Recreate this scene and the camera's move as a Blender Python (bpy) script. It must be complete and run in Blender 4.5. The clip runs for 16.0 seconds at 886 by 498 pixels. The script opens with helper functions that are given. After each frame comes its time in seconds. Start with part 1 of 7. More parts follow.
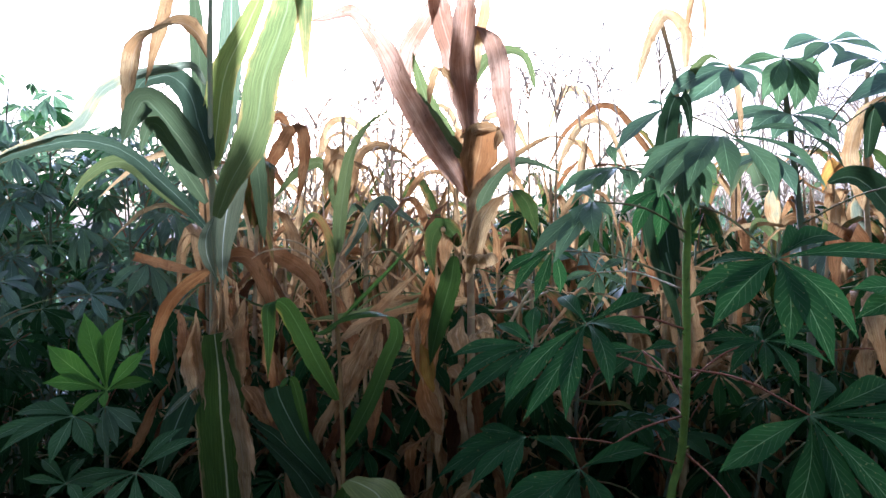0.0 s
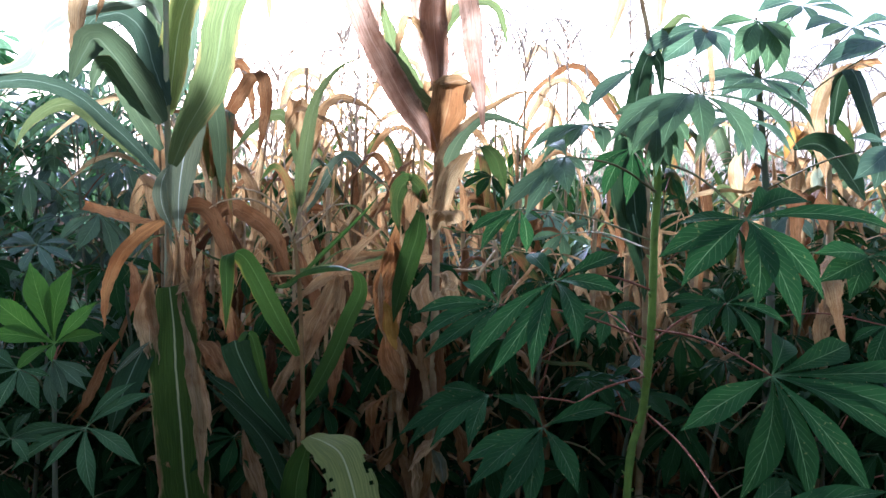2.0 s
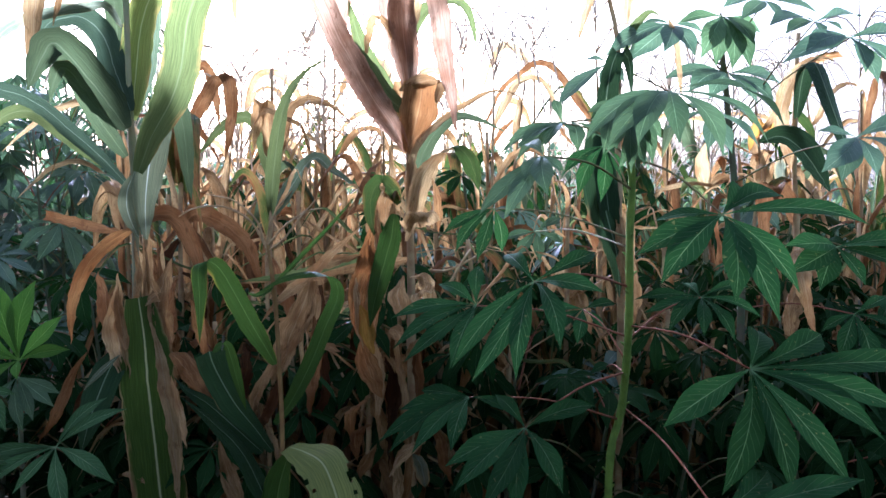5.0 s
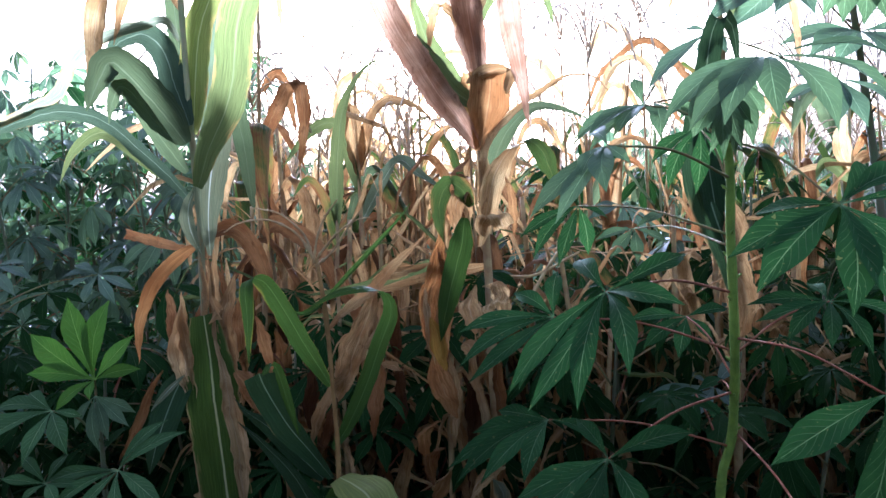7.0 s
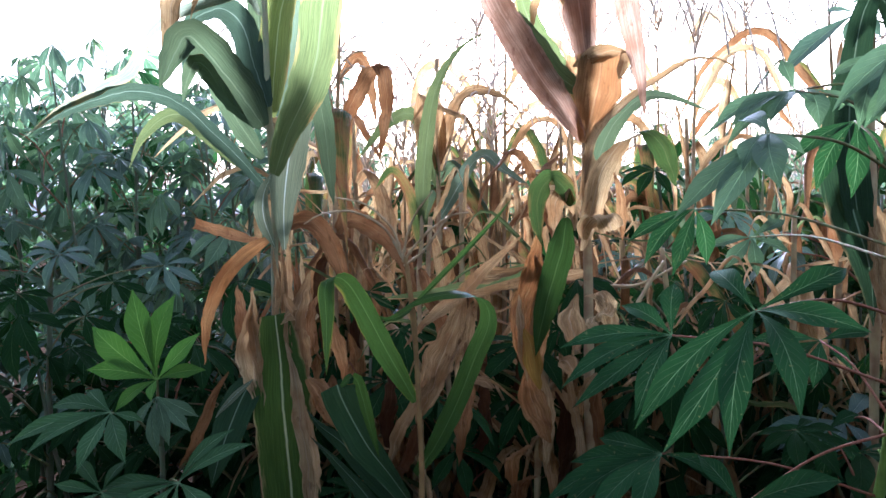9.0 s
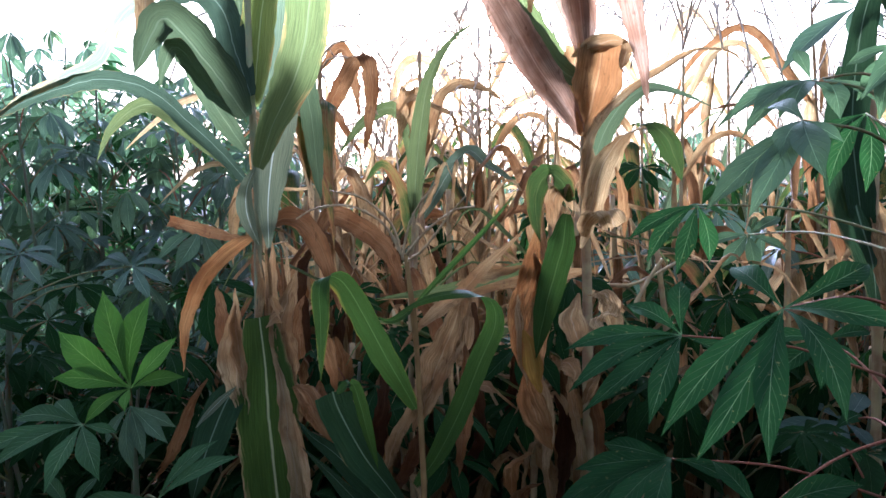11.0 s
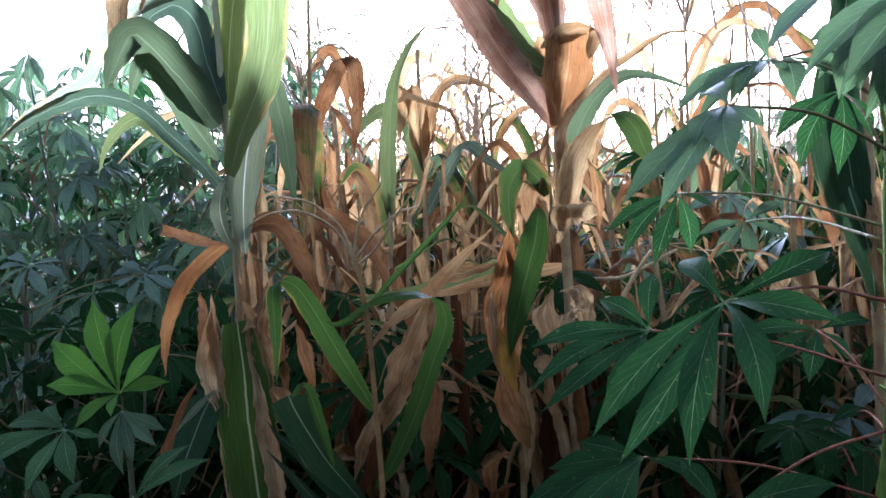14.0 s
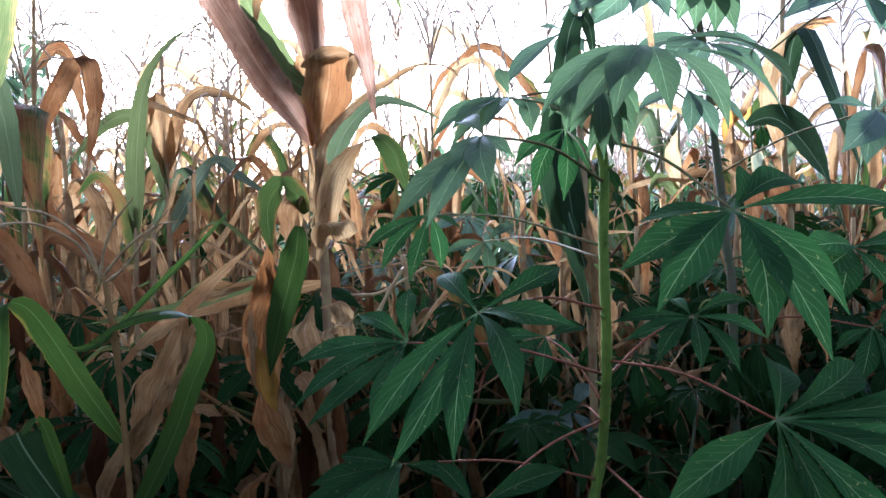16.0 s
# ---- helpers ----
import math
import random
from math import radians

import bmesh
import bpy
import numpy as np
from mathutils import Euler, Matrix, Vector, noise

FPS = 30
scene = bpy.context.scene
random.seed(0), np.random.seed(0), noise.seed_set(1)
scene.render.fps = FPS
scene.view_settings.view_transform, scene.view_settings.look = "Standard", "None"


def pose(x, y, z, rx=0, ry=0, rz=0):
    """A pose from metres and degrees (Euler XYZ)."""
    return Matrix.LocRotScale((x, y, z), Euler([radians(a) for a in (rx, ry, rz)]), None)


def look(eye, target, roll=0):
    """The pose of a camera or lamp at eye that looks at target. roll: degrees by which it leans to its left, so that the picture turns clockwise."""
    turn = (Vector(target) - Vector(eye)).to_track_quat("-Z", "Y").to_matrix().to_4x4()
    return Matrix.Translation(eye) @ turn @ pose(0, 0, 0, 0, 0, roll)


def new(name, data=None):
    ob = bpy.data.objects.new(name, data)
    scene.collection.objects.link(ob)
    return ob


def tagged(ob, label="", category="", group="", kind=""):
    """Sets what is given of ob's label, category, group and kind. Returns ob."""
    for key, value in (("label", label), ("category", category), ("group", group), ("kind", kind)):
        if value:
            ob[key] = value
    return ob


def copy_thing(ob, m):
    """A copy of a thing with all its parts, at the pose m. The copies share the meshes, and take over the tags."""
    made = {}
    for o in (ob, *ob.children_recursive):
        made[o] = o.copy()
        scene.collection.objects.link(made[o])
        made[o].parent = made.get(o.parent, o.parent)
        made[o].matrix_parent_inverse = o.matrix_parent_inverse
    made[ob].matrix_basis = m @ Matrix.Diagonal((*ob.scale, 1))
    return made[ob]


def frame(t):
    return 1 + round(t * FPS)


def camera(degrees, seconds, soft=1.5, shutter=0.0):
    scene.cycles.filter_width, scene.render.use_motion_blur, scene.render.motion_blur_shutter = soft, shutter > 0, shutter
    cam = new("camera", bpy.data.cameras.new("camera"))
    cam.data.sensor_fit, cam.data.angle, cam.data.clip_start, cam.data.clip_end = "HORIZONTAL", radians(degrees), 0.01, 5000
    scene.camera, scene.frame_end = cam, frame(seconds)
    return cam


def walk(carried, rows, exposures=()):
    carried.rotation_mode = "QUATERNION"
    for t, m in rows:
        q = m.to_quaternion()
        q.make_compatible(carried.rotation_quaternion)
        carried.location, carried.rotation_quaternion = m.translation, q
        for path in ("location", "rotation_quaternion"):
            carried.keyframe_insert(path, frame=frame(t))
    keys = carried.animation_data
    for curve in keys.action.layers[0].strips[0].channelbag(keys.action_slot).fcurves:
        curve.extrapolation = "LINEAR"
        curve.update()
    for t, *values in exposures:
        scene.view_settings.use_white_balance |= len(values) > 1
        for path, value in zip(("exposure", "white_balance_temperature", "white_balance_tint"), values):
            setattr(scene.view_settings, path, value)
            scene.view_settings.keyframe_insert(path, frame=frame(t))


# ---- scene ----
cam = camera(63.6, 16.0, soft=1.5)
METRES, EYE, TILT, LEAN, TURN = 0.9, 1.5, -0.5, 0.0, 0.0
ROWS = [
    (0.0, 0.0, 0.0, 0.0, 0.0, 0.0, -0.0),
    (0.5, -0.0013, 0.0102, -0.0095, -1.15, -0.59, -0.81),
    (1.0, -0.0038, 0.0209, -0.0173, -2.06, -1.78, -1.07),
    (1.5, -0.0048, 0.0343, -0.0234, -2.56, -2.74, -1.07),
    (2.0, -0.0135, 0.0422, -0.0235, -3.16, -2.77, -1.36),
    (2.5, -0.005, 0.0591, -0.0221, -5.54, -3.31, -1.21),
    (3.0, -0.0095, 0.0598, -0.0217, -7.32, -2.85, -1.48),
    (3.5, -0.0159, 0.0576, -0.0148, -7.19, -2.51, -0.55),
    (6.0, -0.0425, 0.0736, -0.0117, -2.94, -3.28, 0.85),
    (6.5, 0.024, 0.1364, -0.0103, 1.28, -2.59, 2.26),
    (7.0, 0.1258, 0.2189, -0.0, 4.89, -3.05, 2.72),
    (7.5, 0.1672, 0.2596, -0.007, 7.63, -4.56, 2.01),
    (8.0, 0.1509, 0.3101, -0.0138, 8.38, -4.53, 1.26),
    (8.5, 0.081, 0.3503, -0.0091, 8.6, -2.79, 1.49),
    (9.0, 0.0195, 0.3855, -0.01, 9.36, -2.69, 0.82),
    (11.5, -0.057, 0.4527, -0.0219, 4.06, -2.48, 0.39),
    (12.0, -0.0506, 0.4512, -0.0185, 1.34, -1.74, 0.21),
    (12.5, -0.0265, 0.4441, -0.0174, 0.29, -1.87, 1.25),
    (13.0, 0.0528, 0.4481, -0.0134, 4.78, -1.92, 2.67),
    (13.5, 0.1235, 0.4749, -0.0159, 9.4, -2.63, 2.93),
    (14.0, 0.1228, 0.4858, -0.0168, 11.28, -2.9, 3.09),
    (14.5, 0.102, 0.4902, -0.0183, 9.34, -2.9, 3.26),
    (15.0, 0.0868, 0.4893, -0.0169, 2.03, -2.42, 2.55),
    (15.5, 0.0852, 0.4778, -0.0179, -4.56, -2.5, 2.81),
    (16.0, 0.0832, 0.464, -0.0201, -9.35, -2.21, 2.09),
]
walk(cam, [(t, pose(0, 0, EYE, TILT, LEAN, TURN) @ pose(METRES * x, METRES * y, METRES * z, 90 + pitch, roll, yaw)) for t, x, y, z, yaw, pitch, roll in ROWS],
     [(0.0, 3.09, 4650, 25), (0.7, 3.03, 4650, 25), (1.0, 2.90, 4650, 25), (1.4, 3.38, 4650, 25), (2.5, 3.50, 4650, 25), (3.5, 3.45, 4650, 25), (6.0, 3.42, 4650, 25), (6.5, 3.54, 4650, 25), (7.5, 3.72, 4650, 25), (8.0, 4.05, 4650, 25), (8.5, 3.88, 4650, 25), (9.2, 3.60, 4650, 25), (11.5, 3.50, 4650, 25), (12.0, 3.48, 4650, 25), (12.6, 3.10, 4650, 25), (13.0, 3.10, 4650, 25), (14.0, 3.50, 4650, 25), (15.0, 3.52, 4650, 25), (16.0, 3.40, 4650, 25)])

rng = random.Random(11)

# ---- world and light ----
SUN_ELEVATION, SUN_TURN = 13.0, -6.0     # degrees; the turn is left of straight ahead (+y)
world = bpy.data.worlds.new("hazy_sky")
scene.world = world
world.use_nodes = True
wn, wl = world.node_tree.nodes, world.node_tree.links
wn.clear()
sky = wn.new("ShaderNodeTexSky")
sky.sky_type, sky.sun_disc = "NISHITA", False
sky.sun_elevation, sky.sun_rotation = radians(SUN_ELEVATION), radians(SUN_TURN)
sky.air_density, sky.dust_density, sky.ozone_density = 1.0, 9.0, 1.0
veil = wn.new("ShaderNodeMix")             # thin white overcast over the clear sky
veil.data_type = "RGBA"
veil.inputs[0].default_value = 0.12
veil.inputs[7].default_value = (13.2, 13.1, 12.9, 1)
background = wn.new("ShaderNodeBackground")
background.inputs[1].default_value = 0.041
out = wn.new("ShaderNodeOutputWorld")
wl.new(sky.outputs[0], veil.inputs[6])
wl.new(veil.outputs[2], background.inputs[0])
wl.new(background.outputs[0], out.inputs[0])

sun = new("sun", bpy.data.lights.new("sun", "SUN"))
sun.data.energy, sun.data.angle, sun.data.color = 4.5, radians(38), (1.0, 0.975, 0.94)
a, e = radians(SUN_TURN), radians(SUN_ELEVATION)
sun.matrix_world = look((0, 0, 0), (-math.sin(a) * math.cos(e), -math.cos(a) * math.cos(e), -math.sin(e)))


# ---- materials ----
class Nodes:
    """A few shorthands for a material's node tree."""

    def __init__(self, name):
        self.mat = bpy.data.materials.new(name)
        self.mat.use_nodes = True
        self.tree = self.mat.node_tree
        self.tree.nodes.clear()

    def add(self, kind, **values):
        node = self.tree.nodes.new("ShaderNode" + kind)
        for key, value in values.items():
            if key == "op":
                node.operation = value
        return node

    def put(self, socket, value):
        if isinstance(value, bpy.types.NodeSocket):
            self.tree.links.new(value, socket)
        elif isinstance(value, (tuple, list)):
            socket.default_value = (*value, 1) if len(value) == 3 and socket.type == "RGBA" else value
        else:
            socket.default_value = value

    def math(self, op, x, y=0.0, z=0.0):
        node = self.add("Math", op=op)
        for socket, value in zip(node.inputs, (x, y, z)):
            self.put(socket, value)
        return node.outputs[0]

    def ramp(self, value, low, high):
        node = self.add("MapRange")
        node.interpolation_type = "SMOOTHSTEP"
        for socket, v in zip(node.inputs, (value, low, high, 0.0, 1.0)):
            self.put(socket, v)
        return node.outputs[0]

    def mix(self, factor, x, y, blend="MIX"):
        node = self.add("Mix")
        node.data_type, node.blend_type = "RGBA", blend
        self.put(node.inputs[0], factor), self.put(node.inputs[6], x), self.put(node.inputs[7], y)
        return node.outputs[2]

    def noise(self, where, scale, detail=3.0):
        node = self.add("TexNoise")
        self.put(node.inputs["Vector"], where), self.put(node.inputs["Scale"], scale), self.put(node.inputs["Detail"], detail)
        return node.outputs["Fac"]

    def coords(self):
        node = self.add("TexCoord")
        return node.outputs["Object"], node.outputs["UV"]

    def stretched(self, where, x, y, z=1.0):
        node = self.add("Mapping")
        self.put(node.inputs["Vector"], where)
        node.inputs["Scale"].default_value = (x, y, z)
        return node.outputs[0]

    def random(self):
        return self.add("ObjectInfo").outputs["Random"]

    def leafy(self, colour, glow, lucent, rough, height, bump, gloss=0.25):
        """A thin leaf: a glossy face, and light that shines through it."""
        relief = self.add("Bump")
        self.put(relief.inputs["Strength"], bump), self.put(relief.inputs["Distance"], 0.004), self.put(relief.inputs["Height"], height)
        face = self.add("BsdfPrincipled")
        self.put(face.inputs["Base Color"], colour), self.put(face.inputs["Roughness"], rough)
        self.put(face.inputs["Specular IOR Level"], gloss), self.put(face.inputs["Normal"], relief.outputs[0])
        back = self.add("BsdfTranslucent")
        self.put(back.inputs["Color"], glow)
        both = self.add("MixShader")
        self.put(both.inputs[0], lucent)
        self.put(both.inputs[1], face.outputs[0]), self.put(both.inputs[2], back.outputs[0])
        last = self.add("OutputMaterial")
        self.put(last.inputs[0], both.outputs[0])
        return self.mat

    def solid(self, colour, rough, height, bump, gloss=0.1):
        relief = self.add("Bump")
        self.put(relief.inputs["Strength"], bump), self.put(relief.inputs["Distance"], 0.01), self.put(relief.inputs["Height"], height)
        face = self.add("BsdfPrincipled")
        self.put(face.inputs["Base Color"], colour), self.put(face.inputs["Roughness"], rough)
        self.put(face.inputs["Specular IOR Level"], gloss), self.put(face.inputs["Normal"], relief.outputs[0])
        last = self.add("OutputMaterial")
        self.put(last.inputs[0], face.outputs[0])
        return self.mat


def maize_leaf_material(name, main, other, dead, rib, dying, lucent=0.5, rough=0.68, rib_show=0.4, edge=0.25):
    """Parallel-veined blade. dying: 0 fresh, 1 dead all over; the edges and the tip die first."""
    n = Nodes(name)
    place, uv = n.coords()
    split = n.add("SeparateXYZ")
    n.put(split.inputs[0], uv)
    along, across = split.outputs[0], n.math("ABSOLUTE", n.math("SUBTRACT", split.outputs[1], 0.5))
    own = n.random()
    fine = n.noise(n.stretched(uv, 5.0, 62.0), 1.0, 4.0)
    speck = n.noise(n.stretched(place, 1.0, 1.0, 0.45), 95.0, 3.0)
    streak = n.noise(n.stretched(uv, 3.0, 14.0), 1.6, 3.0)
    blotch = n.noise(place, 14.0, 4.0)
    fresh = n.mix(n.ramp(streak, 0.4, 0.75), main, other)
    fresh = n.mix(n.math("MULTIPLY", n.ramp(fine, 0.36, 0.64), 0.6), fresh, (main[0] * 0.4, main[1] * 0.42, main[2] * 0.4))
    age = n.math("ADD", n.math("MULTIPLY", n.math("POWER", n.math("MULTIPLY", across, 2.0), 4.0), edge), n.math("MULTIPLY", along, 0.16))
    age = n.math("ADD", age, n.math("MULTIPLY", n.math("SUBTRACT", blotch, 0.5), 0.9))
    age = n.math("ADD", age, n.math("MULTIPLY", n.math("SUBTRACT", streak, 0.5), 0.5))
    age = n.math("ADD", age, n.math("MULTIPLY", n.math("SUBTRACT", own, 0.5), 0.25))
    limit = 0.62 - dying * 1.1
    withered = n.ramp(age, limit - 0.06, limit + 0.1)
    turning = n.ramp(age, limit - 0.2, limit)
    yellow = n.mix(turning, fresh, (0.45 * dead[0] + 0.6 * other[0], 0.45 * dead[1] + 0.5 * other[1], 0.4 * dead[2] + 0.4 * other[2]))
    brown = n.mix(n.ramp(blotch, 0.4, 0.65), dead, (dead[0] * 0.62, dead[1] * 0.5, dead[2] * 0.42))
    brown = n.mix(n.math("MULTIPLY", n.ramp(fine, 0.38, 0.64), 0.65), brown, (dead[0] * 0.42, dead[1] * 0.38, dead[2] * 0.33))
    brown = n.mix(n.math("MULTIPLY", n.ramp(speck, 0.58, 0.72), 0.7), brown, (dead[0] * 0.3, dead[1] * 0.24, dead[2] * 0.2))
    band = n.noise(n.stretched(uv, 2.2, 11.0), 2.0, 3.0)
    brown = n.mix(n.math("MULTIPLY", n.ramp(band, 0.46, 0.62), 0.6), brown, (dead[0] * 0.4, dead[1] * 0.33, dead[2] * 0.28))
    yellow = n.mix(n.math("MULTIPLY", n.ramp(band, 0.45, 0.6), 0.4), yellow, (main[0] * 0.45, main[1] * 0.5, main[2] * 0.5))
    colour = n.mix(withered, yellow, brown)
    colour = n.mix(n.math("MULTIPLY", n.ramp(across, 0.03, 0.008), rib_show), colour, rib)
    tone = n.math("ADD", 0.78, n.math("MULTIPLY", own, 0.44))
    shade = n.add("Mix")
    shade.data_type, shade.blend_type = "RGBA", "MULTIPLY"
    grey = n.add("CombineColor")
    for socket in grey.inputs:
        n.put(socket, tone)
    n.put(shade.inputs[0], 1.0), n.put(shade.inputs[6], colour), n.put(shade.inputs[7], grey.outputs[0])
    colour = shade.outputs[2]
    glow = n.mix(0.14, colour, (0.75, 0.72, 0.4), "SOFT_LIGHT")
    return n.leafy(colour, glow, lucent, rough, n.math("ADD", n.math("MULTIPLY", fine, 1.2), n.math("ADD", blotch, n.math("MULTIPLY", speck, 0.4))), 0.8, 0.06)


def cassava_leaf_material(name, main, deep, vein, lucent=0.4, rough=0.7, spots=0.0, gloss=0.06):
    n = Nodes(name)
    place, uv = n.coords()
    split = n.add("SeparateXYZ")
    n.put(split.inputs[0], uv)
    along, across = split.outputs[0], n.math("ABSOLUTE", n.math("SUBTRACT", split.outputs[1], 0.5))
    own = n.random()
    side = n.math("FRACT", n.math("SUBTRACT", n.math("MULTIPLY", along, 11.0), n.math("MULTIPLY", across, 5.0)))
    side = n.math("ABSOLUTE", n.math("SUBTRACT", side, 0.5))
    ribs = n.math("MULTIPLY", n.ramp(side, 0.09, 0.03), n.ramp(across, 0.46, 0.3))
    mid = n.ramp(across, 0.022, 0.006)
    blotch = n.noise(place, 18.0, 4.0)
    grain = n.noise(place, 160.0, 2.0)
    colour = n.mix(n.ramp(blotch, 0.3, 0.7), main, deep)
    colour = n.mix(n.math("MULTIPLY", grain, 0.35), colour, (deep[0] * 0.6, deep[1] * 0.6, deep[2] * 0.6))
    colour = n.mix(n.math("MULTIPLY", ribs, 0.22), colour, vein)
    colour = n.mix(n.math("MULTIPLY", mid, 0.8), colour, vein)
    colour = n.mix(n.math("MULTIPLY", n.ramp(along, 0.09, 0.0), 0.6), colour, vein)
    if spots:
        colour = n.mix(n.math("MULTIPLY", n.ramp(n.noise(place, 130.0, 1.0), 0.7, 0.76), spots), colour, (0.30, 0.24, 0.09))
    tone = n.math("ADD", 0.75, n.math("MULTIPLY", own, 0.5))
    grey = n.add("CombineColor")
    for socket in grey.inputs:
        n.put(socket, tone)
    colour = n.mix(1.0, colour, grey.outputs[0], "MULTIPLY")
    glow = n.mix(0.35, colour, (0.45, 0.7, 0.12), "SOFT_LIGHT")
    height = n.math("SUBTRACT", n.math("MULTIPLY", blotch, 0.5), n.math("ADD", n.math("MULTIPLY", ribs, 0.5), mid))
    return n.leafy(colour, glow, lucent, rough, height, 1.0, gloss)


def stem_material(name, main, other, scale=30.0, rough=0.7):
    n = Nodes(name)
    place, uv = n.coords()
    streak = n.noise(n.stretched(place, 1.0, 1.0, 0.12), scale * 3, 3.0)
    blotch = n.noise(place, scale, 4.0)
    colour = n.mix(n.ramp(blotch, 0.35, 0.68), main, other)
    colour = n.mix(n.math("MULTIPLY", streak, 0.5), colour, (other[0] * 0.5, other[1] * 0.5, other[2] * 0.5))
    return n.solid(colour, rough, streak, 0.5)


def soil_material():
    n = Nodes("dark_soil")
    place, uv = n.coords()
    clods, crumbs = n.noise(place, 9.0, 5.0), n.noise(place, 70.0, 3.0)
    colour = n.mix(n.ramp(clods, 0.35, 0.65), (0.024, 0.015, 0.01), (0.05, 0.032, 0.02))
    colour = n.mix(n.math("MULTIPLY", crumbs, 0.6), colour, (0.03, 0.02, 0.012))
    return n.solid(colour, 0.95, n.math("ADD", clods, n.math("MULTIPLY", crumbs, 0.4)), 0.9, 0.0)


TAN, RUSSET, PALE = (0.47, 0.3, 0.125), (0.28, 0.145, 0.055), (0.63, 0.435, 0.195)
RIB = (0.52, 0.58, 0.36)
GREEN = maize_leaf_material("maize_blade_green", (0.088, 0.12, 0.052), (0.125, 0.155, 0.065), TAN, RIB, 0.03, 0.5, rib_show=0.1)
EDGED = maize_leaf_material("maize_blade_dry_edged", (0.075, 0.125, 0.02), (0.105, 0.155, 0.026), (0.58, 0.37, 0.18), (0.55, 0.54, 0.25), 0.1, 0.35, 0.5, rib_show=0.75, edge=0.62)
LIME = maize_leaf_material("maize_blade_yellow_green", (0.118, 0.145, 0.045), (0.155, 0.178, 0.056), TAN, RIB, 0.1, 0.52, rib_show=0.1)
GREYGREEN = maize_leaf_material("maize_blade_grey_green", (0.135, 0.175, 0.095), (0.185, 0.225, 0.125), TAN, (0.6, 0.66, 0.5), 0.0, 0.5, 0.55, rib_show=0.35)
PALELIME = maize_leaf_material("maize_blade_pale_green", (0.23, 0.255, 0.06), (0.29, 0.31, 0.085), TAN, (0.45, 0.46, 0.22), 0.1, 0.4, 0.6, 0.6)
SAP = maize_leaf_material("maize_blade_sap_green", (0.052, 0.1, 0.016), (0.075, 0.125, 0.02), (0.36, 0.31, 0.05), (0.2, 0.28, 0.08), 0.11, 0.38, rib_show=0.3, edge=0.3)
ORANGE = maize_leaf_material("maize_blade_dry_orange", (0.420, 0.190, 0.050), (0.360, 0.150, 0.042), (0.400, 0.200, 0.063), (0.500, 0.300, 0.118), 1.3, 0.5, 0.6, 0.2)
TURNING = maize_leaf_material("maize_blade_turning", (0.045, 0.078, 0.016), (0.095, 0.11, 0.022), RUSSET, (0.35, 0.3, 0.13), 0.3, rib_show=0.1)
DRY = maize_leaf_material("maize_blade_dry_tan", (0.400, 0.245, 0.095), (0.300, 0.165, 0.057), TAN, (0.500, 0.380, 0.209), 1.3, 0.4, 0.6, 0.25)
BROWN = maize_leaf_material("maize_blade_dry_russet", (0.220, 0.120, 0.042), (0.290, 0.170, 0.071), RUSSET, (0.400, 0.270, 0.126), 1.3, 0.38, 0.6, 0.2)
BLEACHED = maize_leaf_material("maize_blade_bleached", (0.605, 0.420, 0.209), (0.500, 0.335, 0.148), PALE, (0.600, 0.500, 0.342), 1.3, 0.36, 0.6, 0.25)
DARKBLADE = maize_leaf_material("maize_blade_dark_green", (0.032, 0.062, 0.022), (0.05, 0.085, 0.032), TAN, (0.34, 0.42, 0.24), 0.06, 0.2, 0.5, 0.4)
# old dead brown, darkened further so the shade low down sits in the colour
WEATHERED_SHADED = maize_leaf_material("maize_blade_weathered", (0.08, 0.038, 0.015), (0.055, 0.028, 0.012), (0.088, 0.042, 0.017), (0.13, 0.08, 0.04), 1.3, 0.4, 0.7, 0.15)
SILVER = maize_leaf_material("maize_blade_silvery", (0.2, 0.22, 0.115), (0.26, 0.28, 0.15), TAN, (0.72, 0.76, 0.6), 0.0, 0.4, 0.55, rib_show=0.6)
BLUEGREEN = maize_leaf_material("maize_blade_blue_green", (0.056, 0.085, 0.046), (0.08, 0.112, 0.06), TAN, (0.5, 0.58, 0.42), 0.02, 0.4, 0.5, rib_show=0.22)
YELLOWED = maize_leaf_material("maize_blade_yellowed", (0.42, 0.25, 0.04), (0.46, 0.2, 0.035), RUSSET, (0.5, 0.36, 0.1), 0.35, 0.5, rib_show=0.2)
GOLDEN = maize_leaf_material("maize_blade_golden", (0.500, 0.290, 0.076), (0.420, 0.210, 0.050), TAN, (0.550, 0.380, 0.151), 1.1, 0.45, 0.6, 0.2)
PALEBLADE = maize_leaf_material("maize_blade_drying_pale", (0.2, 0.225, 0.14), (0.26, 0.275, 0.17), PALE, (0.6, 0.6, 0.45), 0.35, 0.55, rib_show=0.2)
MAUVE = maize_leaf_material("maize_blade_dry_mauve", (0.36, 0.235, 0.15), (0.43, 0.29, 0.19), (0.39, 0.25, 0.16), (0.5, 0.36, 0.25), 1.3, 0.5, 0.6, 0.25)
RUSTY = maize_leaf_material("maize_blade_dry_rust", (0.360, 0.190, 0.071), (0.460, 0.280, 0.118), (0.420, 0.230, 0.084), (0.550, 0.360, 0.168), 1.3, 0.45, 0.6, 0.2)
STALK_BROWN = stem_material("maize_stalk_brown", (0.23, 0.14, 0.042), (0.16, 0.09, 0.028), rough=0.95)
TASSEL_GOLD = stem_material("tassel_golden", (0.42, 0.31, 0.15), (0.3, 0.2, 0.09), 60.0, 0.8)
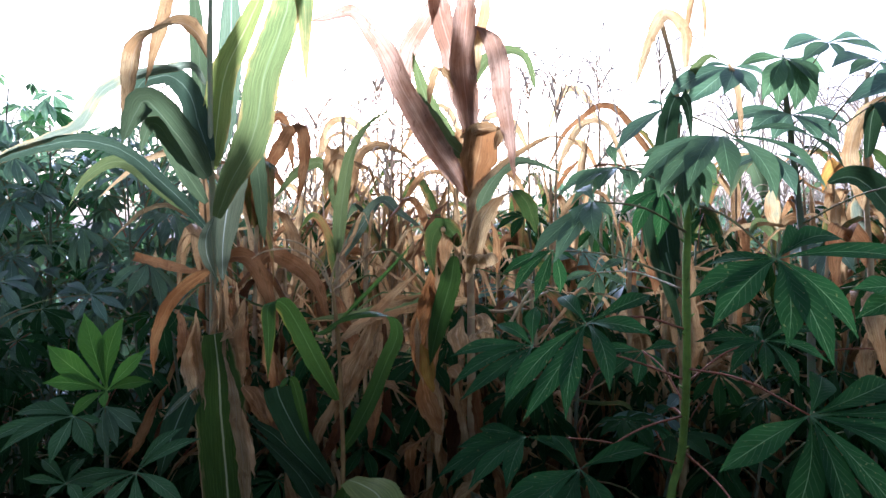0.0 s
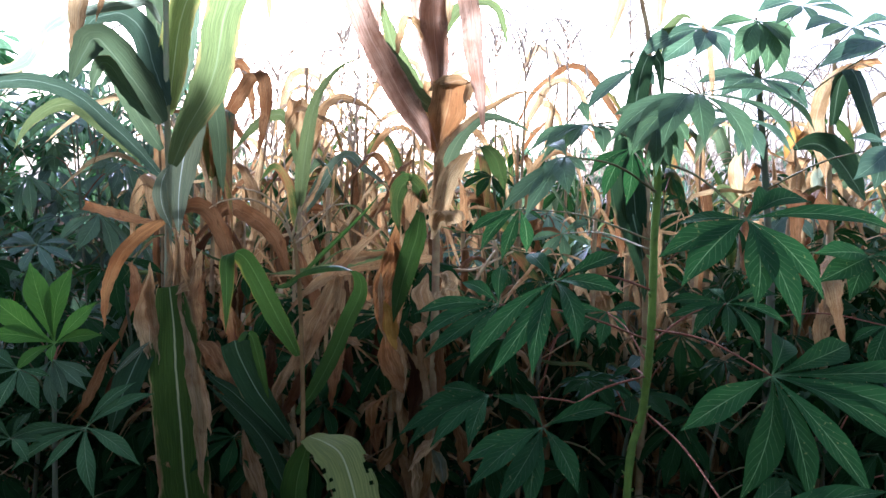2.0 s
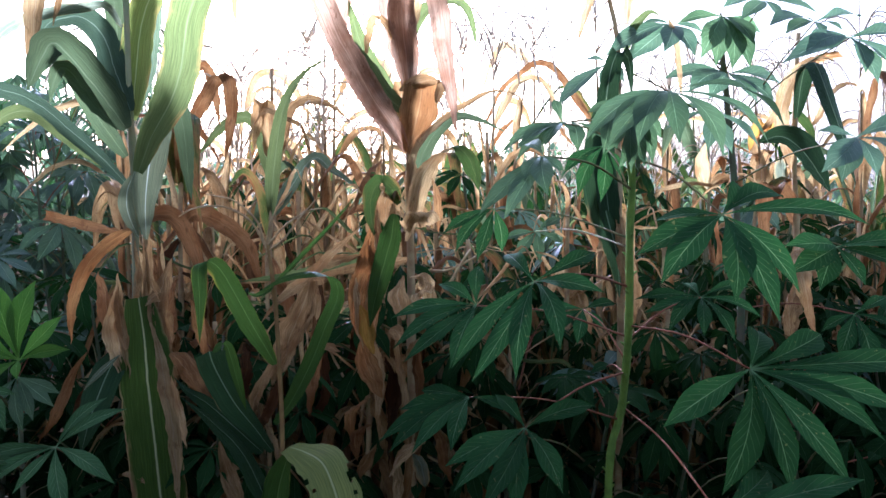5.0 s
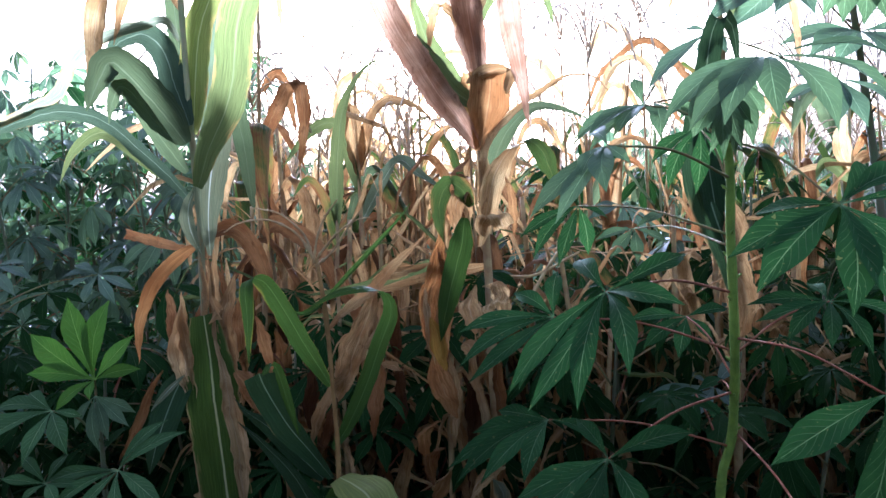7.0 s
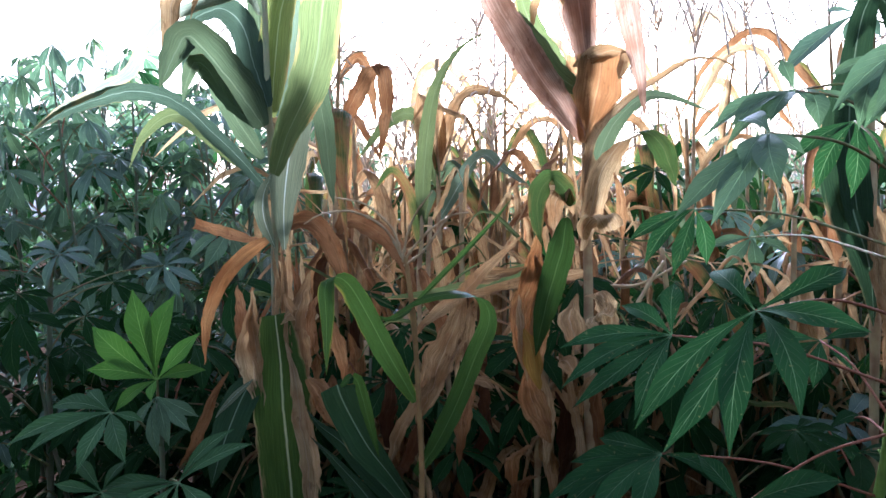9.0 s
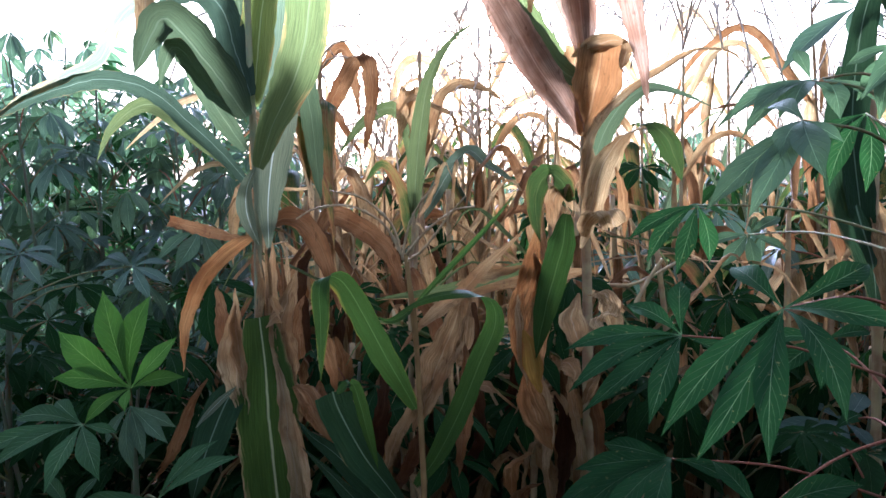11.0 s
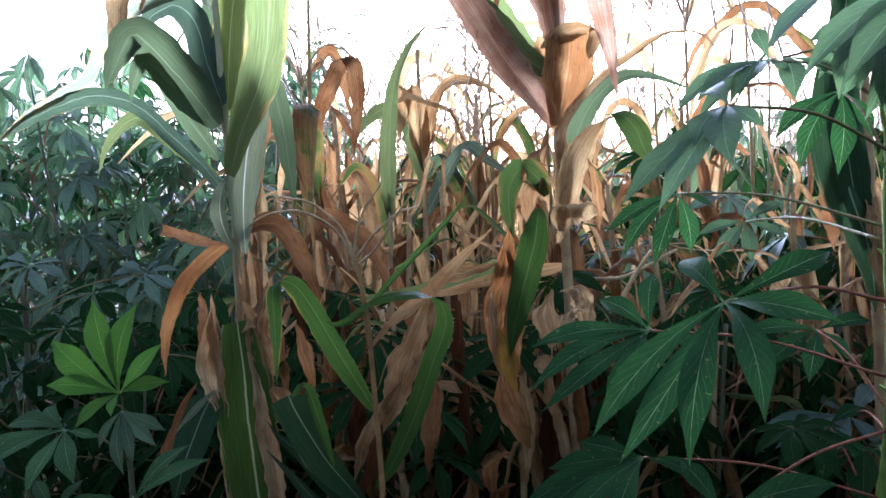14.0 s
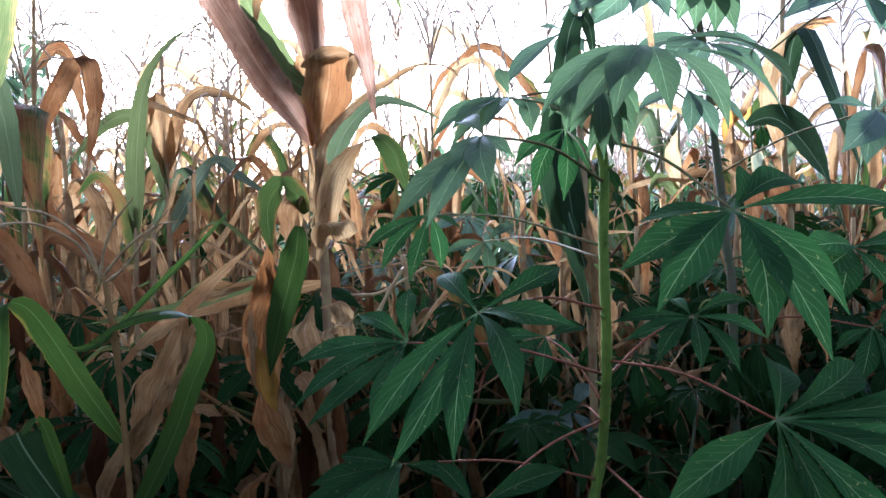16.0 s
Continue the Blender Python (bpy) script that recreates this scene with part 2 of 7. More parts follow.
STRAWY = maize_leaf_material("maize_sheath_straw", (0.4, 0.29, 0.16), (0.32, 0.21, 0.1), PALE, (0.5, 0.38, 0.22), 1.1, 0.3, 0.6, 0.1)
STALK_OLD = stem_material("maize_stalk_weathered", (0.31, 0.21, 0.095), (0.2, 0.13, 0.055))
STALK_DRY = stem_material("maize_stalk_dry", (0.45, 0.34, 0.15), (0.30, 0.18, 0.085))
STALK_GREEN = stem_material("maize_stalk_green", (0.22, 0.25, 0.11), (0.30, 0.25, 0.13))
# dry straw tone, lightened to carry the pale veil of glare
TASSEL = stem_material("tassel_dry", (0.62, 0.5, 0.35), (0.5, 0.38, 0.25), 60.0, 0.8)
CASSAVA = cassava_leaf_material("cassava_leaf_deep_green", (0.03, 0.073, 0.022), (0.022, 0.055, 0.017), (0.2, 0.27, 0.13), 0.35, 0.8, spots=0.4, gloss=0.02)
# shade among low and inner leaves is put into this darker green
CASSAVA_SHADED = cassava_leaf_material("cassava_leaf_old_green", (0.015, 0.037, 0.009), (0.011, 0.028, 0.007), (0.06, 0.09, 0.035), 0.3, 0.8, gloss=0.02)
CASSAVA_BRIGHT = cassava_leaf_material("cassava_leaf_bright_green", (0.085, 0.165, 0.022), (0.065, 0.135, 0.018), (0.21, 0.31, 0.07), 0.35)
# pale greyed greens: haze over far and upper leaves is put into the colour
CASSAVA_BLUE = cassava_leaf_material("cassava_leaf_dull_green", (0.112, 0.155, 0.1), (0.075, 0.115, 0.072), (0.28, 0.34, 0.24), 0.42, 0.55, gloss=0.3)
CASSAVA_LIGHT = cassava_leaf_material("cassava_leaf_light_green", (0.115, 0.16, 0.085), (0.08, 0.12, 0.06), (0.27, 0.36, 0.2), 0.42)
CASSAVA_FRESH = cassava_leaf_material("cassava_leaf_fresh_green", (0.055, 0.105, 0.034), (0.04, 0.08, 0.025), (0.26, 0.34, 0.16), 0.35)
STEM_GREEN = stem_material("cassava_stem_green", (0.21, 0.3, 0.045), (0.14, 0.21, 0.035), 45.0, 0.6)
STEM_DARK = stem_material("cassava_stem_dark", (0.10, 0.13, 0.06), (0.13, 0.11, 0.065), 40.0, 0.55)
PETIOLE_RED = stem_material("petiole_red", (0.2, 0.06, 0.026), (0.22, 0.10, 0.05), 50.0, 0.8)
PETIOLE_GREEN = stem_material("petiole_green", (0.15, 0.18, 0.06), (0.18, 0.11, 0.05), 50.0, 0.8)
SOIL = soil_material()


# ---- shapes ----
def curve(points, count):
    """count + 1 places, evenly spaced on a smooth line through the points."""
    p = [Vector(q) for q in points]
    p = [2 * p[0] - p[1], *p, 2 * p[-1] - p[-2]]
    fine = []
    for i in range(1, len(p) - 2):
        for k in range(16):
            t = k / 16
            fine.append(0.5 * (2 * p[i] + (p[i + 1] - p[i - 1]) * t + (2 * p[i - 1] - 5 * p[i] + 4 * p[i + 1] - p[i + 2]) * t * t
                               + (3 * p[i] - p[i - 1] - 3 * p[i + 1] + p[i + 2]) * t ** 3))
    fine.append(p[-2])
    run = [0.0]
    for u, v in zip(fine, fine[1:]):
        run.append(run[-1] + (v - u).length)
    out, k = [], 0
    for i in range(count + 1):
        s = run[-1] * i / count
        while k < len(run) - 2 and run[k + 1] < s:
            k += 1
        out.append(fine[k].lerp(fine[k + 1], (s - run[k]) / max(run[k + 1] - run[k], 1e-9)))
    return out


def mesh_from(name, verts, faces, uvs, material):
    data = bpy.data.meshes.new(name)
    data.from_pydata(verts, [], faces)
    data.materials.append(material)
    if uvs:
        layer = data.uv_layers.new(name="UVMap")
        flat = np.array([uvs[loop.vertex_index] for loop in data.loops], dtype=np.float32).ravel()
        layer.data.foreach_set("uv", flat)
    data.shade_smooth()
    return data


def blade_geometry(points, width, turn=(0, 0), side=None, shape="full", fold=0.18, ripple=0.1, curl=0.0, crumple=0.0,
                   count=26, cross=6, seed=0, holes=0, pleat=0.0):
    """A long leaf along the points: vertices, faces, uvs. side: which way its width goes; else it faces the path.
    turn: degrees of twist at its base and its tip."""
    line, r = curve(points, count), random.Random(seed)
    length = sum((v - u).length for u, v in zip(line, line[1:]))
    phase, beat = r.uniform(0, 6), r.uniform(0.85, 1.2) * max(2.0, length / 0.09)
    verts, uvs, faces = [], [], []
    for i, p in enumerate(line):
        s = i / count
        tangent = (line[min(i + 1, count)] - line[max(i - 1, 0)]).normalized()
        if side is None:
            hint = Vector((0, -1, 0.22))
            normal = (hint - tangent * hint.dot(tangent)).normalized()
            across = tangent.cross(normal)
        else:
            across = Vector(side)
            across = (across - tangent * across.dot(tangent)).normalized()
            normal = across.cross(tangent)
        angle = radians(turn[0] + (turn[1] - turn[0]) * s)
        across, normal = across * math.cos(angle) + normal * math.sin(angle), normal * math.cos(angle) - across * math.sin(angle)
        w = width / 2
        if shape in ("full", "tail"):
            w *= (0.28 + 0.72 * min(1, s / 0.2) ** 0.7) if shape == "full" else 1.0
            if s > 0.4:
                w *= max(0.03, 1 - ((s - 0.4) / 0.6) ** 2.1)
        elif shape == "flag":
            w *= 0.22 + 0.78 * min(1, s / 0.55) ** 0.8
        elif shape == "hung":
            w *= 0.5 + 0.5 * min(1, s / 0.28)
        elif shape == "both":
            w *= max(0.04, math.sin(math.pi * (0.03 + 0.96 * s)) ** 0.95)
        for j in range(cross + 1):
            v = 2 * j / cross - 1
            lift = fold * abs(v) * w + curl * v * v * w
            lift += ripple * w * v * v * math.sin(s * beat + phase + (1.3 if v > 0 else 0)) * (0.4 + 0.6 * s)
            if pleat:
                lift += pleat * w * (abs((v * 2.3 + 0.35 * math.sin(5 * s + phase) + 8) % 1.0 - 0.5) - 0.25) * 2
            jag = 1 + 0.1 * noise.noise((s * length * 45, v * 3, seed * 0.9)) + (0.22 * noise.noise((s * length * 30, v * 2, seed * 1.7)) * abs(v) if crumple > 0.007 else 0)
            q = p + across * (v * w * jag * (1 - 0.25 * curl * abs(v))) + normal * lift
            if crumple:
                q = q + (1.3 * noise.noise_vector(q * 6.5 + Vector((seed, 0, 0))) + 0.35 * noise.noise_vector(q * 60 + Vector((0, seed, 0)))) * crumple * min(1, 4 * s + 0.15)
            verts.append(q)
            uvs.append((s * length / 0.5, j / cross))
    for i in range(count):
        for j in range(cross):
            k = i * (cross + 1) + j
            faces.append((k, k + 1, k + cross + 2, k + cross + 1))
    for _ in range(holes):                                        # eaten by insects
        i, j = r.randrange(count // 3, count), r.choice((0, 1, 2, cross - 3, cross - 2, cross - 1))
        gone = {i * (cross + 1) + j, i * (cross + 1) + j + r.choice((0, 1)), (i + r.choice((0, 1))) * (cross + 1) + j}
        faces = [f for f in faces if f[0] not in gone]
    return verts, faces, uvs


def tube_geometry(points, thick, thin, count=16, sides=8, joints=0, swell=1.3):
    """A round stem along the points, with swollen joints. vertices, faces."""
    line = curve(points, count)
    verts, faces = [], []
    across = Vector((1, 0, 0))
    for i, p in enumerate(line):
        s = i / count
        tangent = (line[min(i + 1, count)] - line[max(i - 1, 0)]).normalized()
        if abs(tangent.x) > 0.95:
            across = Vector((0, 1, 0))
        u = (across - tangent * across.dot(tangent)).normalized()
        v = tangent.cross(u)
        r = thick + (thin - thick) * s
        if joints and i % joints == joints // 2:
            r *= swell
        for j in range(sides):
            a = 2 * math.pi * j / sides
            verts.append(p + u * (r * math.cos(a)) + v * (r * math.sin(a)))
    for i in range(count):
        for j in range(sides):
            k, m = i * sides + j, i * sides + (j + 1) % sides
            faces.append((k, m, m + sides, k + sides))
    faces.append(tuple(reversed(range(sides))))
    faces.append(tuple(range(count * sides, (count + 1) * sides)))
    return verts, faces


def joined(pieces):
    """Several (vertices, faces, uvs) as one."""
    verts, faces, uvs = [], [], []
    for v, f, u in pieces:
        k = len(verts)
        verts += v
        uvs += u
        faces += [tuple(i + k for i in face) for face in f]
    return verts, faces, uvs


def part(name, data, parent, label=""):
    ob = new(name, data)
    ob.parent = parent
    return tagged(ob, label)


def thing(name, label, category, group="", place=(0, 0, 0)):
    ob = new(name)
    ob.empty_display_size = 0.05
    ob.location = place
    return tagged(ob, label, category, group)


def blade(plant, points, width, material, label="", **shape):
    """One maize leaf as a part of its plant."""
    shape.setdefault("seed", len(plant.children))
    base = Vector(plant.location)
    verts, faces, uvs = blade_geometry([Vector(p) - base for p in points], width, **shape)
    return part("leaf", mesh_from("leaf", verts, faces, uvs, material), plant, label)


def scars(points, radius, count):
    """Stubby leaf scars that wind up a cassava stem."""
    pieces, line = [], curve(points, count)
    for k, p in enumerate(line[1:-1]):
        a = k * 2.4
        c, d = math.cos(a), math.sin(a)
        v, f = tube_geometry([p + Vector((c, d, 0)) * radius * 0.6, p + Vector((c, d, 0.3)) * radius * 1.25, p + Vector((c, d, 0.45)) * radius * 1.7], radius * 0.42, radius * 0.16, 4, 5)
        pieces.append((v, f, []))
    return joined(pieces)[:2]


def stem(plant, name, points, thick, thin, material, label="", **shape):
    base = Vector(plant.location)
    verts, faces = tube_geometry([Vector(p) - base for p in points], thick, thin, **shape)
    return part(name, mesh_from(name, verts, faces, None, material), plant, label)


def lobe_geometry(start, tip, width, normal, sag=0.12, count=12, cross=4, seed=0):
    """One finger of a cassava leaf: narrow at the hub, widest past its middle, with a drawn-out point."""
    start, tip = Vector(start), Vector(tip)
    reach = tip - start
    normal = Vector(normal)
    normal = (normal - reach * (normal.dot(reach) / reach.length_squared)).normalized()
    across = reach.normalized().cross(normal)
    r = random.Random(seed)
    wave, phase = r.uniform(0.02, 0.07), r.uniform(0, 6)
    bend = r.uniform(-0.05, 0.05) * reach.length
    verts, faces, uvs = [], [], []
    for i in range(count + 1):
        s = i / count
        w = width / 2 * max(0.02, (math.sin(math.pi * min(1, s ** 1.38)) ** 1.15) * (1 - 0.3 * max(0, s - 0.7) / 0.3) + 0.05 * (1 - s))
        mid = start + reach * s + normal * (sag * reach.length * 4 * s * (1 - s)) + across * (bend * 4 * s * (1 - s))
        for j in range(cross + 1):
            v = 2 * j / cross - 1
            lift = 0.24 * abs(v) * w + wave * w * math.sin(9 * s + phase + v) * abs(v) * 2
            verts.append(mid + across * (v * w) + normal * lift)
            uvs.append((s, j / cross))
    for i in range(count):
        for j in range(cross):
            k = i * (cross + 1) + j
            faces.append((k, k + 1, k + cross + 2, k + cross + 1))
    return verts, faces, uvs


def cassava_leaf(plant, hub, joint, tips, material, width=0.046, normal=(0, -0.8, 0.6), petiole=PETIOLE_RED, sag=0.1, label="", rise=0.02, stout=0.3):
    """A palmate leaf: its petiole from the stem's joint to the hub, and a finger to each tip."""
    base = Vector(plant.location)
    a, b = Vector(joint) - base, Vector(hub) - base
    verts, faces = tube_geometry([a, a.lerp(b, 0.5) + Vector((0, 0, rise)), b], 0.0026, 0.0018, 10, 6)
    leaf = part("leaf", mesh_from("leaf", verts, faces, None, petiole), plant, label)
    for k, tip in enumerate(tips):
        reach = (Vector(tip) - Vector(hub)).length
        w = min(width * min(1.0, 0.6 + 4.0 * reach) * 0.6, stout * reach)
        shape = lobe_geometry(b, Vector(tip) - base, w, normal, sag, seed=k + len(plant.children) * 7)
        part("leaf_lobe", mesh_from("leaf_lobe", *shape, material), leaf)
    return leaf


def tassel_geometry(seed, size=0.3, branches=12, droop=1.0):
    """A dead maize tassel: a stiff spike and many thin drooping branches."""
    r = random.Random(seed)
    pieces = []
    v, f = tube_geometry([(0, 0, -0.05), (r.uniform(-.01, .01), 0, size * 0.6), (r.uniform(-.03, .03), r.uniform(-.03, .03), size * 1.1)], 0.0028, 0.0016, 12, 4, 2, 1.3)
    pieces.append((v, f, []))
    for k in range(branches):
        a, z = r.uniform(0, 2 * math.pi), size * r.uniform(0.0, 0.5)
        l, d = size * r.uniform(0.55, 1.0), droop * r.uniform(0.5, 1.35)
        c, s = math.cos(a), math.sin(a)
        pts = [(0, 0, z), (0.3 * l * c, 0.3 * l * s, z + 0.4 * l), (0.7 * l * c, 0.7 * l * s, z + (0.6 - 0.25 * d) * l),
               (1.0 * l * c, 1.0 * l * s, z + (0.5 - 0.75 * d) * l)]
        v, f = tube_geometry(pts, 0.003, 0.0021, 12, 4, 2, 1.2)
        pieces.append((v, f, []))
    verts, faces, _ = joined(pieces)
    return verts, faces


def ear_geometry(length=0.2, radius=0.028, seed=0):
    """A husked ear: a spindle with ragged husk tips."""
    r = random.Random(seed)
    pieces = []
    rings, sides, verts, faces, uvs = 10, 10, [], [], []
    for i in range(rings + 1):
        s = i / rings
        w = radius * (0.35 + 0.75 * math.sin(math.pi * min(1, 0.12 + 0.8 * s)) ** 0.7) * (1 if s < 0.9 else 0.6)
        for j in range(sides):
            a = 2 * math.pi * j / sides
            k = w * (1 + 0.08 * math.sin(3 * a + 5 * s))
            verts.append(Vector((k * math.cos(a), k * math.sin(a), s * length)))
            uvs.append((s, j / sides))
    for i in range(rings):
        for j in range(sides):
            k, m = i * sides + j, i * sides + (j + 1) % sides
            faces.append((k, m, m + sides, k + sides))
    faces.append(tuple(range(rings * sides, (rings + 1) * sides)))
    pieces.append((verts, faces, uvs))
    for k in range(4):
        a = k * 1.6 + r.uniform(0, 1)
        c, s = math.cos(a), math.sin(a)
        pts = [(radius * c, radius * s, 0.01), (radius * 1.25 * c, radius * 1.25 * s, length * 0.5),
               (radius * 0.9 * c, radius * 0.9 * s, length * 0.95), (radius * r.uniform(0.5, 3) * c, radius * r.uniform(0.5, 3) * s, length * r.uniform(1.1, 1.35))]
        pieces.append(blade_geometry(pts, radius * 1.5, side=(-s, c, 0), fold=0, curl=0.25, ripple=0.15, crumple=0.006, count=10, cross=4, seed=seed + k))
    return joined(pieces)

# ---- the near plants ----

m = thing("maize_plant", "tall green maize plant with arching leaves and dry lower blades", "maize", "near maize", (-0.539, 1.684, -0.030))
stem(m, "stalk", [(-0.545, 1.690, -0.030), (-0.545, 1.690, 1.272), (-0.543, 1.690, 1.406), (-0.541, 1.690, 1.540), (-0.547, 1.690, 1.674), (-0.550, 1.690, 1.873), (-0.549, 1.690, 2.046), (-0.547, 1.690, 2.192)], 0.0130, 0.0050, STALK_GREEN, count=30, joints=5)
blade(m, [(-0.519, 1.640, 1.558), (-0.489, 1.633, 1.629), (-0.447, 1.625, 1.699), (-0.419, 1.618, 1.787), (-0.404, 1.611, 1.875), (-0.374, 1.604, 1.945), (-0.350, 1.596, 2.016), (-0.331, 1.589, 2.095), (-0.314, 1.582, 2.111), (-0.304, 1.575, 2.034), (-0.300, 1.567, 1.945), (-0.297, 1.560, 1.845)], 0.076, LIME, turn=(0, -10), ripple=0.08, crumple=0.005, count=48, cross=8)
blade(m, [(-0.548, 1.700, 1.675), (-0.539, 1.708, 1.797), (-0.525, 1.716, 1.899), (-0.492, 1.724, 1.983), (-0.449, 1.732, 2.080), (-0.403, 1.740, 2.186)], 0.071, PALELIME, turn=(0, 15), ripple=0.1, crumple=0.004, count=34, cross=8)
blade(m, [(-0.546, 1.720, 1.690), (-0.530, 1.740, 1.830), (-0.522, 1.760, 1.972), (-0.525, 1.780, 2.103), (-0.523, 1.800, 2.237)], 0.064, GREYGREEN, turn=(-10, 10), cross=8)
blade(m, [(-0.568, 1.720, 1.677), (-0.586, 1.750, 1.818), (-0.607, 1.780, 1.977), (-0.627, 1.810, 2.114), (-0.651, 1.840, 2.239)], 0.048, GREEN, turn=(20, 10), cross=8)
blade(m, [(-0.515, 1.670, 1.414), (-0.516, 1.676, 1.500), (-0.505, 1.682, 1.593), (-0.485, 1.688, 1.680), (-0.466, 1.694, 1.747), (-0.454, 1.700, 1.795)], 0.067, SILVER, turn=(-15, -30), ripple=0.1, shape='both', fold=0.3, count=40, cross=10, label='pale silvery blade with a white midrib')
blade(m, [(-0.522, 1.640, 1.420), (-0.542, 1.640, 1.474), (-0.542, 1.640, 1.519), (-0.524, 1.640, 1.562)], 0.031, SILVER, shape='both', fold=0.5)
blade(m, [(-0.459, 1.680, 1.772), (-0.444, 1.693, 1.701), (-0.433, 1.707, 1.608), (-0.430, 1.720, 1.500)], 0.038, GREEN, side=(1, 0.4, 0), crumple=0.006, cross=8)
blade(m, [(-0.555, 1.700, 1.936), (-0.578, 1.689, 1.990), (-0.611, 1.677, 2.018), (-0.656, 1.666, 2.002), (-0.697, 1.654, 1.965), (-0.713, 1.643, 1.902), (-0.721, 1.631, 1.822), (-0.728, 1.620, 1.743)], 0.052, BLEACHED, side=(0.5, 0.6, 0.6), curl=0.2, crumple=0.008, pleat=0.3, count=34, cross=10)
blade(m, [(-0.632, 1.720, 2.164), (-0.657, 1.708, 2.106), (-0.669, 1.696, 2.048), (-0.676, 1.684, 1.991), (-0.686, 1.672, 1.929), (-0.693, 1.660, 1.867)], 0.032, DRY, side=(1, 0.3, 0), curl=0.2, crumple=0.008, pleat=0.3, count=34, cross=10)
blade(m, [(-0.541, 1.670, 1.691), (-0.582, 1.697, 1.801), (-0.618, 1.724, 1.870), (-0.666, 1.751, 1.909), (-0.719, 1.779, 1.908), (-0.767, 1.806, 1.890), (-0.799, 1.833, 1.833), (-0.820, 1.860, 1.786)], 0.056, BLUEGREEN, turn=(-15, 10), ripple=0.14, crumple=0.006, count=40, cross=8, label='dark arching blade with a pale midrib')
blade(m, [(-0.546, 1.660, 1.651), (-0.590, 1.646, 1.718), (-0.624, 1.631, 1.768), (-0.650, 1.617, 1.806), (-0.669, 1.603, 1.819), (-0.687, 1.589, 1.782), (-0.699, 1.574, 1.742), (-0.702, 1.560, 1.714)], 0.078, GREEN, turn=(-20, 5), ripple=0.2, crumple=0.006, count=40, cross=8)
blade(m, [(-0.548, 1.660, 1.592), (-0.593, 1.647, 1.656), (-0.624, 1.633, 1.717), (-0.637, 1.620, 1.758), (-0.655, 1.607, 1.773), (-0.667, 1.593, 1.739), (-0.669, 1.580, 1.693)], 0.043, GREEN, turn=(10, 30), ripple=0.2, crumple=0.006, cross=8)
blade(m, [(-0.564, 1.700, 1.876), (-0.603, 1.720, 1.923), (-0.665, 1.740, 1.923), (-0.749, 1.760, 1.914), (-0.828, 1.780, 1.893), (-0.880, 1.800, 1.852), (-0.928, 1.820, 1.799), (-1.016, 1.840, 1.767), (-1.123, 1.860, 1.735), (-1.254, 1.880, 1.678)], 0.027, PALEBLADE, turn=(10, 35), ripple=0.2, crumple=0.008, pleat=0.2, count=44, cross=8, label='pale drying blade that hangs sideways')
blade(m, [(-0.547, 1.680, 1.524), (-0.619, 1.708, 1.597), (-0.698, 1.735, 1.662), (-0.769, 1.762, 1.714), (-0.837, 1.790, 1.749), (-0.922, 1.817, 1.761), (-1.023, 1.845, 1.752), (-1.133, 1.872, 1.728), (-1.267, 1.900, 1.680)], 0.042, BLUEGREEN, turn=(30, 50), ripple=0.16, crumple=0.006, count=44, cross=8)
blade(m, [(-0.597, 1.740, 1.562), (-0.693, 1.775, 1.633), (-0.771, 1.810, 1.686), (-0.829, 1.845, 1.710), (-0.894, 1.880, 1.703), (-0.965, 1.915, 1.663), (-1.020, 1.950, 1.600)], 0.038, LIME, turn=(10, 20), ripple=0.1, cross=6)
blade(m, [(-0.537, 1.670, 1.441), (-0.559, 1.655, 1.427), (-0.594, 1.640, 1.400), (-0.618, 1.625, 1.369), (-0.636, 1.610, 1.313), (-0.645, 1.595, 1.258), (-0.643, 1.580, 1.203)], 0.032, ORANGE, side=(0.9, 0.4, 0.1), curl=0.3, crumple=0.007, pleat=0.3, count=34, cross=10)
blade(m, [(-0.565, 1.700, 1.422), (-0.641, 1.753, 1.437), (-0.716, 1.807, 1.450), (-0.796, 1.860, 1.465)], 0.029, BROWN, shape='flag', turn=(30, 10), curl=0.24, crumple=0.01, pleat=0.3, count=34, cross=10)
blade(m, [(-0.545, 1.700, 1.445), (-0.510, 1.716, 1.462), (-0.471, 1.732, 1.459), (-0.440, 1.748, 1.413), (-0.422, 1.764, 1.346), (-0.410, 1.780, 1.276)], 0.038, BROWN, turn=(20, 0), curl=0.2, crumple=0.008, pleat=0.3, count=34, cross=10)
blade(m, [(-0.523, 1.635, 1.291), (-0.516, 1.626, 1.258), (-0.506, 1.617, 1.201), (-0.498, 1.607, 1.115), (-0.489, 1.598, 1.030), (-0.478, 1.589, 0.936), (-0.466, 1.580, 0.785)], 0.112, EDGED, turn=(6, 0), shape='hung', fold=0.2, ripple=0.07, crumple=0.004, count=44, cross=14, label='broad green blade with dried tan edges')
blade(m, [(-0.491, 1.605, 1.242), (-0.474, 1.594, 1.187), (-0.458, 1.583, 1.123), (-0.443, 1.572, 1.050), (-0.431, 1.561, 0.949), (-0.423, 1.550, 0.860)], 0.030, BLEACHED, turn=(10, 30), shape='both', curl=0.2, crumple=0.011, pleat=0.4, count=44, cross=10)
blade(m, [(-0.442, 1.570, 1.136), (-0.429, 1.557, 1.093), (-0.417, 1.543, 1.051), (-0.407, 1.530, 0.992)], 0.017, BLEACHED, shape='both', curl=0.25, crumple=0.01, pleat=0.3, count=30, cross=8)
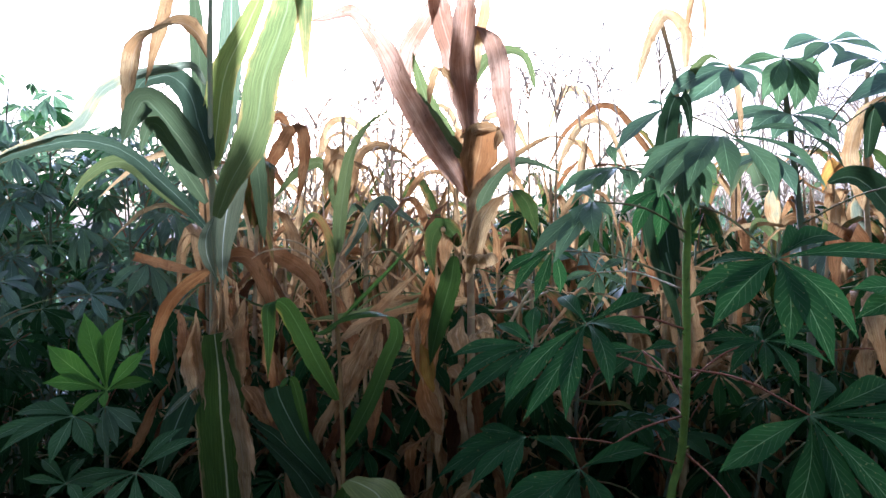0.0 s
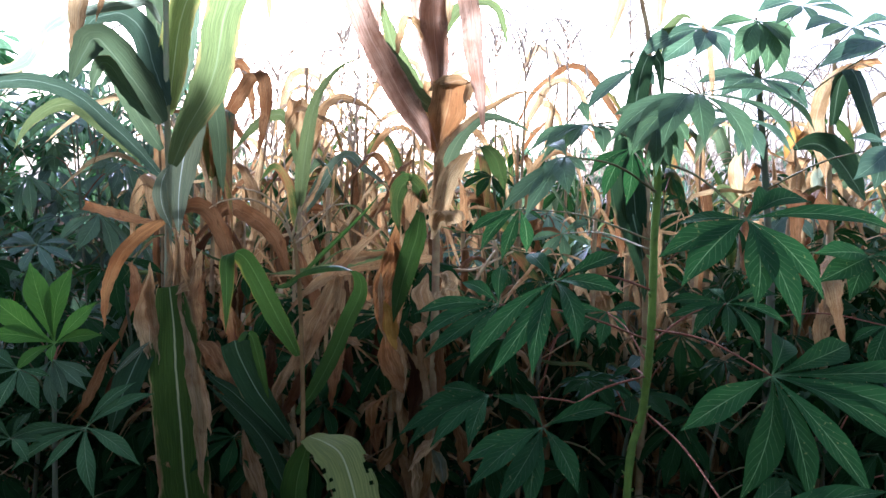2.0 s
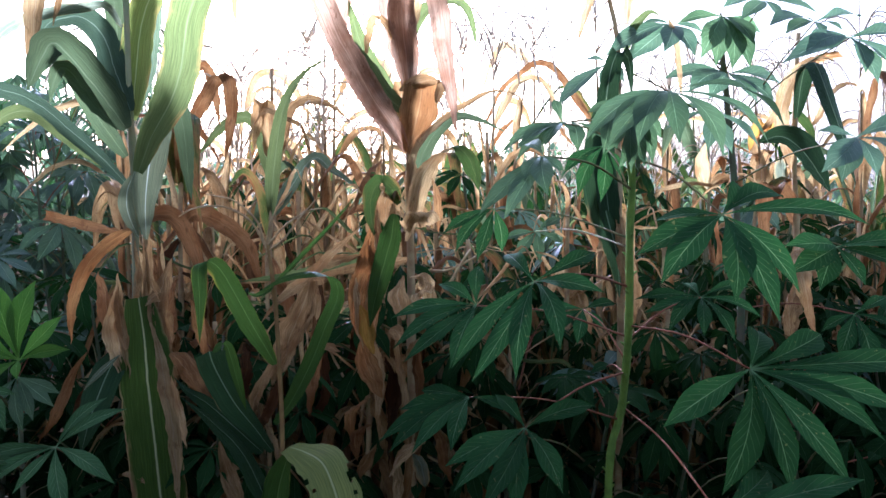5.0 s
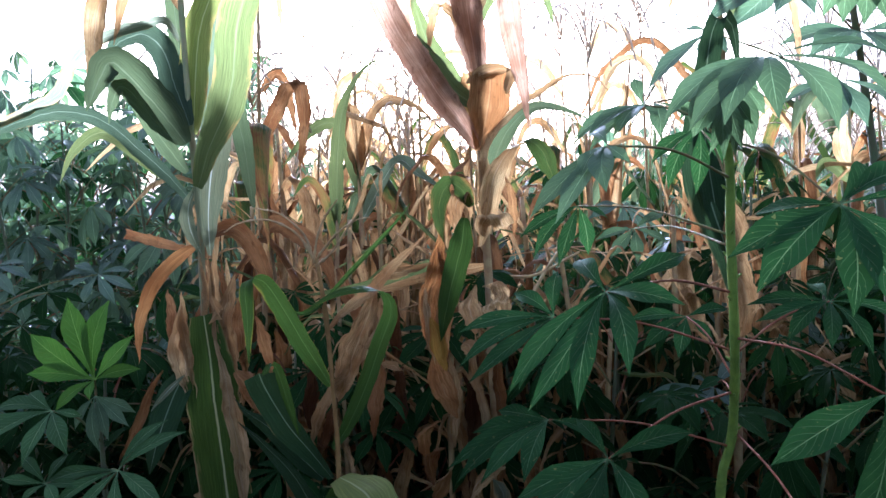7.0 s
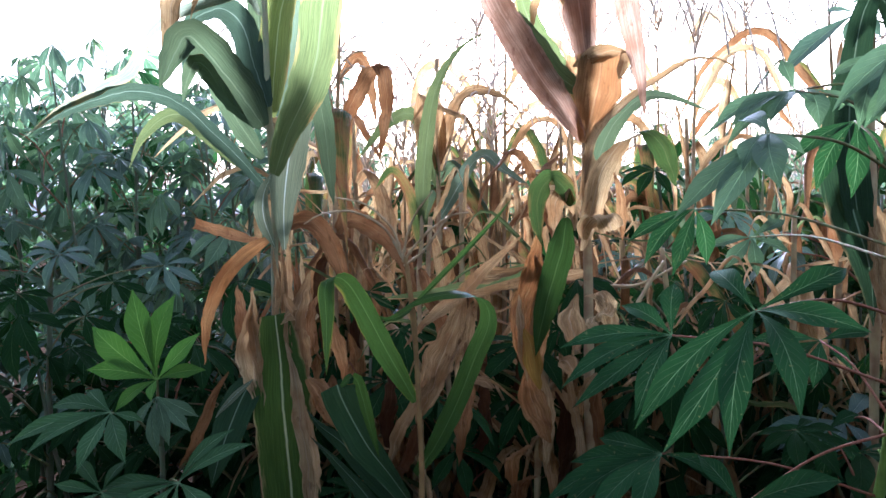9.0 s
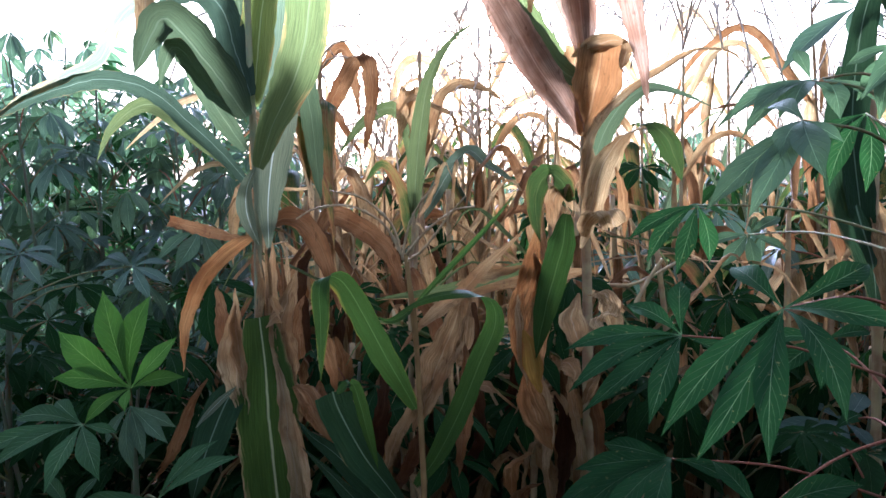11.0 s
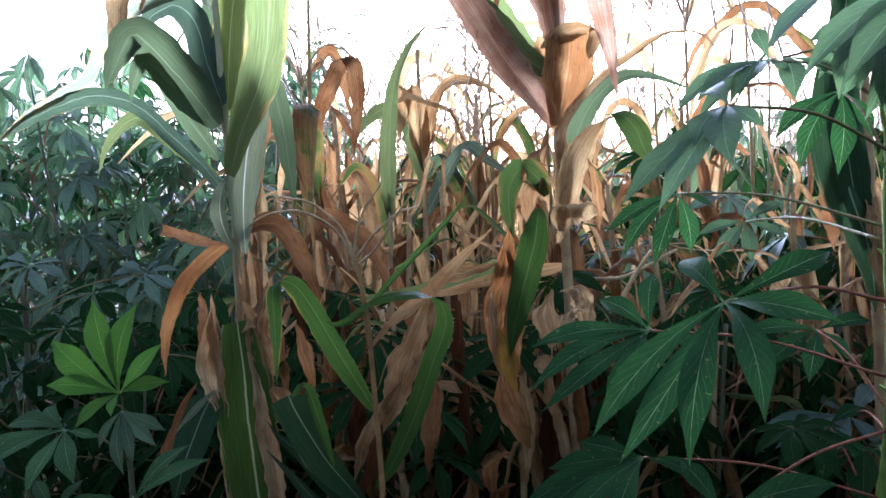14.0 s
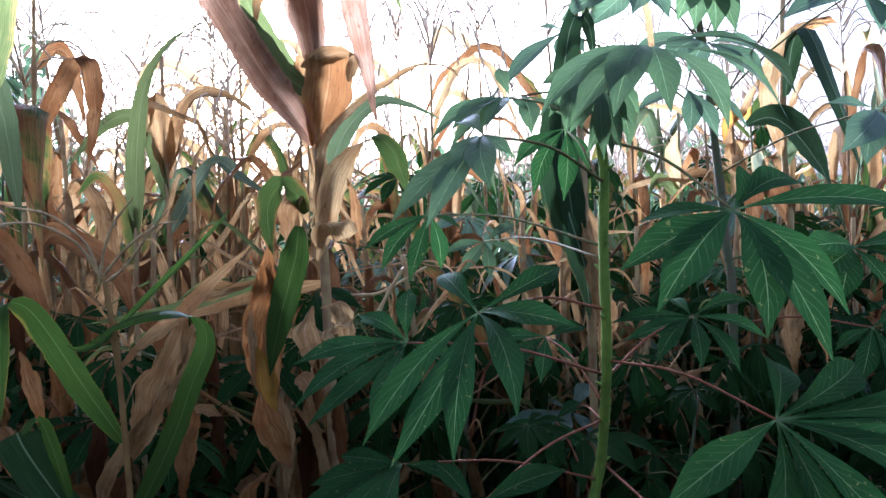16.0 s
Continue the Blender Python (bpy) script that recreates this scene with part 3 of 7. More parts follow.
blade(m, [(-0.542, 1.595, 1.099), (-0.548, 1.599, 1.166), (-0.556, 1.603, 1.233), (-0.556, 1.606, 1.291), (-0.561, 1.610, 1.346)], 0.044, BLEACHED, turn=(-15, 20), shape='both', curl=0.3, crumple=0.011, pleat=0.4, count=44, cross=12, label='torn pale husk leaf')
blade(m, [(-0.534, 1.585, 1.189), (-0.539, 1.590, 1.236), (-0.546, 1.595, 1.283), (-0.549, 1.600, 1.324)], 0.023, DRY, turn=(-10, 30), curl=0.3, crumple=0.012, pleat=0.4, count=30, cross=8)
blade(m, [(-0.581, 1.640, 1.185), (-0.597, 1.653, 1.253), (-0.612, 1.667, 1.301), (-0.628, 1.680, 1.349)], 0.036, BROWN, turn=(10, 30), shape='both', curl=0.3, crumple=0.014, pleat=0.4, count=34, cross=10)
blade(m, [(-0.462, 1.620, 1.141), (-0.470, 1.630, 1.218), (-0.481, 1.640, 1.270), (-0.474, 1.650, 1.322), (-0.458, 1.660, 1.375)], 0.046, DRY, turn=(10, -20), shape='both', curl=0.35, crumple=0.016, pleat=0.5, count=40, cross=12)
blade(m, [(-0.503, 1.610, 1.276), (-0.485, 1.603, 1.289), (-0.467, 1.595, 1.298), (-0.471, 1.588, 1.314), (-0.482, 1.580, 1.333)], 0.025, BLEACHED, side=(0.3, 0.3, 0.9), shape='both', curl=0.3, crumple=0.012, pleat=0.4, count=24, cross=8)
blade(m, [(-0.469, 1.700, 1.140), (-0.476, 1.707, 1.222), (-0.483, 1.713, 1.274), (-0.470, 1.720, 1.320)], 0.036, BROWN, turn=(0, 30), shape='both', curl=0.35, crumple=0.016, pleat=0.5, count=34, cross=10)
blade(m, [(-0.460, 1.660, 1.089), (-0.461, 1.647, 1.144), (-0.466, 1.633, 1.177), (-0.448, 1.620, 1.196)], 0.030, BLEACHED, turn=(0, 30), shape='both', curl=0.35, crumple=0.016, pleat=0.5, count=24, cross=10)
blade(m, [(-0.554, 1.610, 1.183), (-0.572, 1.588, 1.145), (-0.586, 1.565, 1.099), (-0.597, 1.542, 1.051), (-0.606, 1.520, 0.995)], 0.060, DARKBLADE, turn=(10, 30), cross=8)
# thin pale strip added to paint the lit upper edge of the dark blade
blade(m, [(-0.547, 1.580, 1.179), (-0.576, 1.570, 1.153), (-0.604, 1.560, 1.123), (-0.609, 1.550, 1.113)], 0.013, SILVER, turn=(10, 50), shape='both', cross=6)
blade(m, [(-0.583, 1.680, 1.176), (-0.604, 1.673, 1.155), (-0.641, 1.667, 1.097), (-0.681, 1.660, 1.016)], 0.022, WEATHERED_SHADED, turn=(10, 50), shape='both', curl=0.4, crumple=0.01, cross=6)
blade(m, [(-0.548, 1.720, 1.389), (-0.535, 1.713, 1.356), (-0.532, 1.707, 1.291), (-0.527, 1.700, 1.248)], 0.022, STRAWY, side=(1, 0.2, 0), shape='both', curl=0.5, crumple=0.004, pleat=0.3, count=24, cross=8)
blade(m, [(-0.522, 1.720, 1.388), (-0.511, 1.713, 1.333), (-0.506, 1.707, 1.268), (-0.505, 1.700, 1.203)], 0.017, BROWN, side=(1, 0.2, 0), shape='both', curl=0.5, crumple=0.008, pleat=0.3, count=24, cross=8)
blade(m, [(-0.435, 1.820, 1.223), (-0.421, 1.807, 1.169), (-0.420, 1.793, 1.115), (-0.411, 1.780, 1.041)], 0.045, ORANGE, side=(1, 0.2, 0), shape='both', curl=0.4, crumple=0.016, pleat=0.3, count=34, cross=10)
blade(m, [(-0.441, 1.720, 1.156), (-0.427, 1.707, 1.117), (-0.403, 1.693, 1.068), (-0.390, 1.680, 1.010)], 0.046, BROWN, side=(1, 0.2, 0), shape='both', curl=0.4, crumple=0.016, pleat=0.3, count=34, cross=10)
blade(m, [(-0.540, 1.675, 1.412), (-0.539, 1.675, 1.350), (-0.546, 1.675, 1.289), (-0.545, 1.675, 1.224)], 0.020, STRAWY, side=(1, -0.3, 0), shape='both', curl=0.5, crumple=0.006, pleat=0.5, count=30, cross=8)
blade(m, [(-0.518, 1.660, 1.420), (-0.517, 1.660, 1.346), (-0.521, 1.660, 1.270), (-0.515, 1.660, 1.192)], 0.018, DRY, side=(1, 0.0, 0), shape='both', curl=0.5, crumple=0.006, pleat=0.5, count=30, cross=8)
blade(m, [(-0.509, 1.670, 1.426), (-0.507, 1.670, 1.368), (-0.506, 1.670, 1.310), (-0.508, 1.670, 1.249)], 0.020, STRAWY, side=(1, 0.3, 0), shape='both', curl=0.5, crumple=0.006, pleat=0.5, count=30, cross=8)
blade(m, [(-0.490, 1.660, 1.414), (-0.489, 1.660, 1.338), (-0.497, 1.660, 1.260), (-0.497, 1.660, 1.180)], 0.016, BROWN, side=(1, -0.3, 0), shape='both', curl=0.5, crumple=0.006, pleat=0.5, count=30, cross=8)
blade(m, [(-0.486, 1.680, 1.407), (-0.484, 1.680, 1.347), (-0.487, 1.680, 1.286), (-0.480, 1.680, 1.224)], 0.018, STRAWY, side=(1, 0.0, 0), shape='both', curl=0.5, crumple=0.006, pleat=0.5, count=30, cross=8)
blade(m, [(-0.511, 1.650, 1.323), (-0.509, 1.650, 1.261), (-0.509, 1.650, 1.199), (-0.511, 1.650, 1.134)], 0.016, BLEACHED, side=(1, 0.3, 0), shape='both', curl=0.5, crumple=0.006, pleat=0.5, count=30, cross=8)
blade(m, [(-0.453, 1.600, 1.174), (-0.422, 1.580, 1.164), (-0.393, 1.560, 1.139), (-0.366, 1.540, 1.103)], 0.043, RUSTY, side=(0.6, 0.2, 0.75), shape='both', curl=0.3, crumple=0.012, pleat=0.5, count=30, cross=12)
blade(m, [(-0.663, 1.720, 1.158), (-0.696, 1.700, 1.089), (-0.726, 1.680, 1.028), (-0.757, 1.660, 0.969)], 0.028, BROWN, turn=(0, 20), shape='both', curl=0.3, crumple=0.012, pleat=0.5, count=30, cross=12)
blade(m, [(-0.557, 1.600, 0.918), (-0.530, 1.585, 0.921), (-0.505, 1.570, 0.911)], 0.027, BLEACHED, side=(0.3, 0.2, 0.9), shape='both', curl=0.3, crumple=0.012, pleat=0.5, count=30, cross=12)
blade(m, [(-0.349, 1.580, 0.991), (-0.334, 1.567, 0.945), (-0.313, 1.553, 0.889), (-0.289, 1.540, 0.820)], 0.041, DRY, side=(1, 0.2, 0), shape='both', curl=0.3, crumple=0.012, pleat=0.5, count=30, cross=12)
blade(m, [(-0.421, 1.660, 1.282), (-0.408, 1.653, 1.233), (-0.396, 1.647, 1.184), (-0.387, 1.640, 1.146)], 0.030, RUSTY, side=(1, 0.2, 0), shape='both', curl=0.3, crumple=0.012, pleat=0.5, count=30, cross=12)

stem(m, "tassel_branch", [(-0.230, 1.445, 1.413), (-0.246, 1.440, 1.447), (-0.268, 1.435, 1.470), (-0.308, 1.430, 1.487), (-0.354, 1.425, 1.483), (-0.381, 1.420, 1.468)], 0.0024, 0.0013, TASSEL_GOLD, count=36, sides=5, joints=11, swell=1.7)
stem(m, "tassel_branch", [(-0.230, 1.445, 1.413), (-0.239, 1.439, 1.450), (-0.252, 1.433, 1.471), (-0.284, 1.426, 1.498), (-0.330, 1.420, 1.509)], 0.0024, 0.0013, TASSEL_GOLD, count=36, sides=5, joints=11, swell=1.7)
stem(m, "tassel_branch", [(-0.229, 1.445, 1.406), (-0.206, 1.439, 1.434), (-0.180, 1.433, 1.458), (-0.148, 1.426, 1.478), (-0.119, 1.420, 1.483)], 0.0024, 0.0013, TASSEL_GOLD, count=36, sides=5, joints=11, swell=1.7)
stem(m, "tassel_branch", [(-0.229, 1.445, 1.408), (-0.219, 1.437, 1.450), (-0.202, 1.428, 1.484), (-0.175, 1.420, 1.516)], 0.0024, 0.0013, TASSEL_GOLD, count=36, sides=5, joints=11, swell=1.7)
stem(m, "tassel_branch", [(-0.227, 1.445, 1.400), (-0.195, 1.437, 1.423), (-0.160, 1.428, 1.467), (-0.132, 1.420, 1.498)], 0.0024, 0.0013, TASSEL_GOLD, count=36, sides=5, joints=11, swell=1.7)
m = thing("maize_plant", "small thin maize plant with bent over green blades", "maize", "near maize", (-0.199, 1.410, -0.030))
stem(m, "stalk", [(-0.199, 1.410, -0.030), (-0.199, 1.410, 0.906), (-0.199, 1.421, 1.068), (-0.204, 1.429, 1.187), (-0.211, 1.438, 1.306), (-0.224, 1.445, 1.414)], 0.0072, 0.0036, STALK_BROWN, count=30, joints=8, swell=1.35)
blade(m, [(-0.215, 1.460, 1.178), (-0.232, 1.453, 1.213), (-0.257, 1.447, 1.261), (-0.285, 1.440, 1.319), (-0.309, 1.433, 1.365), (-0.325, 1.427, 1.382), (-0.340, 1.420, 1.383), (-0.347, 1.413, 1.366), (-0.344, 1.407, 1.314), (-0.344, 1.400, 1.234)], 0.054, SAP, side=(0.8, -0.5, 0.3), ripple=0.06, fold=0.14, count=48, cross=12, holes=0, label='green blade bent over on itself')
blade(m, [(-0.216, 1.450, 1.064), (-0.183, 1.444, 1.110), (-0.146, 1.439, 1.182), (-0.116, 1.433, 1.255), (-0.093, 1.428, 1.309), (-0.095, 1.422, 1.342), (-0.117, 1.417, 1.358), (-0.155, 1.411, 1.359), (-0.196, 1.406, 1.349), (-0.242, 1.400, 1.324)], 0.035, SAP, side=(0.85, -0.45, -0.25), turn=(0, 0), ripple=0.06, count=48, cross=10)
blade(m, [(-0.223, 1.460, 1.006), (-0.258, 1.448, 1.062), (-0.287, 1.436, 1.107), (-0.310, 1.424, 1.156), (-0.324, 1.412, 1.195), (-0.327, 1.400, 1.219)], 0.054, DARKBLADE, side=(0.75, -0.1, 0.75), shape='flag', ripple=0.06, fold=0.4, count=40, cross=12)
blade(m, [(-0.219, 1.402, 0.910), (-0.269, 1.402, 1.022), (-0.329, 1.419, 1.081), (-0.390, 1.444, 1.122)], 0.043, DARKBLADE, turn=(20, 50))
blade(m, [(-0.196, 1.420, 0.816), (-0.207, 1.397, 0.888), (-0.202, 1.375, 0.958), (-0.185, 1.353, 1.021), (-0.173, 1.330, 1.054)], 0.060, SAP, side=(0.85, -0.5, 0.1), shape='both', fold=0.3, ripple=0.05, count=30, cross=10)
blade(m, [(-0.177, 1.335, 1.056), (-0.147, 1.300, 1.058), (-0.115, 1.265, 1.051), (-0.095, 1.230, 1.025), (-0.078, 1.195, 0.981), (-0.064, 1.160, 0.922)], 0.080, PALELIME, side=(0.95, 0.2, 0.25), shape='hung', ripple=0.06, fold=0.12, count=40, cross=14, holes=16, label='pale insect-eaten green blade')
blade(m, [(-0.215, 1.436, 1.334), (-0.178, 1.460, 1.374), (-0.124, 1.495, 1.431), (-0.085, 1.529, 1.475), (-0.062, 1.551, 1.507)], 0.009, SAP, fold=0.8, count=26)
blade(m, [(-0.215, 1.436, 1.334), (-0.227, 1.405, 1.326), (-0.241, 1.385, 1.324), (-0.253, 1.375, 1.332)], 0.011, SAP, fold=0.5, count=20)
blade(m, [(-0.206, 1.458, 1.158), (-0.223, 1.474, 1.086), (-0.262, 1.490, 1.002)], 0.022, WEATHERED_SHADED, curl=0.3, crumple=0.015, pleat=0.3, count=34, cross=10)
blade(m, [(-0.319, 1.395, 1.218), (-0.298, 1.396, 1.233), (-0.286, 1.397, 1.202), (-0.276, 1.399, 1.159), (-0.262, 1.400, 1.106)], 0.024, SAP, side=(0.85, -0.4, 0.2), ripple=0.06, count=30, cross=8)
blade(m, [(-0.245, 1.480, 0.997), (-0.302, 1.490, 1.049), (-0.353, 1.500, 1.093), (-0.395, 1.510, 1.118), (-0.423, 1.520, 1.144)], 0.041, DARKBLADE, turn=(10, 40), cross=8)
blade(m, [(-0.053, 1.680, 1.439), (-0.107, 1.656, 1.392), (-0.155, 1.632, 1.337), (-0.193, 1.608, 1.305), (-0.222, 1.584, 1.279), (-0.254, 1.560, 1.244)], 0.025, DRY, turn=(25, -20), shape='both', curl=0.2, crumple=0.008, pleat=0.3, count=34, cross=10)
blade(m, [(-0.157, 1.640, 1.330), (-0.172, 1.620, 1.269), (-0.198, 1.600, 1.210), (-0.221, 1.580, 1.148), (-0.239, 1.560, 1.102)], 0.059, DRY, turn=(15, -15), shape='both', curl=0.3, crumple=0.014, pleat=0.5, count=40, cross=12)
blade(m, [(-0.144, 1.620, 1.317), (-0.150, 1.610, 1.271), (-0.164, 1.600, 1.215)], 0.029, DRY, turn=(15, -15), shape='both', curl=0.3, crumple=0.014, pleat=0.5, count=30, cross=10)
blade(m, [(-0.286, 1.540, 1.034), (-0.266, 1.553, 1.099), (-0.234, 1.567, 1.149), (-0.202, 1.580, 1.196)], 0.024, DRY, turn=(15, -25), shape='both', curl=0.3, crumple=0.012, pleat=0.4, count=34, cross=10)
blade(m, [(-0.149, 1.580, 1.255), (-0.141, 1.567, 1.194), (-0.149, 1.553, 1.137), (-0.161, 1.540, 1.054)], 0.033, BROWN, turn=(0, 30), shape='both', curl=0.35, crumple=0.016, pleat=0.5, count=40, cross=12)
blade(m, [(-0.141, 1.570, 1.193), (-0.118, 1.550, 1.195), (-0.096, 1.530, 1.189)], 0.020, DRY, turn=(0, 30), shape='both', curl=0.3, crumple=0.01, pleat=0.4, count=20, cross=8)
blade(m, [(-0.309, 1.660, 1.181), (-0.303, 1.647, 1.144), (-0.305, 1.633, 1.088), (-0.293, 1.620, 1.033)], 0.030, WEATHERED_SHADED, turn=(0, 30), shape='both', curl=0.35, crumple=0.016, pleat=0.5, count=34, cross=10)
blade(m, [(-0.334, 1.620, 0.993), (-0.342, 1.607, 1.037), (-0.331, 1.593, 1.062), (-0.286, 1.580, 1.059)], 0.025, DRY, turn=(0, 30), shape='both', curl=0.35, crumple=0.016, pleat=0.5, count=24, cross=10)

m = thing("maize_plant", "tall maize plant with withered russet and tan leaves", "maize", "near maize", (0.072, 1.808, -0.030))
stem(m, "stalk", [(0.072, 1.815, -0.030), (0.072, 1.815, 1.198), (0.069, 1.815, 1.428), (0.067, 1.815, 1.543), (0.069, 1.815, 1.686), (0.070, 1.815, 1.801), (0.073, 1.815, 1.930), (0.074, 1.815, 2.115), (0.077, 1.815, 2.244)], 0.0145, 0.0060, STALK_DRY, count=40, joints=6, swell=1.12)
blade(m, [(0.060, 1.800, 1.621), (0.023, 1.784, 1.683), (-0.038, 1.769, 1.772), (-0.094, 1.753, 1.874), (-0.129, 1.738, 1.946), (-0.179, 1.722, 2.013), (-0.218, 1.707, 2.049), (-0.259, 1.691, 2.036), (-0.296, 1.676, 2.019), (-0.325, 1.660, 2.018)], 0.062, MAUVE, turn=(0, 15), curl=0.18, crumple=0.005, pleat=0.2, count=44, cross=10, label='long brown blade arching over')
blade(m, [(0.041, 1.840, 1.645), (-0.009, 1.846, 1.719), (-0.067, 1.851, 1.814), (-0.106, 1.857, 1.910), (-0.091, 1.863, 2.000), (-0.047, 1.869, 2.082), (-0.009, 1.874, 2.172), (0.024, 1.880, 2.270)], 0.056, MAUVE, turn=(0, -10), curl=0.18, crumple=0.005, pleat=0.2, count=40, cross=10)
blade(m, [(0.055, 1.830, 1.699), (0.006, 1.833, 1.782), (-0.038, 1.835, 1.855), (-0.067, 1.838, 1.935), (-0.081, 1.840, 1.991)], 0.046, LIME, turn=(10, 0), shape='full', crumple=0.005)
blade(m, [(0.063, 1.800, 1.713), (0.008, 1.793, 1.755), (-0.034, 1.787, 1.824), (-0.059, 1.780, 1.872)], 0.042, GREEN, turn=(10, 20), shape='full', crumple=0.005)
blade(m, [(0.046, 1.830, 1.868), (0.023, 1.820, 1.902), (0.003, 1.810, 1.926), (-0.020, 1.800, 1.933), (-0.031, 1.790, 1.896), (-0.039, 1.780, 1.823)], 0.027, DRY, side=(0.8, 0.5, 0), curl=0.2, crumple=0.008, pleat=0.3, count=34, cross=10)
blade(m, [(0.070, 1.840, 1.762), (0.041, 1.850, 1.909), (0.009, 1.860, 2.065), (-0.024, 1.870, 2.193), (-0.050, 1.880, 2.315)], 0.065, MAUVE, turn=(0, 20), curl=0.2, crumple=0.008, pleat=0.3, count=34, cross=10)
blade(m, [(0.070, 1.810, 1.743), (0.057, 1.800, 1.869), (0.054, 1.790, 1.980), (0.059, 1.780, 2.075), (0.073, 1.770, 2.211), (0.086, 1.760, 2.304)], 0.067, MAUVE, turn=(0, 20), curl=0.2, crumple=0.008, pleat=0.3, count=34, cross=10)
blade(m, [(0.078, 1.820, 2.002), (0.088, 1.803, 2.040), (0.118, 1.787, 2.024), (0.140, 1.770, 1.961), (0.148, 1.753, 1.867), (0.162, 1.737, 1.774), (0.171, 1.720, 1.652)], 0.064, MAUVE, side=(0.9, 0.35, -0.15), curl=0.18, crumple=0.005, pleat=0.2, count=40, cross=10)
blade(m, [(0.077, 1.800, 1.912), (0.094, 1.800, 2.011), (0.111, 1.800, 2.082), (0.113, 1.800, 2.195)], 0.031, BLEACHED, curl=0.2, crumple=0.008, pleat=0.3, count=34, cross=10)
blade(m, [(0.073, 1.840, 1.899), (0.096, 1.848, 1.955), (0.132, 1.856, 1.986), (0.178, 1.864, 2.000), (0.219, 1.872, 1.976), (0.246, 1.880, 1.886)], 0.041, LIME, turn=(10, 40))
blade(m, [(0.065, 1.800, 1.614), (0.079, 1.790, 1.670), (0.090, 1.780, 1.725), (0.096, 1.770, 1.782)], 0.093, RUSTY, side=(1, 0.1, 0), shape='flag', curl=0.06, fold=0.05, crumple=0.004, pleat=0.25, count=40, cross=12, label='broken-over russet blade')
blade(m, [(0.042, 1.780, 1.761), (0.073, 1.767, 1.773), (0.108, 1.753, 1.782), (0.140, 1.740, 1.778)], 0.036, BLEACHED, side=(0.1, -0.5, 0.9), shape='both', curl=0.1, crumple=0.006, pleat=0.3, count=30, cross=8)
blade(m, [(0.133, 1.750, 1.785), (0.139, 1.745, 1.762), (0.129, 1.740, 1.723)], 0.025, BLEACHED, side=(0.9, 0.3, 0), shape='both', curl=0.1, crumple=0.006, pleat=0.3, count=20, cross=8)
blade(m, [(0.072, 1.830, 1.645), (0.058, 1.823, 1.702), (0.052, 1.817, 1.758), (0.057, 1.810, 1.789)], 0.049, DRY, side=(1, -0.2, 0), shape='flag', curl=0.2, crumple=0.006, pleat=0.3, count=30, cross=8)
blade(m, [(0.058, 1.800, 1.502), (0.090, 1.783, 1.624), (0.143, 1.767, 1.682), (0.203, 1.750, 1.725), (0.259, 1.733, 1.755), (0.312, 1.717, 1.744), (0.360, 1.700, 1.684)], 0.024, BLEACHED, turn=(30, 60), curl=0.2, crumple=0.008, pleat=0.3, count=34, cross=10)
blade(m, [(0.074, 1.840, 1.529), (0.111, 1.852, 1.630), (0.147, 1.864, 1.682), (0.194, 1.876, 1.713), (0.253, 1.888, 1.706), (0.337, 1.900, 1.671)], 0.046, GREEN, turn=(15, 50), ripple=0.12)
blade(m, [(0.068, 1.790, 1.443), (0.074, 1.793, 1.500), (0.077, 1.797, 1.557), (0.071, 1.800, 1.628)], 0.040, STRAWY, side=(1, 0.1, 0), shape='both', curl=0.5, crumple=0.006, pleat=0.3, count=30, cross=8)
blade(m, [(0.057, 1.790, 1.402), (0.077, 1.772, 1.490), (0.100, 1.754, 1.560), (0.132, 1.736, 1.607), (0.165, 1.718, 1.624), (0.190, 1.700, 1.615)], 0.056, BLEACHED, side=(0.9, 0.1, 0.45), shape='both', curl=0.12, crumple=0.008, pleat=0.25, count=34, cross=10)
blade(m, [(0.149, 1.710, 1.623), (0.177, 1.698, 1.621), (0.199, 1.685, 1.599), (0.213, 1.672, 1.559), (0.220, 1.660, 1.523)], 0.049, TURNING, side=(0.9, 0.3, 0.2), shape='both', crumple=0.006, count=30, cross=8)
blade(m, [(0.118, 1.760, 1.554), (0.130, 1.753, 1.507), (0.135, 1.747, 1.451), (0.132, 1.740, 1.421)], 0.024, RUSTY, side=(1, 0.2, 0), shape='both', curl=0.3, crumple=0.01, pleat=0.3, count=30, cross=8)
blade(m, [(0.065, 1.785, 1.424), (0.079, 1.744, 1.461), (0.099, 1.710, 1.466), (0.114, 1.717, 1.440)], 0.045, BLEACHED, shape="flag", side=(1, 0, -0.2), curl=0.1, crumple=0.012, pleat=0.4, count=24, cross=10)
blade(m, [(0.071, 1.858, 1.354), (-0.067, 1.844, 1.338), (-0.206, 1.819, 1.315), (-0.339, 1.795, 1.301)], 0.033, DRY, turn=(20, 60), curl=0.18, pleat=0.3, count=34, cross=10, crumple=0.008)
blade(m, [(0.040, 1.796, 1.154), (0.023, 1.758, 1.024), (0.013, 1.728, 0.855)], 0.019, WEATHERED_SHADED, curl=0.7, crumple=0.02, pleat=0.3, count=34, cross=10)
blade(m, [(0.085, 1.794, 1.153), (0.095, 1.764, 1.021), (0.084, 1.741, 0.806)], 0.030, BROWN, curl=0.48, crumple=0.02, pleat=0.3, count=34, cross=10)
blade(m, [(-0.154, 1.865, 1.289), (-0.134, 1.835, 1.151), (-0.156, 1.807, 1.016), (-0.213, 1.791, 0.881)], 0.031, WEATHERED_SHADED, curl=0.7, crumple=0.02, pleat=0.3, count=34, cross=10)
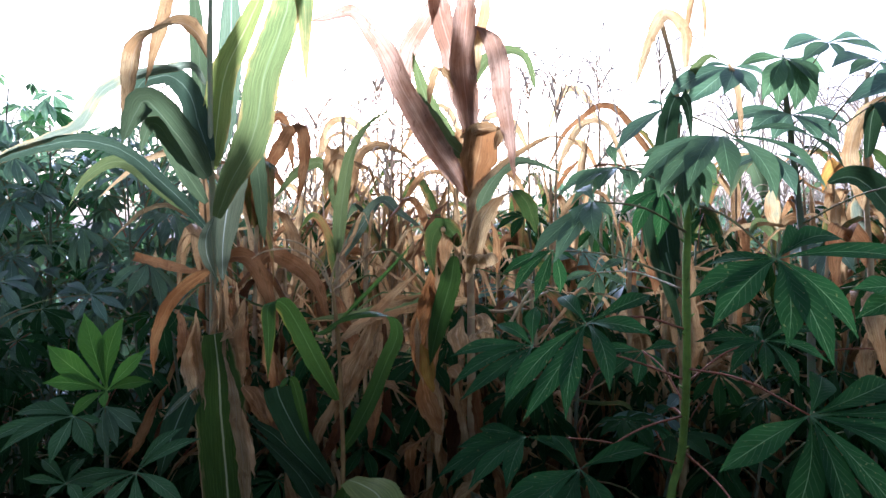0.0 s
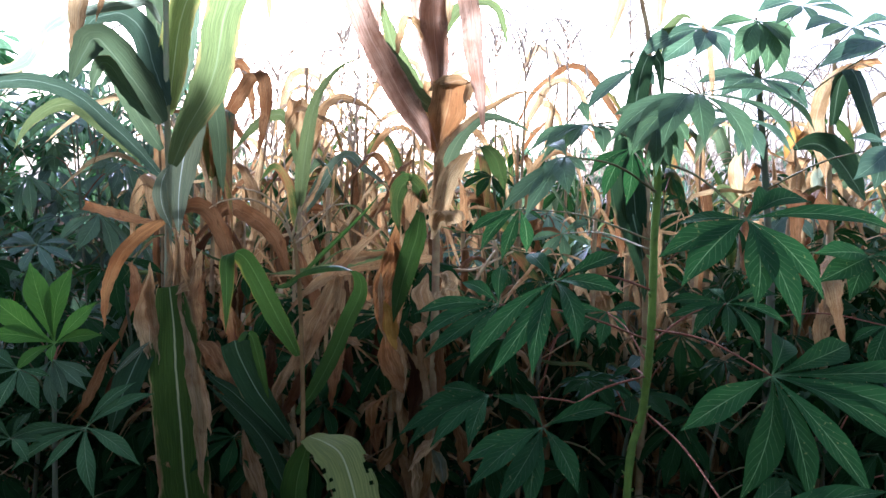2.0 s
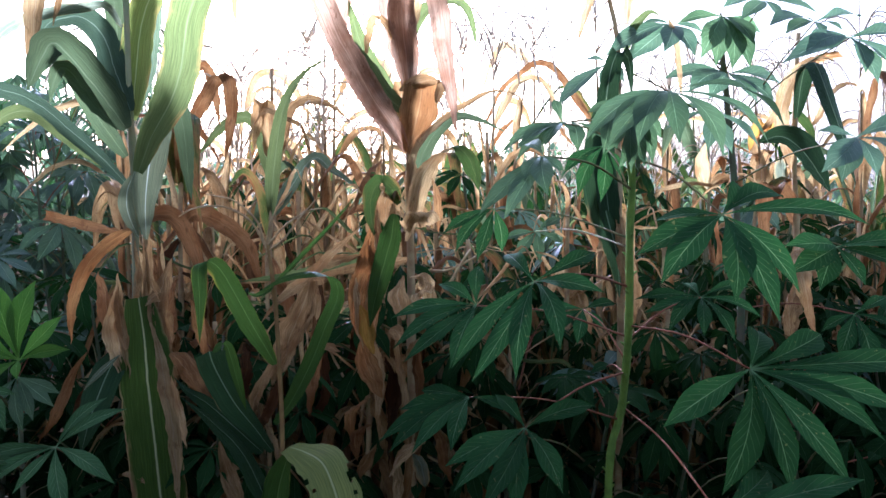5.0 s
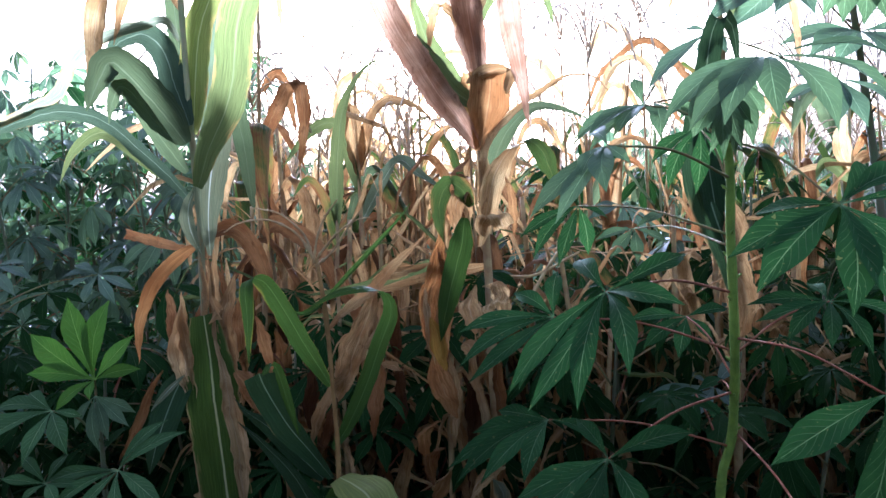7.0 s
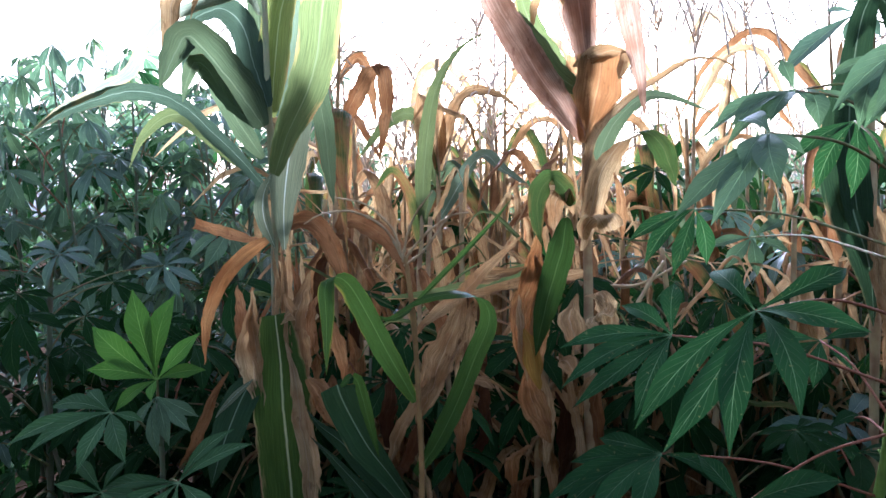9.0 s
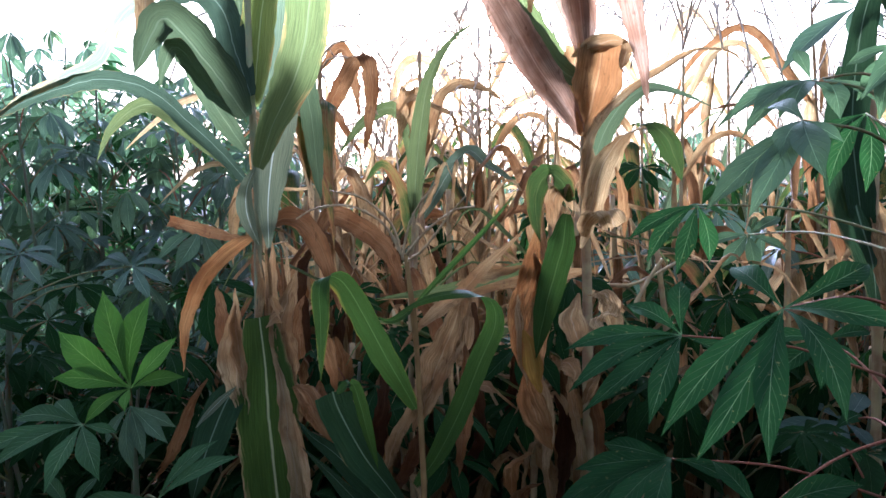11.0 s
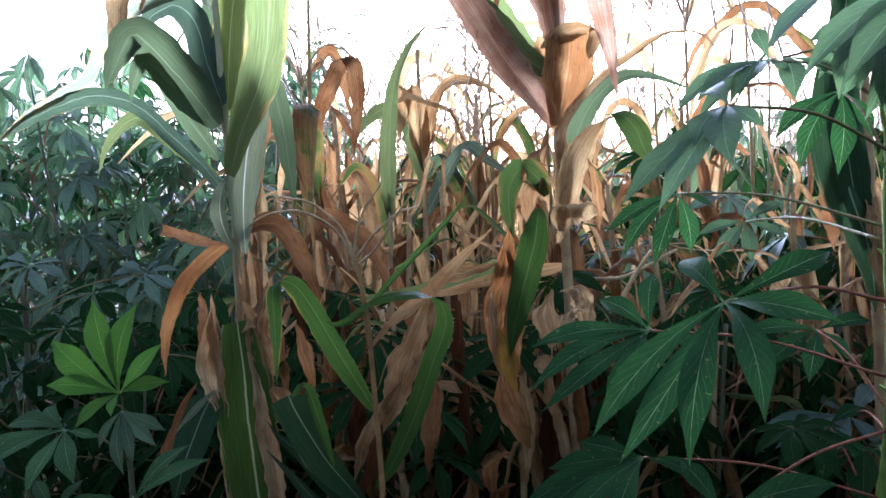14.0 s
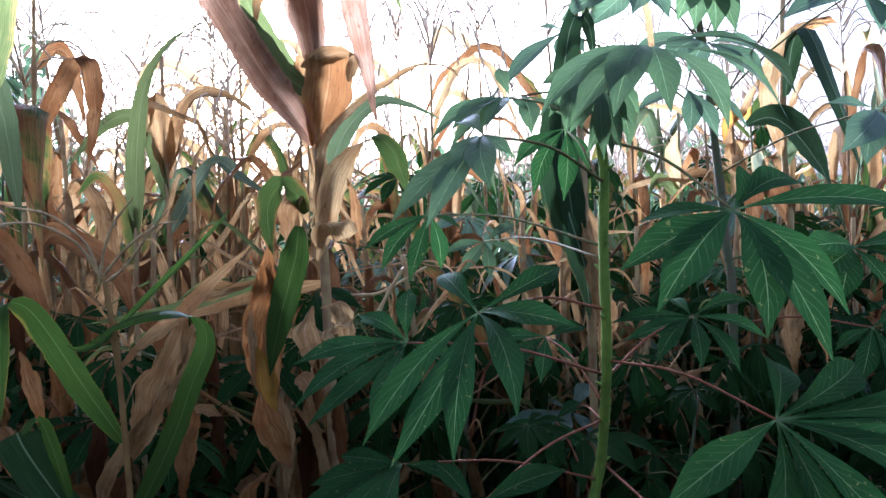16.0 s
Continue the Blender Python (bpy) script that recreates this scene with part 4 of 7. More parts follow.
blade(m, [(-0.071, 1.905, 1.195), (-0.088, 1.887, 1.066), (-0.133, 1.859, 0.913), (-0.149, 1.852, 0.799)], 0.025, WEATHERED_SHADED, curl=0.7, crumple=0.02, pleat=0.3, count=34, cross=10)
blade(m, [(0.041, 1.790, 1.492), (0.024, 1.780, 1.532), (-0.004, 1.770, 1.544), (-0.025, 1.760, 1.517), (-0.029, 1.750, 1.465), (-0.022, 1.740, 1.413)], 0.048, TURNING, side=(0.8, 0.5, 0.1), crumple=0.007, count=34, cross=8)
blade(m, [(0.044, 1.800, 1.476), (0.028, 1.790, 1.522), (0.011, 1.780, 1.518), (0.008, 1.770, 1.473), (0.016, 1.760, 1.426)], 0.038, DRY, side=(0.9, 0.3, 0.1), shape='both', curl=0.25, crumple=0.012, pleat=0.5, count=30, cross=12)
blade(m, [(-0.026, 1.750, 1.439), (-0.039, 1.740, 1.370), (-0.048, 1.730, 1.303), (-0.054, 1.720, 1.236), (-0.056, 1.710, 1.170)], 0.050, ORANGE, side=(1, 0.2, 0), shape='both', curl=0.3, crumple=0.015, pleat=0.9, count=36, cross=16)
blade(m, [(-0.033, 1.730, 1.397), (-0.023, 1.722, 1.335), (-0.031, 1.715, 1.273), (-0.033, 1.708, 1.212), (-0.027, 1.700, 1.162)], 0.035, RUSTY, side=(1, -0.2, 0), shape='both', curl=0.25, crumple=0.012, pleat=0.5, count=30, cross=12)
blade(m, [(-0.062, 1.705, 1.322), (-0.061, 1.700, 1.265), (-0.056, 1.695, 1.204), (-0.048, 1.690, 1.164)], 0.016, BLEACHED, side=(1, 0.2, 0), shape='both', curl=0.25, crumple=0.012, pleat=0.5, count=30, cross=12)
blade(m, [(0.028, 1.730, 1.468), (0.019, 1.718, 1.408), (-0.000, 1.705, 1.342), (-0.017, 1.692, 1.277), (-0.030, 1.680, 1.213)], 0.051, SAP, side=(1, 0.15, 0.1), ripple=0.1, crumple=0.004, count=40, cross=10)
blade(m, [(-0.054, 1.695, 1.260), (-0.044, 1.688, 1.220), (-0.034, 1.682, 1.180), (-0.022, 1.675, 1.153)], 0.041, YELLOWED, side=(1, 0.1, 0), shape='both', crumple=0.008, count=30, cross=10)
blade(m, [(-0.048, 1.700, 1.182), (-0.038, 1.693, 1.127), (-0.024, 1.687, 1.082), (-0.010, 1.680, 1.048)], 0.051, RUSTY, side=(1, 0.2, 0.2), shape='both', curl=0.25, crumple=0.012, pleat=0.5, count=30, cross=12)
blade(m, [(-0.019, 1.720, 1.167), (-0.014, 1.720, 1.114), (-0.011, 1.720, 1.051), (-0.007, 1.720, 0.965)], 0.027, STRAWY, side=(1, 0.2, 0), shape='both', curl=0.25, crumple=0.012, pleat=0.5, count=30, cross=12)
blade(m, [(0.045, 1.700, 1.327), (0.023, 1.680, 1.297), (0.033, 1.660, 1.262), (0.044, 1.640, 1.226)], 0.046, BLEACHED, side=(1, -0.3, 0.2), shape='both', curl=0.25, crumple=0.012, pleat=0.5, count=30, cross=12)
blade(m, [(0.059, 1.680, 1.325), (0.080, 1.665, 1.336), (0.086, 1.650, 1.308), (0.063, 1.635, 1.291), (0.078, 1.620, 1.277)], 0.043, BLEACHED, side=(0.8, 0.2, 0.5), shape='both', curl=0.25, crumple=0.012, pleat=0.5, count=30, cross=12)
blade(m, [(0.076, 1.670, 1.331), (0.094, 1.657, 1.307), (0.102, 1.643, 1.280), (0.120, 1.630, 1.277)], 0.033, BLEACHED, side=(0.5, 0.2, 0.8), shape='both', curl=0.25, crumple=0.012, pleat=0.5, count=30, cross=12)
blade(m, [(0.011, 1.680, 1.195), (0.030, 1.667, 1.202), (0.044, 1.653, 1.191), (0.038, 1.640, 1.176)], 0.030, BLEACHED, side=(0.6, 0.1, 0.8), shape='both', curl=0.25, crumple=0.012, pleat=0.5, count=30, cross=12)
blade(m, [(0.082, 1.680, 1.182), (0.065, 1.660, 1.167), (0.050, 1.640, 1.132)], 0.024, DRY, side=(0.9, 0.1, 0.2), shape='both', curl=0.25, crumple=0.012, pleat=0.5, count=30, cross=12)
blade(m, [(0.040, 1.740, 1.216), (0.038, 1.740, 1.130), (0.045, 1.740, 1.044), (0.047, 1.740, 0.936)], 0.017, BLEACHED, side=(1, 0.2, 0), shape='both', curl=0.25, crumple=0.012, pleat=0.5, count=30, cross=12)
blade(m, [(0.004, 1.760, 1.125), (0.016, 1.760, 1.081), (0.010, 1.760, 1.016), (0.018, 1.760, 0.928)], 0.028, WEATHERED_SHADED, side=(1, 0.2, 0), shape='both', curl=0.25, crumple=0.012, pleat=0.5, count=30, cross=12)
blade(m, [(-0.379, 1.720, 0.963), (-0.370, 1.705, 1.001), (-0.350, 1.690, 1.032), (-0.306, 1.675, 1.031), (-0.288, 1.660, 1.008)], 0.025, ORANGE, turn=(0, 30), shape='both', curl=0.25, crumple=0.012, pleat=0.5, count=30, cross=12)
blade(m, [(0.005, 1.780, 1.378), (-0.071, 1.760, 1.363), (-0.145, 1.740, 1.342), (-0.217, 1.720, 1.327), (-0.277, 1.700, 1.322), (-0.324, 1.680, 1.318)], 0.023, LIME, turn=(20, 20), cross=8)
blade(m, [(-0.048, 1.740, 1.374), (-0.107, 1.710, 1.355), (-0.171, 1.680, 1.340)], 0.027, DRY, shape='both', curl=0.25, crumple=0.012, pleat=0.5, count=30, cross=12)
blade(m, [(-0.076, 1.700, 0.952), (-0.079, 1.687, 1.009), (-0.061, 1.673, 1.040), (-0.034, 1.660, 1.052)], 0.030, RUSTY, side=(0.8, 0.2, 0.4), shape='both', curl=0.25, crumple=0.012, pleat=0.5, count=30, cross=12)
blade(m, [(-0.061, 1.680, 0.901), (-0.067, 1.667, 0.963), (-0.046, 1.653, 0.996), (-0.023, 1.640, 1.003)], 0.034, BROWN, side=(0.8, 0.2, 0.4), shape='both', curl=0.25, crumple=0.012, pleat=0.5, count=30, cross=12)
blade(m, [(-0.054, 1.660, 0.867), (-0.034, 1.650, 0.910), (-0.017, 1.640, 0.943)], 0.034, DRY, side=(0.8, 0.2, 0.4), shape='both', curl=0.25, crumple=0.012, pleat=0.5, count=30, cross=12)
blade(m, [(0.011, 1.680, 0.861), (0.028, 1.667, 0.905), (0.061, 1.653, 0.931), (0.102, 1.640, 0.951)], 0.034, BLEACHED, side=(0.4, 0.2, 0.8), shape='both', curl=0.25, crumple=0.012, pleat=0.5, count=30, cross=12)
blade(m, [(0.065, 1.670, 0.917), (0.076, 1.660, 0.886), (0.081, 1.650, 0.844)], 0.037, PALEBLADE, side=(1, 0.2, 0), shape='both', curl=0.25, crumple=0.012, pleat=0.5, count=30, cross=12)
blade(m, [(0.029, 1.690, 0.904), (0.035, 1.690, 0.850), (0.032, 1.690, 0.768)], 0.035, BLEACHED, side=(1, 0.2, 0), shape='both', curl=0.25, crumple=0.012, pleat=0.5, count=30, cross=12)
blade(m, [(0.123, 1.760, 0.972), (0.137, 1.747, 0.927), (0.148, 1.733, 0.876), (0.173, 1.720, 0.817)], 0.030, RUSTY, side=(1, 0.2, 0), shape='both', curl=0.25, crumple=0.012, pleat=0.5, count=30, cross=12)

m = thing("maize_plant", "dry maize plant with folded brown leaves", "maize", "near maize", (-0.543, 2.095, -0.030))
stem(m, "stalk", [(-0.549, 2.085, -0.030), (-0.549, 2.085, 1.273), (-0.546, 2.105, 1.588), (-0.530, 2.105, 1.900), (-0.521, 2.107, 2.084)], 0.0090, 0.0040, STALK_DRY, count=30, joints=4)
blade(m, [(-0.542, 2.110, 1.667), (-0.484, 2.074, 1.764), (-0.441, 2.056, 1.829), (-0.405, 2.044, 1.833), (-0.398, 2.037, 1.735), (-0.418, 2.039, 1.599)], 0.046, BROWN, side=(0.8, 0.5, 0), curl=0.24, pleat=0.3, count=34, cross=10, crumple=0.008)
blade(m, [(-0.536, 2.120, 1.825), (-0.492, 2.142, 1.876), (-0.460, 2.147, 1.829), (-0.446, 2.139, 1.717)], 0.032, BROWN, curl=0.24, pleat=0.3, count=34, cross=10, crumple=0.008)
blade(m, [(-0.547, 2.102, 1.541), (-0.560, 2.069, 1.633), (-0.568, 2.064, 1.710), (-0.551, 2.052, 1.540)], 0.040, TURNING, curl=0.3, side=(1, 0.2, 0))
blade(m, [(-0.546, 2.095, 1.431), (-0.484, 2.044, 1.462), (-0.368, 1.984, 1.401), (-0.307, 1.953, 1.283)], 0.052, BROWN, curl=0.3, crumple=0.01, pleat=0.3, count=34, cross=10)
blade(m, [(-0.548, 2.093, 1.399), (-0.563, 2.040, 1.340), (-0.550, 1.999, 1.191), (-0.538, 1.986, 1.009)], 0.029, WEATHERED_SHADED, curl=0.7, crumple=0.02, pleat=0.3, count=34, cross=10)
blade(m, [(-0.545, 2.086, 1.304), (-0.499, 2.052, 1.275), (-0.474, 2.021, 1.123), (-0.493, 2.009, 0.939)], 0.028, WEATHERED_SHADED, curl=0.7, crumple=0.02, pleat=0.3, count=34, cross=10)

m = thing("maize_plant", "dry maize plant with one long arching yellow-green leaf", "maize", "near maize", (-0.334, 2.434, -0.030))
stem(m, "stalk", [(-0.338, 2.422, -0.030), (-0.338, 2.422, 1.231), (-0.340, 2.441, 1.509), (-0.343, 2.459, 1.787), (-0.344, 2.469, 1.935)], 0.0120, 0.0050, STALK_DRY, count=30, joints=4)
blade(m, [(-0.338, 2.447, 1.602), (-0.351, 2.429, 1.783), (-0.376, 2.412, 1.809), (-0.396, 2.404, 1.673)], 0.062, DRY, side=(1, 0.2, 0), curl=0.18, pleat=0.3, count=34, cross=10, crumple=0.008)
blade(m, [(-0.338, 2.448, 1.620), (-0.267, 2.405, 1.789), (-0.155, 2.360, 1.800), (-0.085, 2.333, 1.743)], 0.062, DRY, turn=(30, 60), curl=0.24, pleat=0.3, count=34, cross=10, crumple=0.008)
blade(m, [(-0.339, 2.443, 1.546), (-0.402, 2.461, 1.760), (-0.491, 2.444, 1.750), (-0.578, 2.411, 1.639)], 0.048, LIME, turn=(30, 60))
blade(m, [(-0.341, 2.437, 1.453), (-0.215, 2.393, 1.634), (-0.141, 2.346, 1.595), (-0.036, 2.296, 1.521)], 0.065, GREYGREEN, turn=(30, 60))
blade(m, [(-0.342, 2.435, 1.416), (-0.383, 2.384, 1.382), (-0.393, 2.351, 1.167), (-0.370, 2.335, 0.951)], 0.033, WEATHERED_SHADED, curl=0.7, crumple=0.02, pleat=0.3, count=34, cross=10)
blade(m, [(-0.342, 2.432, 1.379), (-0.275, 2.376, 1.344), (-0.259, 2.341, 1.129), (-0.289, 2.329, 0.914)], 0.031, WEATHERED_SHADED, curl=0.7, crumple=0.02, pleat=0.3, count=34, cross=10)

m = thing("maize_plant", "thin maize plant with one long arching yellow-green leaf", "maize", "near maize", (-0.273, 1.793, -0.030))
stem(m, "stalk", [(-0.277, 1.810, -0.030), (-0.277, 1.810, 1.270), (-0.269, 1.797, 1.381), (-0.263, 1.782, 1.463), (-0.260, 1.785, 1.517)], 0.0080, 0.0040, STALK_DRY, count=30, joints=4)
blade(m, [(-0.263, 1.782, 1.463), (-0.252, 1.757, 1.556), (-0.239, 1.731, 1.632), (-0.218, 1.716, 1.720), (-0.170, 1.698, 1.786), (-0.096, 1.677, 1.822)], 0.039, LIME, turn=(10, 50))
blade(m, [(-0.269, 1.798, 1.409), (-0.285, 1.786, 1.517), (-0.320, 1.772, 1.570), (-0.355, 1.761, 1.531)], 0.029, TURNING, turn=(20, 40))
blade(m, [(-0.270, 1.796, 1.368), (-0.241, 1.773, 1.342), (-0.223, 1.764, 1.221), (-0.231, 1.756, 1.100)], 0.032, BROWN, curl=0.48, crumple=0.02, pleat=0.3, count=34, cross=10)

m = thing("maize_plant", "maize plant with broad dark green folded blades", "maize", "near maize", (0.614, 1.848, -0.030))
stem(m, "stalk", [(0.620, 1.845, -0.030), (0.620, 1.845, 1.191), (0.615, 1.852, 1.426), (0.610, 1.861, 1.717), (0.610, 1.875, 1.920), (0.572, 1.890, 2.094)], 0.0130, 0.0060, STALK_DRY, count=30, joints=4)
blade(m, [(0.598, 1.839, 1.368), (0.575, 1.830, 1.498), (0.558, 1.821, 1.640), (0.566, 1.810, 1.793), (0.590, 1.813, 1.871), (0.625, 1.829, 1.855), (0.640, 1.841, 1.758)], 0.066, DARKBLADE, side=(1, 0.25, 0), ripple=0.1)
blade(m, [(0.556, 1.868, 1.742), (0.549, 1.844, 1.648), (0.554, 1.831, 1.557), (0.572, 1.827, 1.466), (0.597, 1.823, 1.376), (0.605, 1.821, 1.308), (0.610, 1.828, 1.250)], 0.095, DARKBLADE, side=(1, 0.15, 0), turn=(0, 15), ripple=0.06, shape="both")
blade(m, [(0.614, 1.866, 1.485), (0.625, 1.819, 1.399), (0.628, 1.789, 1.258), (0.608, 1.783, 1.144)], 0.058, DRY, curl=0.3, crumple=0.02, pleat=0.3, count=34, cross=10)
blade(m, [(0.616, 1.869, 1.543), (0.561, 1.854, 1.527), (0.541, 1.842, 1.469), (0.549, 1.834, 1.368)], 0.038, BROWN, curl=0.3, crumple=0.015, pleat=0.3, count=34, cross=10)
blade(m, [(0.633, 1.880, 1.882), (0.648, 1.875, 1.937), (0.670, 1.870, 1.968), (0.695, 1.865, 1.986), (0.724, 1.860, 1.971)], 0.024, LIME, turn=(20, 10))
blade(m, [(0.744, 1.870, 1.969), (0.762, 1.867, 1.913), (0.769, 1.863, 1.839), (0.777, 1.860, 1.766)], 0.025, BLEACHED, turn=(20, 10), curl=0.3, crumple=0.006)
blade(m, [(0.640, 1.890, 1.962), (0.633, 1.875, 2.047), (0.604, 1.860, 2.078), (0.565, 1.845, 2.082), (0.531, 1.830, 2.031), (0.507, 1.815, 1.958), (0.486, 1.800, 1.886)], 0.035, BLEACHED, turn=(20, -20), curl=0.3, pleat=0.3, count=34, cross=10, crumple=0.008)
blade(m, [(0.640, 1.890, 2.052), (0.649, 1.897, 2.128), (0.679, 1.905, 2.161), (0.694, 1.912, 2.088), (0.695, 1.920, 2.027)], 0.018, DRY, turn=(20, 0), curl=0.3, pleat=0.3, count=24, cross=8, crumple=0.006)

m = thing("maize_plant", "maize plant with thick drooping dark blades and one bleached blade", "maize", "near maize", (1.215, 2.056, -0.030))
stem(m, "stalk", [(1.220, 2.033, -0.030), (1.220, 2.033, 1.265), (1.218, 2.055, 1.596), (1.213, 2.052, 1.842), (1.222, 2.061, 1.990)], 0.0130, 0.0060, STALK_DRY, count=30, joints=4)
blade(m, [(1.202, 2.026, 1.741), (1.175, 1.956, 1.856), (1.182, 1.917, 1.877), (1.210, 1.887, 1.770), (1.255, 1.873, 1.635), (1.277, 1.865, 1.545)], 0.080, DARKBLADE, side=(0.9, 0.4, 0.1))
blade(m, [(1.212, 2.056, 1.596), (1.154, 2.029, 1.715), (1.146, 1.995, 1.799), (1.160, 1.958, 1.863), (1.200, 1.936, 1.892), (1.261, 1.919, 1.880)], 0.041, BLEACHED, turn=(10, 50), curl=0.18, pleat=0.3, count=34, cross=10, crumple=0.008)
blade(m, [(1.070, 1.990, 1.667), (1.112, 1.975, 1.683), (1.152, 1.960, 1.667), (1.201, 1.945, 1.606), (1.246, 1.930, 1.525)], 0.093, DARKBLADE, turn=(20, 10), shape='both', fold=0.3, crumple=0.006, count=34, cross=10)
blade(m, [(1.228, 2.020, 1.883), (1.249, 2.007, 1.904), (1.286, 1.993, 1.909), (1.305, 1.980, 1.898)], 0.033, RUSTY, side=(0.2, 0.3, 0.9), shape='both', curl=0.25, crumple=0.012, pleat=0.5, count=30, cross=12)
blade(m, [(1.221, 2.044, 1.431), (1.144, 2.019, 1.544), (1.105, 1.997, 1.462), (1.103, 1.990, 1.350)], 0.065, BROWN, side=(1, 0.2, 0), curl=0.24, crumple=0.01, pleat=0.3, count=34, cross=10)
blade(m, [(1.192, 1.993, 1.383), (1.091, 1.798, 1.320), (1.081, 1.743, 1.240), (1.090, 1.736, 1.155)], 0.047, DRY, side=(1, 0.1, 0), curl=0.24, crumple=0.015, pleat=0.3, count=34, cross=10)
blade(m, [(1.223, 2.033, 1.265), (1.140, 1.935, 1.180), (1.138, 1.907, 1.058)], 0.064, DRY, curl=0.3, crumple=0.015, pleat=0.3, count=34, cross=10)
blade(m, [(0.900, 2.152, 1.073), (0.935, 2.185, 1.009), (1.007, 2.194, 0.948), (1.083, 2.202, 0.872)], 0.078, DRY, curl=0.18, crumple=0.01, shape="both", pleat=0.3, count=34, cross=10)

c = thing("cassava_plant", "cassava plant with bright green stem and large dark palmate leaves", "cassava", "near cassava", (0.572, 1.645, -0.030))
stem(c, "stem", [(0.538, 1.651, -0.030), (0.508, 1.601, 0.835), (0.533, 1.592, 1.030), (0.518, 1.516, 1.226), (0.507, 1.490, 1.433), (0.502, 1.467, 1.535), (0.487, 1.453, 1.618)], 0.0105, 0.0078, STEM_GREEN, count=44, sides=10, joints=3, swell=1.12, label="bright green knobbly stem")
tagged(part("leaf_scar", mesh_from("leaf_scar", *scars([Vector(p) - Vector(c.location) for p in [(0.538, 1.651, -0.030), (0.508, 1.601, 0.835), (0.533, 1.592, 1.030), (0.518, 1.516, 1.226), (0.507, 1.490, 1.433), (0.502, 1.467, 1.535), (0.487, 1.453, 1.618)]], 0.0092, 42), None, STEM_GREEN), c), kind="stuff")
cassava_leaf(c, (0.264, 1.315, 1.351), (0.513, 1.505, 1.317), [(0.357, 1.200, 1.344), (0.269, 1.150, 1.259), (0.201, 1.170, 1.208), (0.134, 1.200, 1.199), (0.107, 1.250, 1.211), (0.238, 1.440, 1.392), (0.418, 1.440, 1.395)], CASSAVA, 0.060, normal=(-.1, -.75, .65))
cassava_leaf(c, (0.199, 1.575, 1.272), (0.519, 1.523, 1.207), [(0.013, 1.570, 1.248), (0.016, 1.510, 1.194), (0.034, 1.480, 1.171), (0.125, 1.440, 1.166), (0.216, 1.660, 1.352), (0.124, 1.660, 1.310), (0.296, 1.620, 1.213)], CASSAVA, 0.062, normal=(-.2, -.6, .75))
cassava_leaf(c, (0.182, 1.565, 1.074), (0.530, 1.593, 1.005), [(-0.015, 1.520, 0.996), (0.005, 1.480, 0.986), (0.050, 1.450, 0.995), (0.127, 1.440, 1.000), (0.269, 1.560, 1.041), (0.083, 1.640, 1.072), (0.031, 1.600, 1.040)], CASSAVA, 0.062, normal=(-.1, -.6, .8))
cassava_leaf(c, (0.274, 1.425, 1.047), (0.526, 1.556, 1.123), [(0.430, 1.470, 1.075), (0.320, 1.310, 0.959), (0.226, 1.280, 0.932), (0.163, 1.280, 0.946), (0.118, 1.320, 0.967), (0.109, 1.380, 0.992), (0.227, 1.500, 1.096)], CASSAVA, 0.070, normal=(-.1, -.7, .7))
cassava_leaf(c, (0.584, 1.250, 1.472), (0.493, 1.458, 1.585), [(0.426, 1.240, 1.403), (0.445, 1.180, 1.360), (0.536, 1.110, 1.336), (0.598, 1.090, 1.310), (0.675, 1.160, 1.344), (0.863, 1.250, 1.453), (0.776, 1.380, 1.503), (0.717, 1.400, 1.512), (0.493, 1.330, 1.459)], CASSAVA, 0.090, normal=(0, -.6, .8), petiole=PETIOLE_GREEN)
cassava_leaf(c, (0.654, 1.271, 1.192), (0.517, 1.515, 1.233), [(0.487, 1.260, 1.094), (0.554, 1.170, 1.004), (0.654, 1.130, 1.015), (0.760, 1.130, 1.020), (0.845, 1.170, 1.086), (0.938, 1.240, 1.115), (1.061, 1.360, 1.175), (0.876, 1.400, 1.229), (0.752, 1.420, 1.234)], CASSAVA, 0.090, normal=(.1, -.7, .7))
cassava_leaf(c, (0.527, 1.126, 0.991), (0.542, 1.595, 1.030), [(0.775, 1.125, 1.039), (0.660, 1.063, 0.994), (0.532, 1.023, 0.956), (0.427, 1.083, 0.946), (0.661, 1.216, 1.025)], CASSAVA, 0.073, normal=(.1,-.5,.8))
cassava_leaf(c, (0.737, 1.640, 1.274), (0.520, 1.526, 1.200), [(0.587, 1.664, 1.268), (0.584, 1.603, 1.245), (0.623, 1.554, 1.211), (0.689, 1.523, 1.203), (0.765, 1.530, 1.190), (0.864, 1.597, 1.231), (0.904, 1.715, 1.284), (0.738, 1.742, 1.296)], CASSAVA, 0.054, normal=(0,-.6,.8))
cassava_leaf(c, (0.583, 1.887, 1.043), (0.526, 1.557, 1.120), [(0.405, 1.857, 1.021), (0.429, 1.799, 1.009), (0.486, 1.767, 0.998), (0.605, 1.808, 1.011), (0.662, 1.984, 1.076), (0.537, 1.962, 1.060)], CASSAVA_BLUE, 0.069, normal=(0,-.6,.8))
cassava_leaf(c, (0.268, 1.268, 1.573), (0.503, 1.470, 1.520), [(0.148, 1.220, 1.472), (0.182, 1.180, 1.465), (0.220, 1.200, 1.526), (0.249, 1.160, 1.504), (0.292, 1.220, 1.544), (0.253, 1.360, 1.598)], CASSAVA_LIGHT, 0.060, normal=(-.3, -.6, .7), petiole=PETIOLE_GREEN)
